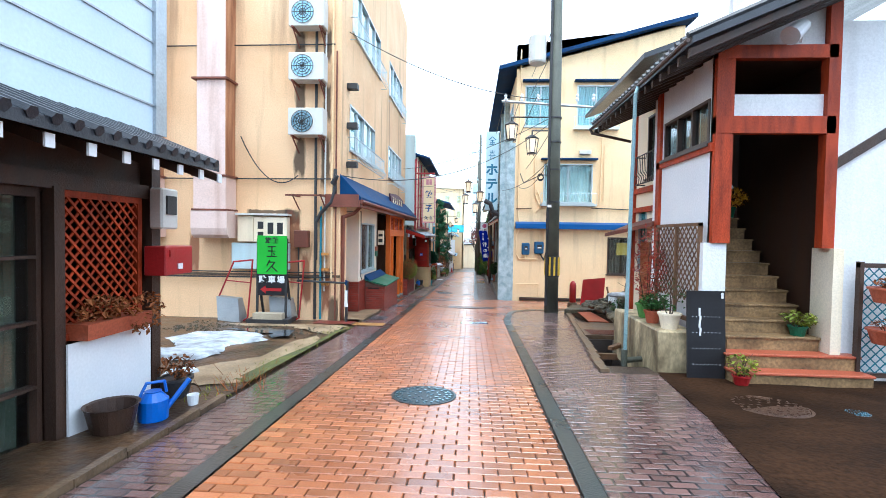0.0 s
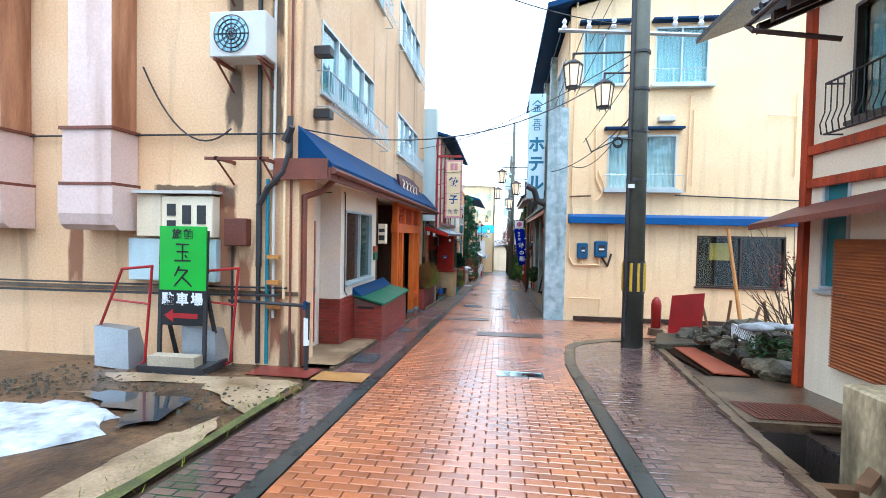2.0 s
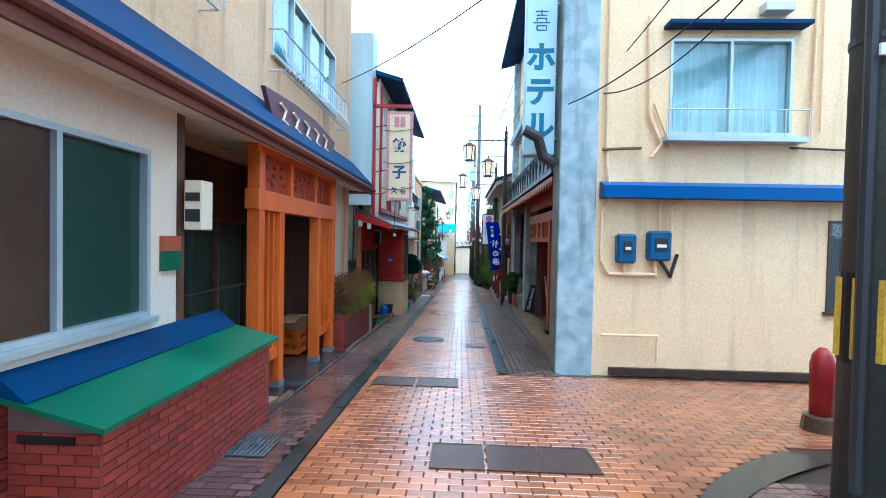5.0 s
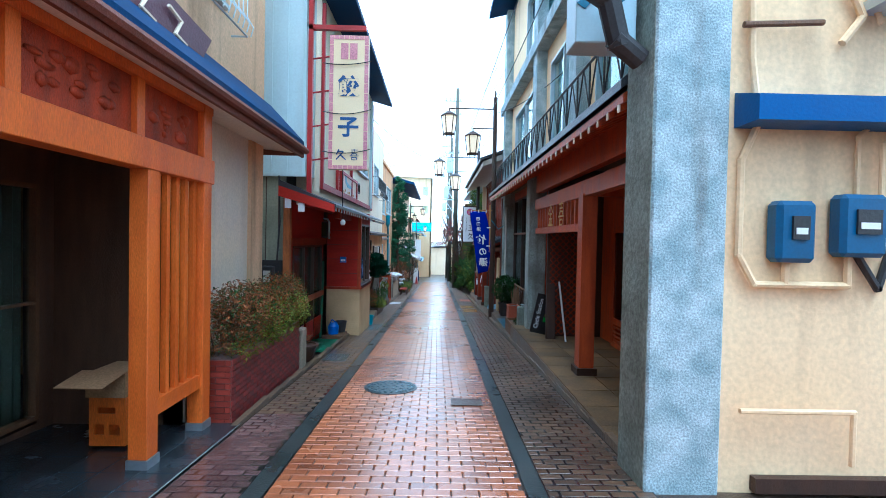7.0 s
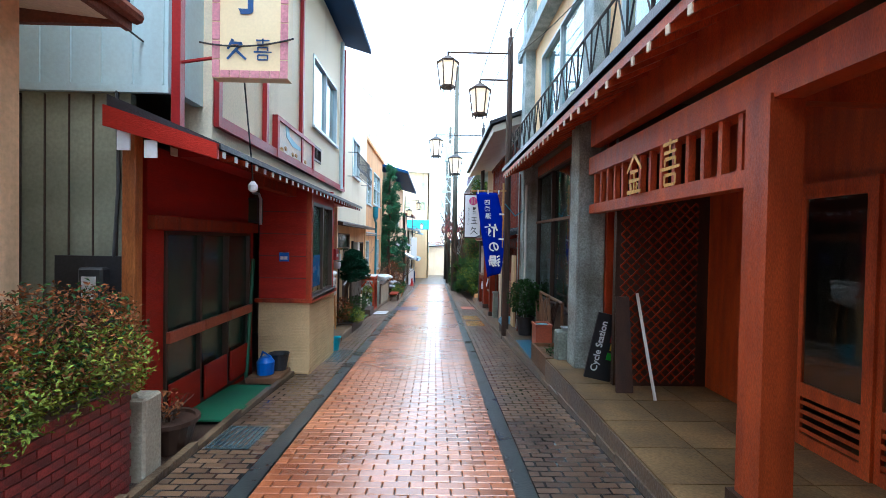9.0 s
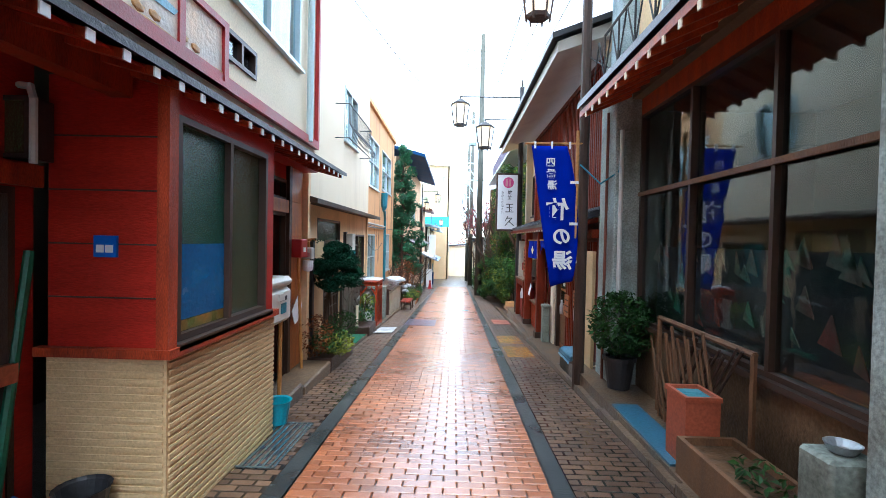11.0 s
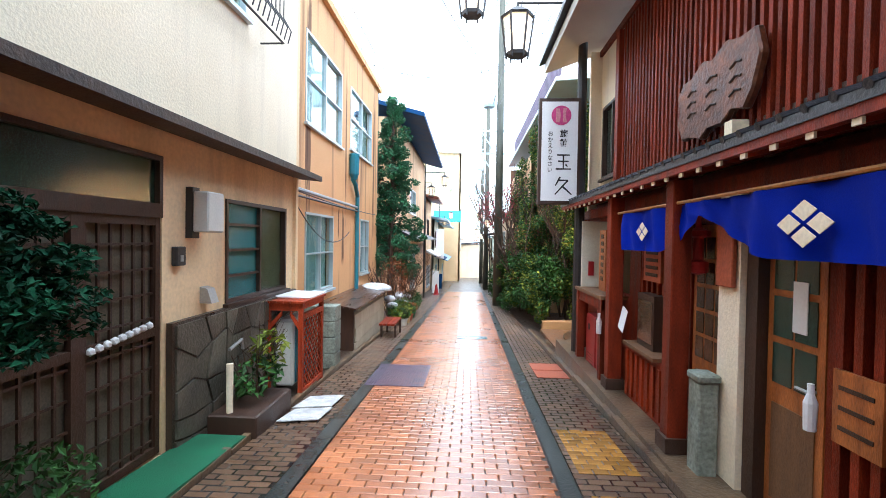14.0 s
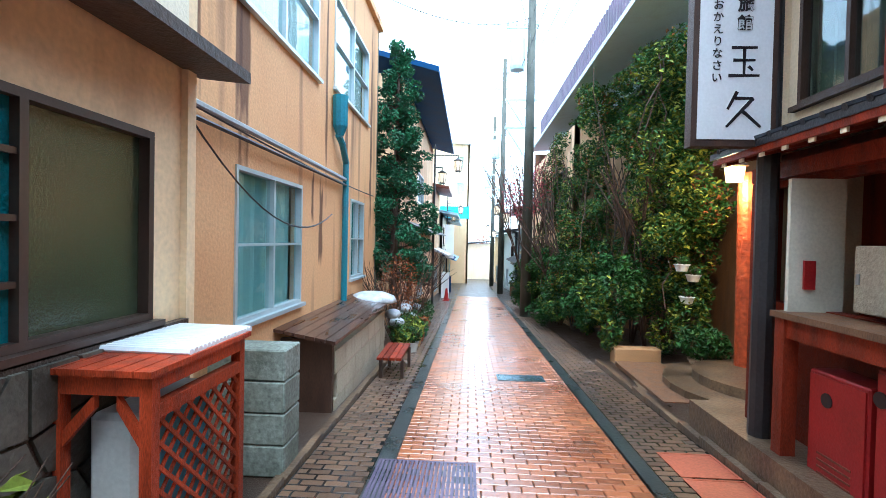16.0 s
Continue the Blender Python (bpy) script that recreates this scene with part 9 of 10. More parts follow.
part("water", bx(B(), 1.405, 1.655, 28.05, 28.36, -0.9, -0.83), TEALW, t)
t = thing("stick_fence", 1.71, 28.7, -1.43, "leaning fence of crossed rough brown sticks", "fence")
rng = random.Random(15)
bm = B()
for i in range(15):
    y = 28.06 + i * 0.086 + rng.uniform(-0.03, 0.03)
    zt = rng.uniform(-0.6, -0.3) - (0.25 if i > 10 else 0.0)
    mid = Vector((1.70 + rng.uniform(-0.008, 0.008), y + 0.1, (zt - 1.42) / 2))
    foot = Vector((1.71, y, -1.42))
    tube(bm, [foot, mid, (1.695, y + 0.24 + rng.uniform(-0.05, 0.05), zt)], rng.uniform(0.011, 0.018), 6)
pieces("stick", bm, WOOD, t)
bm = B()
for i in range(9):
    y = 28.5 + i * 0.11 + rng.uniform(-0.03, 0.03)
    zt = rng.uniform(-0.62, -0.36) - (0.25 if i > 6 else 0.0)
    tube(bm, [(1.74, y, -1.42), (1.732, y - 0.3, (zt - 1.42) / 2 + 0.02), (1.735, y - 0.62 + rng.uniform(-0.06, 0.06), zt)], rng.uniform(0.011, 0.017), 6)
pieces("stick", bm, BROWN, t)
potted("potted_shrub", 1.62, 30.3, -1.43, 0.2, 0.42, DARK, LEAF, "dark ribbed pot with glossy green shrub", 0.8, 0.42, 1900, 0.045, 81)
rail = thing("barrier_rail", 1.7, 28.8, -1.43, "low brown barrier before the window", "barrier")
bm = tube(B(), [(1.79, 27.8, -1.42), (1.79, 27.8, -0.38), (1.79, 29.5, -0.36), (1.79, 29.5, -1.42)], 0.028, 6)
part("rail", bm, WOOD, rail)
bm = B()
rng = random.Random(5)
for i in range(46):
    y, z = rng.uniform(26.6, 30.3), rng.uniform(-0.45, 0.35)
    prism(bm, [(2.12, y, z), (2.12, y + rng.uniform(0.1, 0.22), z + 0.05), (2.12, y + 0.1, z + rng.uniform(0.12, 0.3))], (0.01, 0, 0))
cur = thing("patterned_curtain", 2.12, 28.4, -0.55, "dark curtain with green and red leaf pattern", "curtain")
part("cloth", bx(B(), 2.135, 2.15, 26.5, 30.4, -0.55, 0.45), BLACKP, cur)
part("pattern", bm, mat("green_red_print", (0.03, 0.17, 0.12), (0.25, 0.035, 0.03), 0.7, 1.6, 30, 0.05), cur)
t = thing("side_pipes", 1.7, 30.4, -1.4, "pipes on the mossy concrete pier", "pipes")
part("pipe", cyl(B(), (1.62, 30.42, -1.4), (1.62, 30.42, 2.0), 0.03, None, 8), GREYP, t)
part("pipe", cyl(B(), (1.52, 30.7, -1.5), (1.52, 30.7, 2.3), 0.02, None, 8), RUST, t)

# ---- bath banner, lamp posts ----
z0 = G(31)
lantern("street_lamp", 1.27, 31.0, 5.6, z0 - 0.02, [(-0.24, 5.0), (0.55, 4.36)], BROWN, "brown street lamp post with two hanging lanterns", True, 0.075, 1.3)
t = thing("bath_banner", 0.8, 31.0, -0.1, "deep blue cloth banner lettered white for the bath", "banner")
bm = B()
nx, nz = 8, 24
grid = []
for j in range(nz + 1):
    f = j / nz
    row = []
    for i in range(nx + 1):
        e = i / nx
        x = (0.49 + 0.31 * f) * (1 - e) + e * (1.0 + 0.5 * f * (1 - f) + 0.12 * f)
        y = 30.9 + 0.03 * math.sin(e * 6 + f * 5) * f
        row.append(bm.verts.new((x, y, 1.87 - 1.95 * f - 0.09 * (1 - e) * f)))
    grid.append(row)
for j in range(nz):
    for i in range(nx):
        bm.faces.new((grid[j][i], grid[j][i + 1], grid[j + 1][i + 1], grid[j + 1][i]))
r = bmesh.ops.extrude_face_region(bm, geom=bm.faces[:])
for v in [g_ for g_ in r["geom"] if isinstance(g_, bmesh.types.BMVert)]:
    v.co.y += 0.006
part("cloth", bm, NAVY, t, smooth=True)
for ch, x, z, s in (("四", 0.76, 1.62, 0.14), ("番", 0.77, 1.455, 0.14), ("湯", 0.79, 1.29, 0.14), ("竹", 0.87, 0.93, 0.33), ("の", 0.94, 0.55, 0.27), ("湯", 0.96, 0.20, 0.29)):
    letters(t, ch, s, WHITEP, upright(x, 30.855, z), True, bold=0.003 if s < 0.2 else 0.008)
part("rod", cyl(B(), (0.40, 30.9, 1.90), (1.25, 30.95, 1.92), 0.014, None, 6), BAMBOO, t)
part("pole", cyl(B(), (1.16, 30.93, 0.2), (1.16, 30.93, 2.1), 0.025, None, 7), BAMBOO, t)
bm = B()
for x in (0.54, 0.78, 1.04):
    bx(bm, x - 0.012, x + 0.012, 30.88, 30.915, 1.83, 1.93)
for z in (1.35, 0.75, 0.2):
    bx(bm, 1.06, 1.18, 30.9, 30.92, z - 0.02, z + 0.02)
part("ties", bm, WHITEP, t)
part("cord", tube(B(), [(1.2, 30.9, 1.6), (1.4, 30.6, 1.3), (1.6, 30.45, 1.45), (1.62, 30.43, 1.9)], 0.012, 5), TEALPIPE, t)
lantern("street_lamp", 1.47, 39.25, 5.4, G(39.25) - 0.02, [(-0.5, 4.85), (0.31, 4.13)], DARK, "dark street lamp post with two hanging lanterns", True, 0.085, 1.45)
t = thing("inn_sign", 1.05, 39.2, 0.85, "white lit-box inn sign with magenta crest", "sign")
part("frame", bx(B(), 0.70, 1.42, 39.08, 39.20, 0.80, 2.64), BROWN, t)
part("panel", bx(B(), 0.75, 1.37, 39.07, 39.079, 0.86, 2.58), WHITEP, t)
part("crest", prism(B(), [(1.08 + 0.17 * math.cos(i * math.tau / 24), 39.062, 2.34 + 0.17 * math.sin(i * math.tau / 24)) for i in range(24)], (0, 0.007, 0)), PINK, t, "magenta round crest")
bm = B()
for dx in (-0.06, 0.06):
    prism(bm, [(1.08 + dx - 0.035, 39.056, 2.22), (1.08 + dx + 0.035, 39.056, 2.22), (1.08 + dx * 0.7 + 0.03, 39.056, 2.34), (1.08 + dx + 0.03, 39.056, 2.46), (1.08 + dx - 0.03, 39.056, 2.46)], (0, 0.005, 0))
part("crest_mark", bm, PINKB, t)
for i, ch in enumerate("旅館"):
    letters(t, ch, 0.135, BLACKP, upright(1.13, 39.066, 2.02 - 0.16 * i), bold=0.004)
for i, ch in enumerate("おかえりなさい"):
    letters(t, ch, 0.095, BLACKP, upright(0.9, 39.066, 2.02 - i * 0.105))
strokes(t, BLACKP, upright(1.13, 39.069, 1.53), 0.31, MARK_A)
strokes(t, BLACKP, upright(1.13, 39.069, 1.12), 0.34, MARK_B)
bm = B()
for z in (1.0, 2.45):
    tube(bm, [(1.38, 39.14, z), (1.44, 39.26, z)], 0.025, 6)
part("bracket", bm, DARK, t)

# ---- bath house front ----
bm = thing("slat_screen", 1.9, 36, 0.95, "dark red vertical slats over the upper storey", "screen")
for i in range(58):
    y = 31.75 + i * 0.115
    if y < 38.3:
        part("slat", bx(B(), 1.86, 1.94, y, y + 0.05, 1.05, 3.5), REDD, bm)
part("rail", bx(B(), 1.88, 1.93, 31.7, 38.35, 1.12, 1.2), BROWN, bm)
part("backing", bx(B(), 1.938, 1.949, 31.7, 38.35, 1.0, 3.6), BROWN, bm)
part("corner_post", bx(B(), 1.82, 1.95, 38.35, 38.5, 1.0, 3.5), REDD, bm)
t = thing("carved_sign", 1.8, 35.5, 1.2, "carved natural timber name board over the door", "sign")
edge = [(34.66, 1.40), (34.78, 1.26), (34.98, 1.34), (35.12, 1.22), (35.38, 1.27), (35.5, 1.16), (35.74, 1.26), (35.9, 1.22), (36.02, 1.42), (35.92, 1.55), (36.03, 1.72), (35.88, 1.84), (35.7, 1.80), (35.5, 1.93), (35.3, 1.84), (35.08, 1.96), (34.84, 1.86), (34.64, 1.9), (34.56, 1.66)]
part("board", prism(B(), [(1.74, y, z) for y, z in edge], (0.08, 0, 0)), mat("aged_knotty_slab", (0.20, 0.06, 0.02), (0.06, 0.02, 0.01), 0.45, 5, 25, 0.5, grain=0.4), t, "knotty dark varnished slab with wavy edge", bevel=0.02)
part("bracket", bx(B(), 1.70, 1.84, 34.86, 34.98, 0.98, 1.2), CREAM, t)
bmm = B()
for y, w, h in ((34.9, 0.16, 0.24), (35.3, 0.17, 0.26), (35.68, 0.15, 0.22)):
    for k in range(3):
        tube(bmm, [(1.736, y - w / 2, 1.56 + h * (k - 1) / 2), (1.736, y, 1.58 + h * (k - 1) / 2), (1.736, y + w / 2, 1.55 + h * (k - 1) / 2)], 0.011, 5)
pieces("writing_bar", bmm, BROWN, t)
bmm = B()
for i in range(41):
    y = 31.75 + i * 0.198
    cyl(bmm, (1.24, y, 0.865), (2.0, y, 1.13), 0.03, None, 6)
pieces("tile_roll", bmm, ROOFT, bath)
t = thing("shop_curtain", 1.4, 34.6, 0.05, "deep blue shop curtain swagged with white crests", "curtain")
bmm = B()
rows = []
for i in range(81):
    y = 32.4 + 4.35 * i / 80
    lift = 0.33 * max(0.0, 1 - abs(y - 34.72) / 0.85) ** 1.3
    x = 1.42 + 0.025 * math.sin(y * 7) + 0.012 * math.sin(y * 19)
    rows.append([bmm.verts.new((x + 0.014 * math.sin(y * 17 + k), y, 0.50 - (0.44 - lift) * k / 5)) for k in range(6)])
for a, b in zip(rows, rows[1:]):
    for k in range(5):
        bmm.faces.new((a[k], b[k], b[k + 1], a[k + 1]))
part("cloth", bmm, NAVY, t, smooth=True)
for y, k in ((33.5, 1.0), (35.95, 0.75)):
    for dy, dz in ((0, 1), (0, -1), (1, 0), (-1, 0)):
        cy, cz, r = y + 0.125 * k * dy, 0.27 + 0.075 * k * dz, 0.9 * k
        part("crest", prism(B(), [(1.37, cy - 0.11 * r, cz), (1.37, cy, cz - 0.066 * r), (1.37, cy + 0.11 * r, cz), (1.37, cy, cz + 0.066 * r)], (0.006, 0, 0)), CREAM, t, "pale diamond of a four-part crest")
part("rod", cyl(B(), (1.42, 32.3, 0.52), (1.42, 36.9, 0.52), 0.016, None, 6), BAMBOO, t)
bmm = thing("door", 1.75, 34.1, -1.8, "tan timber door with small glazed panes", "door")
part("leaf", bx(B(), 1.76, 1.80, 33.83, 34.4, -1.79, 0.33), WOODO, bmm)
for i in range(2):
    for j in range(3):
        part("pane", bx(B(), 1.752, 1.76, 33.9 + i * 0.23, 34.1 + i * 0.23, -0.85 + j * 0.34, -0.56 + j * 0.34), FROSTD, bmm)
part("panel", bx(B(), 1.752, 1.76, 33.9, 34.33, -1.7, -1.0), WOOD, bmm)
part("notice", bx(B(), 1.745, 1.751, 33.98, 34.12, -0.45, -0.1), WHITEP, bmm)
part("door_handle", tube(B(), [(1.75, 33.9, -0.8), (1.7, 33.9, -0.8), (1.7, 34.0, -0.8)], 0.012, 6), STEEL, bmm)
inner = thing("door", 1.75, 35.25, -1.8, "dark red timber door with small glazed panes", "door")
part("leaf", bx(B(), 1.77, 1.81, 34.96, 35.59, -1.79, 0.33), WOODO, inner)
for i in range(3):
    for j in range(5):
        part("pane", bx(B(), 1.762, 1.77, 35.03 + i * 0.175, 35.17 + i * 0.175, -0.95 + j * 0.24, -0.75 + j * 0.24), FROSTB, inner)
part("panel", bx(B(), 1.762, 1.77, 35.03, 35.52, -1.7, -1.08), WOOD, inner)
part("post", bx(B(), 1.68, 1.80, 34.41, 34.55, -1.81, 0.56), BROWN, bath, "dark door post")
solo("bottle", lathe(B(), 1.64, 33.78, [(0.035, -1.0), (0.04, -0.83), (0.02, -0.77), (0.02, -0.71)], 10), WHITEP, "white bottle hung beside the bath door", "bottle")
part("pillar", bx(B(), 1.64, 1.78, 34.57, 34.88, -1.81, 0.56), CREAM, bath, "cream plaster pier")
for i in range(14):
    y = 31.85 + i * 0.135
    part("slat", bx(B(), 1.69, 1.75, y, y + 0.06, -1.78, 0.5), REDD, bath)
for y in (35.2, 37.08):
    part("post", bx(B(), 1.38, 1.56, y, y + 0.18, -1.8, 0.74), REDD, bath, "red timber porch post", bevel=0.01)
    part("post_base", bx(B(), 1.35, 1.59, y - 0.03, y + 0.21, -1.82, -1.66), BROWN, bath)
part("post", bx(B(), 1.61, 1.74, 39.58, 39.72, -1.95, 0.55), REDD, bath)
t = thing("counter", 1.6, 38.2, G(38.2), "red timber stall counter over red metal lockers", "counter")
part("top", bx(B(), 1.36, 1.9, 37.45, 38.98, -0.66, -0.61), WOOD, t)
part("rail", bx(B(), 1.4, 1.46, 37.47, 38.95, -0.82, -0.66), REDD, t)
part("back", bx(B(), 1.76, 1.8, 37.4, 39.0, -2.0, -0.66), BROWN, t)
for y in (38.82, 37.47):
    part("leg", bx(B(), 1.38, 1.5, y, y + 0.12, -2.1, -0.66), REDD, t)
part("side_board", bx(B(), 1.44, 1.88, 38.88, 38.92, -0.61, 0.5), mat("aged_white_board", (0.72, 0.70, 0.58), (0.58, 0.55, 0.44), 0.6, 1.5, 40, 0.1, streak=0.4, dirt=(0.25, 0.2, 0.13), grain=0.1), t, "aged white side board")
for y0, y1, z1 in ((38.12, 38.68, -1.02), (37.66, 38.07, -0.86)):
    lk = thing("metal_locker", 1.62, (y0 + y1) / 2, -1.95, "red painted metal locker under the counter", "locker", "red lockers")
    part("body", bx(B(), 1.5, 1.74, y0, y1, -1.95, z1), REDP, lk, bevel=0.012)
    part("door", bx(B(), 1.488, 1.5, y0 + 0.02, y1 - 0.02, -1.9, z1 - 0.03), REDP, lk)
    part("vent", cyl(B(), (1.48, y0 + 0.36, z1 - 0.2), (1.487, y0 + 0.36, z1 - 0.2), 0.055, None, 14), BLACKP, lk)
    for k in range(4):
        part("louvre", bx(B(), 1.482, 1.488, y0 + 0.12, y1 - 0.12, -1.8 + 0.05 * k, -1.785 + 0.05 * k), RUST, lk)
cab = thing("service_cabinet", 1.72, 38.3, -0.61, "small pale metal cabinet on the counter", "cabinet")
part("body", bx(B(), 1.66, 1.84, 38.05, 38.5, -0.55, -0.05), BLOCK, cab, bevel=0.01)
part("latch", bx(B(), 1.65, 1.66, 38.44, 38.47, -0.34, -0.26), STEEL, cab)
solo("red_tag", bx(B(), 1.55, 1.64, 38.855, 38.875, -0.42, -0.18), REDP, "red tag on the white board", "tag")
t = thing("name_board", 1.45, 37.6, -0.54, "upright varnished board with carved dark bars", "board")
part("panel", bx(B(), 1.42, 1.45, 37.44, 37.74, -0.54, 0.32), WOODO, t)
for k in range(7):
    part("writing_bar", bx(B(), 1.413, 1.42, 37.53, 37.65, 0.2 - k * 0.1, 0.26 - k * 0.1), BROWN, t)
solo("spray_bottle", lathe(B(), 1.345, 37.42, [(0.035, -1.13), (0.04, -0.96), (0.02, -0.9), (0.02, -0.84)], 10), WHITEP, "white bottle hung on the post", "bottle")
solo("post_lantern", lathe(B(), 1.66, 35.3, [(0.02, 0.42), (0.03, 0.3), (0.1, 0.27), (0.1, 0.22), (0.045, 0.2), (0.05, 0.0), (0.09, -0.02), (0.09, -0.12), (0.03, -0.14)], 10), REDP, "small red lantern hung under the curtain", "lantern")
solo("picture_frame", bx(B(), 1.59, 1.63, 34.6, 34.84, -0.2, 0.42), TERRA, "red framed notice on the pier", "frame", bevel=0.008)
t = thing("waste_bin", 1.53, 34.87, -1.81, "mossy grey concrete stand beside the door", "stand")
part("body", bx(B(), 1.45, 1.61, 34.77, 34.97, -1.81, -1.02), CONCM, t, bevel=0.012)
part("cap", bx(B(), 1.435, 1.625, 34.755, 34.985, -1.018, -0.95), CONCM, t, bevel=0.015)
t = thing("offering_box", 1.6, 36.4, -1.8, "dark red timber box with small shelf and papers", "box")
part("body", bx(B(), 1.56, 1.78, 35.75, 36.95, -1.81, -1.12), REDD, t, bevel=0.01)
for k in range(7):
    part("slat", bx(B(), 1.535, 1.558, 35.8 + k * 0.165, 35.87 + k * 0.165, -1.75, -1.2), REDW, t)
part("shelf", bx(B(), 1.46, 1.78, 35.8, 36.75, -1.11, -1.07), WOOD, t)
part("case", bx(B(), 1.58, 1.78, 36.1, 36.6, -1.07, -0.45), BROWN, t)
part("case_glass", bx(B(), 1.572, 1.579, 36.14, 36.56, -1.0, -0.52), FROSTB, t)
part("paper", prism(B(), [(1.44, 36.72, -0.98), (1.44, 36.9, -0.93), (1.5, 36.9, -0.66), (1.5, 36.72, -0.71)], (0.006, 0, 0)), WHITEP, t)
part("panel", bx(B(), 1.64, 1.68, 36.1, 36.6, -0.3, 0.2), TERRA, t, "orange-red notice panel")
for k in range(5):
    part("writing_bar", bx(B(), 1.632, 1.64, 36.18, 36.52, -0.24 + 0.085 * k, -0.2 + 0.085 * k), BROWN, t)
for k in range(7):
    part("grille_bar", bx(B(), 1.70, 1.74, 35.82 + k * 0.16, 35.87 + k * 0.16, -1.05, 0.4), REDD, t)
for (y0, y1, za, zb, m, lab) in ((33.3, 33.64, -1.0, -0.57, WOODO, "orange wooden notice board"), (32.42, 32.85, -0.38, -0.2, TERRA, "orange notice board"), (32.5, 32.95, -0.70, -0.42, WOODO, "wooden box on the slats"), (32.52, 32.9, -0.98, -0.74, WHITEP, "white notice with red bars")):
    t = thing("notice", 1.69, (y0 + y1) / 2, za, lab + " on the slatted wall", "notice")
    part("panel", bx(B(), 1.665, 1.695, y0, y1, za, zb), m, t)
    bmm = B()
    for k in range(3):
        bx(bmm, 1.658, 1.664, y0 + 0.05, y1 - 0.05, za + (zb - za) * (0.2 + 0.27 * k), za + (zb - za) * (0.2 + 0.27 * k) + 0.025)
    part("writing_bars", bmm, REDP if m is WHITEP else BROWN, t)
t = thing("stone_trough", 1.45, 32.1, -1.8, "rough stone block with folded towels on top", "stone")
part("block", bx(B(), 1.34, 1.66, 31.75, 32.5, -1.9, -1.48), ROCK, t, bevel=0.03)
TOWEL = mat("pale_blue_towel", (0.34, 0.60, 0.74), (0.20, 0.44, 0.60), 0.9, 4, 120, 0.4)
for k in range(3):
    bmm, grid = B(), {}
    for i in range(9):
        for j in range(15):
            x, y = 1.30 + 0.04 * i + 0.012 * k, 31.72 + 0.055 * j + 0.02 * k
            h = 0.022 * noise.noise((x * 9, y * 7, k * 3.1)) - (0.05 if i == 0 else 0.015 if i == 1 else 0)
            grid[i, j] = bmm.verts.new((x, y, -1.455 + 0.035 * k + h))
    for i in range(8):
        for j in range(14):
            bmm.faces.new((grid[i, j], grid[i + 1, j], grid[i + 1, j + 1], grid[i, j + 1]))
    bmesh.ops.solidify(bmm, geom=bmm.faces[:], thickness=0.022)
    solo("towel", bmm, TOWEL, "rumpled pale blue towel folded on the stone", "towel", "folded towels", smooth=True)
solo("pvc_pipe", tube(B(), [(1.42, 31.3, -1.55), (1.7, 31.35, -1.45)], 0.06, 10), CREAM, "cream pipe end by the post", "pipe")
solo("brown_panel", bx(B(), 1.5, 1.55, 31.2, 31.6, -1.8, 0.35), STUCCO, "tan board beside the pier", "board")

# ---- inn entry with ivy, right ----
t = thing("entry_steps", 2.4, 42, G(42), "curved stone steps up to the inn entry", "steps")
for i in range(3):
    r0 = 1.9 - i * 0.42
    pts = [(3.3 + r0 * math.cos(radians(a)) , 42.0 + r0 * math.sin(radians(a)), G(42.5) - 0.15 + i * 0.14) for a in range(90, 271, 15)]
    part("step", prism(B(), pts, (0, 0, 0.16)), CONC, t)
entry_wall = thing("ryokan_house", 4, 44, G(44), "weathered inn with ivy and purple-grey railing", "house")
part("wall", wall(wall(B(), "x", 3.9, 0.2, 40.6, 58, -3.2, 4.2, [(41.3, 42.6, -2.1, 0.0), (46, 48, 1.4, 2.6), (50, 52, 1.4, 2.6)]), "y", 58, 0.2, 1.9, 9, -3.3, 4.2), WOOD, entry_wall)
part("wall", wall(B(), "x", 1.95, 0.15, 49.5, 58, -3.2, 3.6, [(50.5, 52.0, 1.3, 2.4), (54, 56, 1.3, 2.4)]), BEIGE, entry_wall)
part("wall", wall(B(), "y", 49.5, 0.15, 1.95, 4, -3, 3.6), BEIGE, entry_wall)
window(entry_wall, "x", 1.95, 1, 50.5, 52.0, 1.3, 2.4, 2, FRAMED, GLASS, CURTD)
window(entry_wall, "x", 1.95, 1, 54, 56, 1.3, 2.4, 2, FRAMED, GLASS, CURTD)
window(entry_wall, "x", 3.9, 1, 41.3, 42.6, -2.1, 0.0, 2, BROWN, GLASS, CURTD, 2, False)
part("roof", prism(B(), [(4.5, 44.0, 5.0), (1.85, 44.0, 4.72), (1.85, 44.0, 4.6), (4.5, 44.0, 4.8)], (0, 15.5, 0)), PALE, entry_wall, "pale metal eave with snow")
part("roof", bx(B(), 3.5, 9, 40.5, 58.2, 4.2, 4.4), ROOFT, entry_wall)
bmm = B()
for i in range(60):
    y = 44.2 + i * 0.22
    bx(bmm, 2.0, 2.04, y, y + 0.09, 4.85, 5.65)
pieces("slat", bmm, mat("purple_grey_boards", (0.14, 0.10, 0.15), (0.09, 0.07, 0.10), 0.6), entry_wall, "purple-grey slatted railing")
part("inner_wall", wall(wall(B(), "x", 5.5, 0.1, 40.6, 58, -3, 4.2), "y", 40.55, 0.1, 4, 9, -2.3, 4.2), BROWN, entry_wall)
part("pillar", cyl(B(), (3.25, 42.6, -2.3), (3.2, 42.6, 1.1), 0.16, 0.14, 12), mat("burred_red_log", (0.50, 0.09, 0.02), (0.32, 0.05, 0.014), 0.5, 4, 14, 1.0, grain=0.4), entry_wall, "burred red log pillar")
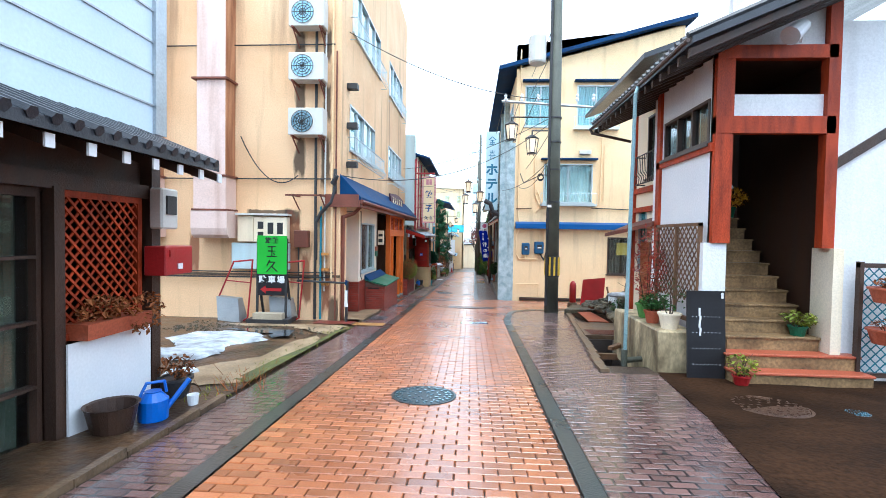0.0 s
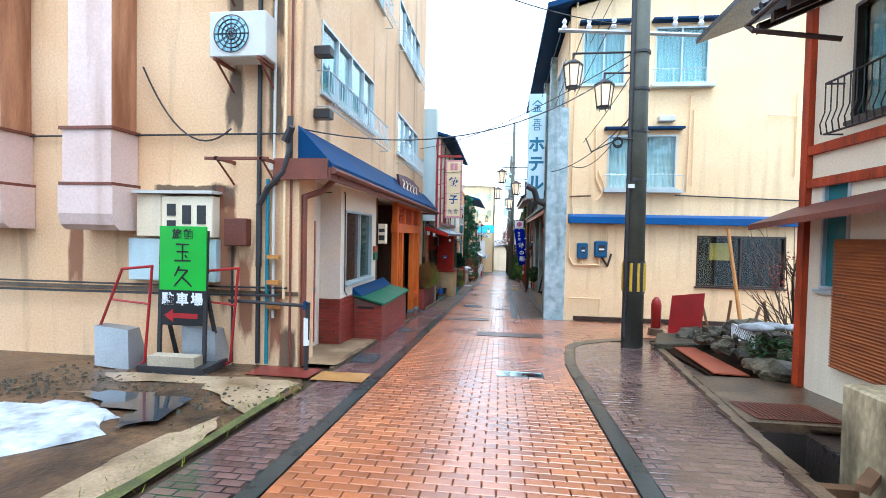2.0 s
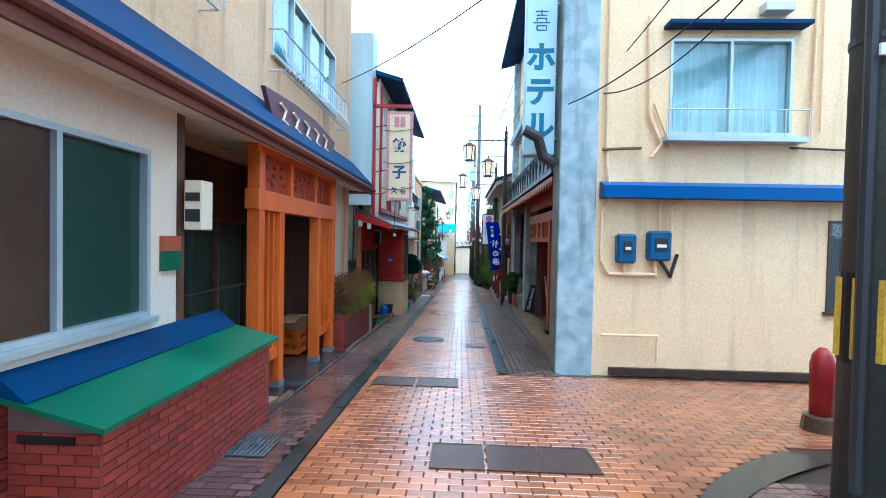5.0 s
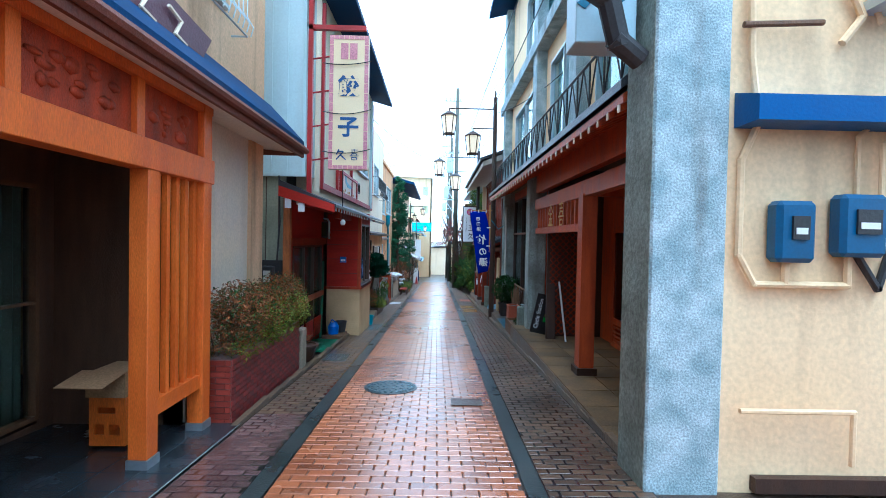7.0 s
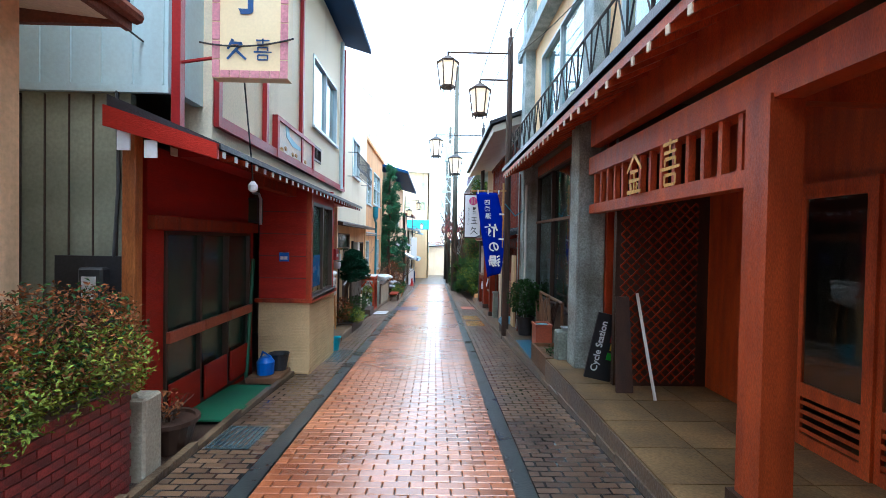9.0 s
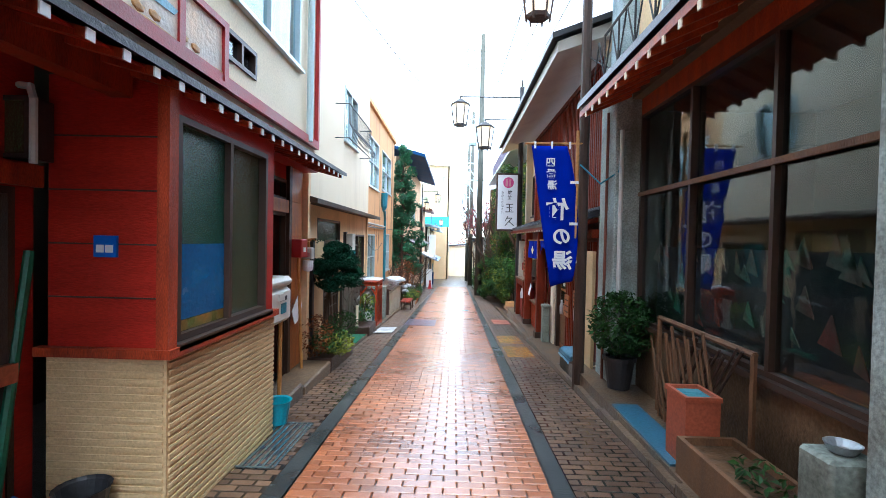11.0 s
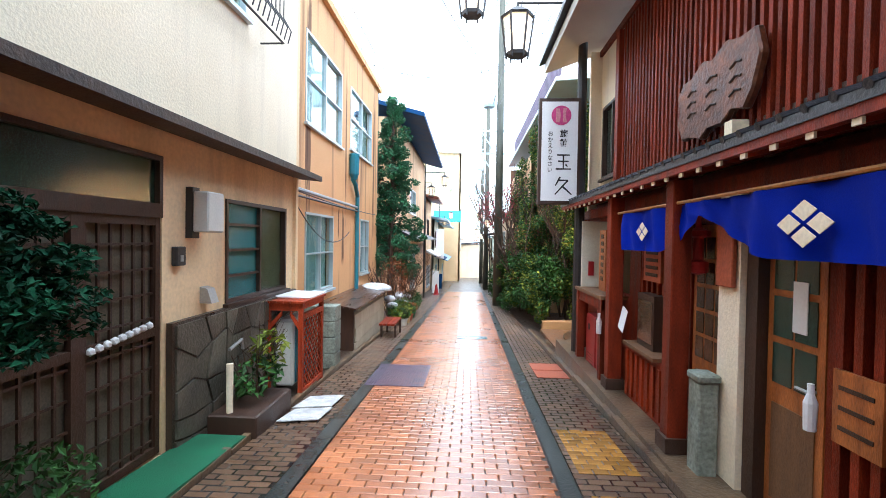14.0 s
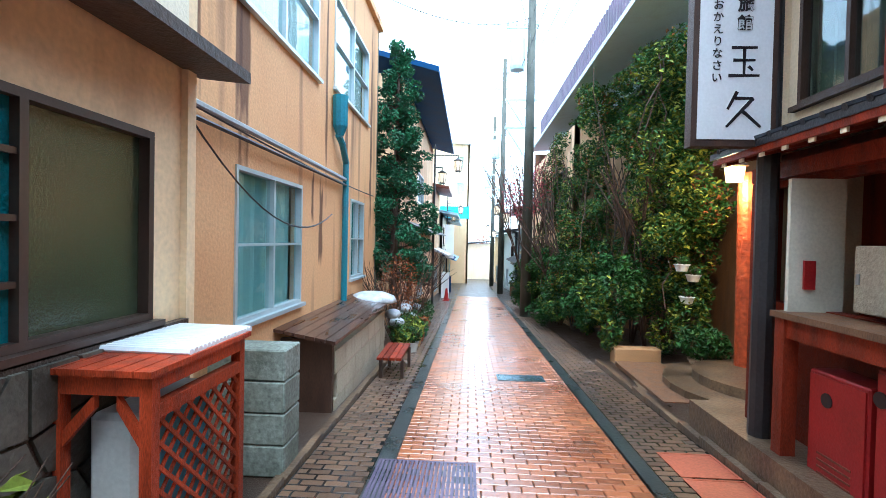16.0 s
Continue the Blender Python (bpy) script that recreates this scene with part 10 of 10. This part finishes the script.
t = thing("entry_lamp", 2.9, 42.4, 0.9, "lit warm lantern beside the log pillar", "lamp")
part("shade", lathe(B(), 2.88, 42.4, [(0.12, 0.93), (0.15, 1.15), (0.13, 1.16)], 8), LAMPON, t, "glowing glass")
part("cap", lathe(B(), 2.88, 42.4, [(0.2, 1.165), (0.06, 1.27), (0.02, 1.3)], 8), BROWN, t)
part("arm", tube(B(), [(2.88, 42.4, 1.28), (3.2, 42.6, 1.3)], 0.02, 6), BROWN, t)
lp = new("entry_lamp_light", bpy.data.lights.new("entry_lamp_light", "POINT"))
lp.data.energy, lp.data.color, lp.data.shadow_soft_size = 45, (1.0, 0.6, 0.25), 0.1
lp.location = (2.88, 42.35, 0.85)
ivy = thing("ivy_thicket", 2.2, 47, G(47), "tall tangled ivy and shrubs covering the inn front", "shrub")
rng = random.Random(91)
bmm = B()
for i in range(16):
    x, y = rng.uniform(1.7, 3.2), rng.uniform(43.8, 55)
    stems(bmm, x, y, G(y), 3, rng.uniform(2.5, 5.0), 1.3, 0.03, rng, 4)
part("branch", bmm, BARK, ivy)
bmm = B()
for i in range(34):
    y = rng.uniform(43.7, 55)
    x = (1.5 if y > 46 else 2.3) + rng.uniform(-0.3, 0.5)
    p = Vector((x, y, G(y) + rng.uniform(2.0, 6.6)))
    pts = [p]
    for k in range(4):
        p = p + Vector((rng.gauss(-0.03, 0.12), rng.gauss(0, 0.18), -rng.uniform(0.25, 0.6)))
        pts.append(p)
    tube(bmm, pts, 0.012, 4)
part("vine", bmm, BARK, ivy, "bare hanging vines")
blobs, low = [], []
for i in range(210):
    y = rng.uniform(44.6, 56)
    z = G(y) + rng.uniform(1.2, 6.9 - 0.06 * (y - 44.6))
    xo = (1.3 if y > 46.5 else 1.75) if y > 45.5 else 2.5
    blobs.append((xo + rng.uniform(-0.15, 0.7) + 0.12 * (z - G(y)), y, z, rng.uniform(0.15, 0.5), rng.uniform(0.18, 0.6), rng.uniform(0.12, 0.6)))
for i in range(150):
    y = rng.uniform(44.1, 56)
    z = rng.uniform(0.1, 1.0) ** 0.8 * 2.0
    low.append((1.5 - 0.025 * (y - 44.2) * 2 + rng.uniform(-0.35, 0.5) + 0.12 * z, y, G(y) + z, rng.uniform(0.12, 0.35), rng.uniform(0.15, 0.4), rng.uniform(0.1, 0.4)))
for i in range(30):
    blobs.append((rng.uniform(2.5, 3.7), rng.uniform(43.6, 45.6), rng.uniform(-1.2, 3.6), 0.45, 0.4, 0.45))
front = [(rng.uniform(2.2, 3.3), rng.uniform(43.5, 44.9), rng.uniform(-2.0, 3.4), 0.4, 0.35, 0.45) for i in range(34)]
foliage(ivy, LEAF, front, 8000, 0.055, 101)
foliage(ivy, LEAFY, front, 5000, 0.055, 102)
foliage(ivy, LEAF, low, 24000, 0.058, 92)
foliage(ivy, LEAFY, low[::3], 3500, 0.055, 192)
foliage(ivy, LEAF, blobs, 46000, 0.055, 93)
foliage(ivy, LEAFY, blobs, 13000, 0.05, 94)
foliage(ivy, LEAFR, blobs[::3], 4000, 0.05, 95)
t = thing("maple", 1.3, 53.5, G(53.5), "bare maple with a few red leaves", "tree")
part("branch", stems(B(), 1.4, 53.5, G(53.5), 12, 5.8, 1.9, 0.03, random.Random(97), 8), BARK, t)
foliage(t, mat("crimson_leaf", (0.38, 0.03, 0.05), (0.25, 0.02, 0.03), 0.5, rnd=0.4, island=True), [(1.0, 53.3, 1.8, 1.0, 1.2, 0.9), (0.6, 52.5, 1.3, 0.7, 0.9, 0.6), (1.8, 53.0, 2.4, 0.8, 1.0, 0.8)], 2000, 0.045, 98)
solo("plant_box", bx(B(), 1.62, 2.5, 44.0, 44.3, G(44.2) - 0.05, G(44.2) + 0.28), CARD, "tan planter box before the shrubs", "planter", bevel=0.015)
potted("potted_shrub", 2.85, 43.2, G(43), 0.2, 0.26, BLOCK, LEAF, "grey pot with round green bush", 0.55, 0.42, 1100, 0.05, 99)
for x, y, z in ((2.65, 43.6, -0.55), (2.95, 43.8, -0.75), (2.8, 43.7, -1.15)):
    potted("hanging_pot", x, y, z, 0.13, 0.13, WHITEP, LEAF, "pale pot hanging among the ivy", 0.15, 0.12, 60, 0.04, int(-z * 100))
solo("timber_plank", bx(B(), 1.5, 2.3, 41.4, 43.6, G(42.5) - 0.02, G(42.5) + 0.05), WOOD, "wet timber deck before the entry", "deck")

# ---- second utility pole ----
p2 = thing("utility_pole", 0.85, 52, G(52), "tall steel utility pole with transformer", "utility pole", "utility poles")
part("shaft", cyl(B(), (0.85, 52, G(52) - 0.1), (0.85, 52, 12.6), 0.2, 0.12, 14), POLE, p2, smooth=True)
part("transformer", lathe(B(), 0.35, 52, [(0.25, 6.1), (0.28, 6.2), (0.28, 7.2), (0.2, 7.3)], 14), PALE, p2)
bmm = B()
for z, w in ((5.0, 0.9), (4.0, 0.9), (7.6, 0.9), (10.6, 1.1), (11.6, 1.1)):
    bx(bmm, 0.85 - w, 0.85 + w * 0.3, 51.97, 52.03, z, z + 0.08)
for z in (4.0, 5.0):
    tube(bmm, [(0.0, 52, z + 0.05), (0.75, 52, z - 1.1)], 0.03, 5)
pieces("crossarm", bmm, PALE, p2)
bmm = B()
for z in (7.68, 10.68, 11.68):
    for x in (0.0, 0.3, 0.6, 1.05):
        lathe(bmm, x, 52, [(0.03, z), (0.06, z + 0.05), (0.03, z + 0.12), (0.05, z + 0.18), (0.01, z + 0.22)], 8)
pieces("insulator", bmm, PALE, p2)
for y in (66, 78):
    copy_thing(p2, pose(0.85, y, G(y)))

# ---- conifer and planting, left ----
z0 = G(47)
t = thing("conifer", -3.2, 47, z0, "tall narrow dark green conifer", "tree")
part("trunk", cyl(B(), (-3.2, 47, z0), (-3.15, 47, z0 + 7.2), 0.12, 0.03, 8), BARK, t)
rng = random.Random(44)
bmm, blobs = B(), []
for i in range(150):
    f = i / 150
    z = z0 + 1.4 + 6.1 * f
    r = (1.25 - 0.95 * f ** 1.2) * rng.uniform(0.25, 1.2)
    a = rng.uniform(0, 6.3)
    q = (-3.2 + r * math.cos(a), 47 + r * math.sin(a), z + 0.1)
    cyl(bmm, (-3.2, 47, z - 0.1), q, 0.02, 0.008, 4)
    blobs.append((-3.2 + 0.8 * r * math.cos(a), 47 + 0.8 * r * math.sin(a), z, 0.1 + 0.2 * r, 0.1 + 0.2 * r, rng.uniform(0.12, 0.34)))
part("limb", bmm, BARK, t)
foliage(t, CONIF, blobs, 26000, 0.055, 45)
t = thing("flower_bed", -2.7, 46, G(46), "mixed winter shrubs with snow clumps", "shrubs")
part("stem", stems(stems(B(), -2.8, 45.0, G(45), 14, 1.9, 0.9, 0.012, rng, 4), -2.8, 47.2, G(47), 14, 2.2, 1.0, 0.012, rng, 4), BARK, t)
foliage(t, LEAFR, [(-2.8, 45.5, G(45) + 1.3, 0.45, 1.2, 0.7), (-2.7, 47.5, G(47) + 1.2, 0.5, 1.2, 0.8)], 1600, 0.035, 46)
foliage(t, LEAF, [(-2.6, 45.2, G(45) + 0.4, 0.35, 1.2, 0.35), (-2.6, 48.2, G(48) + 0.4, 0.4, 1.6, 0.4)], 2600, 0.04, 47)
foliage(t, LEAFY, [(-2.5, 45.0, G(45) + 0.35, 0.3, 0.9, 0.3)], 700, 0.05, 48)
bmm = B()
for i in range(8):
    y = 44.3 + i * 0.45
    bmesh.ops.create_icosphere(bmm, subdivisions=2, radius=0.17, matrix=Matrix.Translation((-2.75 + 0.15 * math.sin(i * 3), y, G(y) + 0.62 + 0.16 * math.cos(i * 2))) @ Matrix.Diagonal((1, 1.3, 0.6, 1)))
solo("snow_heap", bmm, SNOW, "snow caught on the shrubs", "snow", kind="stuff", smooth=True)
for i in range(4):
    y = 44.4 + i * 0.7
    potted("potted_plant", -2.35, y, G(y), 0.13, 0.2, (GREYP, STUCCO, TERRA, GREENM)[i], (LEAF, LEAFY, LEAF, LEAFR)[i], ("grey", "tan", "terracotta", "green")[i] + " pot with small plant beside the footway", 0.3, 0.2, 150, 0.045, 110 + i)

# ---- far houses ----
def far_house(x0, x1, y0, y1, z1, s, wm, rm, label, wins, eave=0.5, rise=0.9, low=None):
    """A street house; s is -1 on the left side and 1 on the right."""
    c = x1 if s < 0 else x0
    zb = G(y1) - 0.4
    h = thing("house", c, (y0 + y1) / 2, G((y0 + y1) / 2), label, "house", "far houses")
    bm_ = wall(B(), "x", c, s * 0.15, y0, y1, zb, z1, wins)
    wall(bm_, "y", y0, 0.15, x0, x1, zb, z1)
    wall(bm_, "y", y1, -0.15, x0, x1, zb, z1)
    part("wall", bm_, wm, h)
    # Hidden dark-lined wall and lid, added so the windows look into gloom.
    bm_ = wall(B(), "x", c + s * 1.4, s * 0.1, y0 + 0.15, y1 - 0.15, zb, z1)
    bx(bm_, x0, x1, y0 + 0.15, y1 - 0.15, z1 - 0.1, z1)
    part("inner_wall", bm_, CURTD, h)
    for k, w in enumerate(wins):
        window(h, "x", c, s, *w, 2, FRAMEM if k % 2 else FRAMED, GLASS, (CURT, CURTD, CURTW)[k % 3], 0)
    o = c - s * eave
    far = x0 if s < 0 else x1
    part("roof", prism(B(), [(o, y0 - 0.4, z1 - 0.1), (far, y0 - 0.4, z1 + rise), (far, y0 - 0.4, z1 + rise + 0.14), (o, y0 - 0.4, z1 + 0.06)], (0, y1 - y0 + 0.8, 0)), rm, h)
    if low:
        part("canopy", prism(B(), [(c, y0 + 0.2, low[0] + 0.35), (c - s * 0.8, y0 + 0.2, low[0]), (c - s * 0.8, y0 + 0.2, low[0] - 0.06), (c, y0 + 0.2, low[0] + 0.2)], (0, y1 - y0 - 0.4, 0)), low[1], h)
    return h


SNOWROOF = mat("snow_dusted_blue_roof", (0.45, 0.60, 0.70), (0.12, 0.25, 0.36), 0.5, 1.5, 40, 0.2)
# Several far walls are paler than their own colour, standing in for haze.
far_house(-10, -3.3, 48.6, 60.6, 4.8, -1, BEIGE, BLUEM, "weathered timber house with dark purple-blue eave, walls paled for haze", [(50, 51.5, 1.4, 2.6), (53, 55.5, 1.4, 2.6), (50, 52, -2.2, -0.4), (53.5, 55.5, -2.4, -0.6)], 1.1, 2.0, (0.2, ROOFT))
far_house(-10, -3.2, 60.8, 65, 2.8, -1, BEIGE, RUST, "beige shop with pale awning and old roof", [(61.5, 63, 0.4, 1.5), (61.5, 64, -3.0, -1.6)], 0.8, 1.4, (-0.9, WHITEP))
far_house(-10, -3.0, 65.2, 70, 1.6, -1, CREAM, SNOWROOF, "cream shop with snow-dusted blue roof", [(66, 67.5, -0.4, 0.8), (67, 69, -3.2, -1.8)], 1.0, 1.4, (-1.3, BLUEM))
far_house(-10, -3.0, 70.2, 80, 1.4, -1, BEIGE2, SNOWROOF, "tan house with snow-dusted blue roof", [(72, 74, -1, 0.4), (76, 78, -3.8, -2.2)], 1.0, 1.2, (-1.6, SNOWROOF))
apartment = far_house(-7, -1.4, 82, 92, 9.6, -1, BEIGE2, CREAM, "tall pale beige apartment block at the lane's end", [(83, 84.5, -1, 0.4), (86, 88, -1, 0.4), (83, 84.5, 2.2, 3.6), (86, 88, 2.2, 3.6), (83, 84.5, 5.4, 6.8), (86, 88, 5.4, 6.8)], 0.1, 0.1)
for x in (-4.6, -2.6):
    for z in (4.6, 7.2):
        window(apartment, "y", 82, -1, x, x + 0.7, z, z + 1.1, 1, FRAMEM, GLASS, None, 0, False)
TARP = mat("teal_tarpaulin", (0.02, 0.30, 0.38), (0.015, 0.22, 0.30), 0.6, 2, 40, 0.2)
solo("shop_awning", prism(B(), [(-4.2, 81.0, 3.2), (-1.3, 81.0, 3.2), (-1.3, 79.6, 2.0), (-4.2, 79.6, 2.0)], (0, 0, 0.06)), TARP, "teal tarpaulin awning over the far shops", "awning")
solo("shop_sign", bx(B(), -2.75, -2.2, 64.0, 64.12, -1.2, 0.9), WHITEP, "white upright shop sign down the lane", "sign", bevel=0.01)
far_house(2.0, 9, 58.5, 66, 1.6, 1, CREAM, mat("red_metal_roof", (0.22, 0.07, 0.06), (0.15, 0.05, 0.05), 0.5), "old timber house with reddish roof, walls paled for haze", [(59.5, 61.5, -0.6, 0.8), (62.5, 65, -0.6, 0.8), (60, 62, -3.0, -1.6)], 1.0, 1.4, (-1.2, ROOFT))
far_house(1.8, 9, 66.2, 76, 0.6, 1, PALE, ROOFT, "tan house with dark roof, walls paled for haze", [(67, 69, -1.6, -0.4), (71, 73, -3.6, -2.2)], 0.9, 1.2)
far_house(1.7, 9, 76.2, 90, 0.4, 1, CREAM, SNOWROOF, "cream house far down the lane", [(78, 80, -2, -0.8), (83, 85, -4.2, -2.6)], 0.8, 1.2)
far_house(-2.2, 9, 98, 106, -0.5, 1, CREAM, ROOFT, "pale house closing the lane", [], 0.5, 1.0)
far_house(-30, -4, 94, 110, 4, -1, BEIGE, ROOFT, "wide beige house beyond the lane", [], 0.5, 1.0)
for y, arms in ((56.0, [(-1.81, 3.5), (-2.52, 2.95)]), (68.5, [(-1.9, 2.3), (-2.4, 1.8)])):
    lantern("street_lamp", -2.85, y, arms[0][1] + 0.5, G(y), arms, DARK, "dark street lamp with two lanterns down the lane")
for y, z in ((60.0, -0.1), (72.0, -0.8)):
    lantern("street_lamp", 1.4, y, z + 2.4, G(y), [(0.2, z + 1.9), (0.7, z + 1.5)], DARK, "dark street lamp with two lanterns down the lane")
for x, y, h, m in ((-2.5, 60.2, 1.4, WHITEP), (-2.6, 65.5, 1.1, BLUEM), (1.3, 58.2, 0.9, WOOD), (1.5, 63.5, 0.8, WOOD)):
    solo("standing_sign", bx(B(), x - 0.22, x + 0.22, y, y + 0.06, G(y), G(y) + h), m, "small standing sign outside a shop", "sign", bevel=0.01)
for y in (58.4, 59.2):
    solo("traffic_cone", lathe(B(), -2.35, y, [(0.17, G(y)), (0.16, G(y) + 0.04), (0.1, G(y) + 0.05), (0.03, G(y) + 0.6)], 12), REDP, "red traffic cone at the shop front", "cone")
far_tree = thing("far_trees", 0, 118, G(110), "hazy bare woods beyond the lane", "woods", kind="stuff")
foliage(far_tree, LEAFR, [(-18 + i * 5, 125 + (i % 3) * 4, G(110) + 3, 4, 3, 4) for i in range(10)], 6000, 0.3, 120)
# unseen houses added behind the start, brown to darken the window reflections
far_house(-14, -4.2, -22, -6, 6, -1, WOOD, ROOFT, "unseen brown house added behind the start to darken reflections", [], 0.4, 1.0)
far_house(4.2, 14, -22, -6, 6, 1, WOOD, ROOFT, "unseen brown house added behind the start to darken reflections", [], 0.4, 1.0)

# ---- pavers, laid last ----
def paver_mesh(name, w, d, m):
    bm = B()
    c = 0.006
    lo = [bm.verts.new((sx * w / 2, sy * d / 2, -0.03)) for sx, sy in ((-1, -1), (1, -1), (1, 1), (-1, 1))]
    mi = [bm.verts.new((sx * w / 2, sy * d / 2, -c)) for sx, sy in ((-1, -1), (1, -1), (1, 1), (-1, 1))]
    hi = [bm.verts.new((sx * (w / 2 - c), sy * (d / 2 - c), 0)) for sx, sy in ((-1, -1), (1, -1), (1, 1), (-1, 1))]
    for a, b in ((lo, mi), (mi, hi)):
        for i in range(4):
            bm.faces.new((a[i], a[(i + 1) % 4], b[(i + 1) % 4], b[i]))
    bm.faces.new(hi)
    return mesh_of(name, bm, m)


def pave(owner, xl, xrr, y0, y1, near, m, ms, w=0.22, d=0.11, gap=0.008, seed=1, up=0.0):
    """Rows of pavers between two edges; those with y inside near are objects of their own."""
    rng = random.Random(seed)
    whole = paver_mesh("brick", w - gap, d - gap, m)
    tilt = math.atan(-0.0525)
    verts, faces, count = [], [], 0
    y, row = y0, 0
    while y < y1:
        a, b = xl(y + d / 2), xrr(y + d / 2)
        x = a - (w / 2 if row % 2 else 0)
        while x < b:
            p, q = max(x, a) + gap / 2, min(x + w, b) - gap / 2
            x += w
            if q - p < 0.03:
                continue
            yc, h = y + d / 2, up + rng.uniform(-0.0025, 0.0015)
            if near[0] < yc < near[1] and count < 300 and p > -6 and q < 6:
                ob = new("brick", whole)
                ob.parent = owner
                ob.matrix_basis = pose((p + q) / 2, yc, G(yc) + h, math.degrees(tilt) + rng.uniform(-0.5, 0.5), rng.uniform(-0.5, 0.5)) @ Matrix.Diagonal(((q - p) / (w - gap), 1, 1, 1))
                count += 1
                continue
            c, k = 0.006, len(verts)
            ya, yb = yc - d / 2 + gap / 2, yc + d / 2 - gap / 2
            tx, ty = rng.uniform(-0.009, 0.009), rng.uniform(-0.009, 0.009)
            for cc, zz in ((0, -0.03), (0, -c), (c, 0)):
                for xx, yy in ((p + cc, ya + cc), (q - cc, ya + cc), (q - cc, yb - cc), (p + cc, yb - cc)):
                    verts.append((xx, yy, G(yy) + h + zz + tx * (xx - (p + q) / 2) + ty * (yy - yc)))
            for o in (0, 4):
                faces += [(k + o + i, k + o + (i + 1) % 4, k + o + 4 + (i + 1) % 4, k + o + 4 + i) for i in range(4)]
            faces.append((k + 8, k + 9, k + 10, k + 11))
        y += d
        row += 1
    me = bpy.data.meshes.new("bricks")
    me.from_pydata(verts, [], faces)
    me.materials.append(ms)
    ob = new("bricks", me)
    ob.parent = owner
    tagged(ob, kind="stuff")


road = tagged(new("road"), "wet tan brick paving with dark joints", "road", kind="structure")
pave(road, lambda y: -1.855, xr, 0.5, 62, (6.0, 9.0), BRICKR, BRICKRS, 0.22, 0.11, 0.009, 3)
walk_left = tagged(new("pavement"), "wet mauve-grey brick footway", "pavement", kind="structure")
pave(walk_left, lambda y: -2.66, lambda y: -2.025, 0.5, 21.0, (5.0, 9.0), BRICKP, BRICKPS, 0.2, 0.1, 0.012, 5)
walk_upper = tagged(new("pavement"), "wet brown brick footway along the shops", "pavement", kind="structure")
pave(walk_upper, lambda y: -2.66, lambda y: -2.025, 21.0, 60, (31.0, 35.5), BRICKB, BRICKBS, 0.2, 0.1, 0.013, 6)
walk_right = tagged(new("pavement"), "wet mauve-grey brick footway by the channel", "pavement", kind="structure")
pave(walk_right, lambda y: xr(y) + 0.18, xp, 0.5, 15.3, (6.0, 9.0), BRICKP, BRICKPS, 0.2, 0.1, 0.012, 7)
walk_far = tagged(new("pavement"), "narrow wet brown brick footway before the hotel", "pavement", kind="structure")
pave(walk_far, lambda y: xr(y) + 0.17, lambda y: 1.195, 19.0, 60, (32.0, 37.0), BRICKB, BRICKBS, 0.2, 0.1, 0.013, 9)
YBRICK = mat("wet_yellow_paver", (0.46, 0.24, 0.05), (0.26, 0.12, 0.03), 0.25, 2, 90, 0.1, rnd=0.3, grain=0.25, rvar=0.13, wet=1.0)
YBRICKS = mat("wet_yellow_paver_rows", (0.46, 0.24, 0.05), (0.26, 0.12, 0.03), 0.25, 2, 90, 0.1, rnd=0.3, island=True, grain=0.25, rvar=0.13, wet=1.0)
for a, b in ((33.3, 34.5), (34.9, 36.0)):
    strip = tagged(new("tactile_paving"), "wet yellow bricks set into the footway", "paving", kind="structure")
    pave(strip, lambda y: 0.50, lambda y: 1.05, a, b, (a, b), YBRICK, YBRICKS, 0.14, 0.1, 0.012, 13, 0.008)
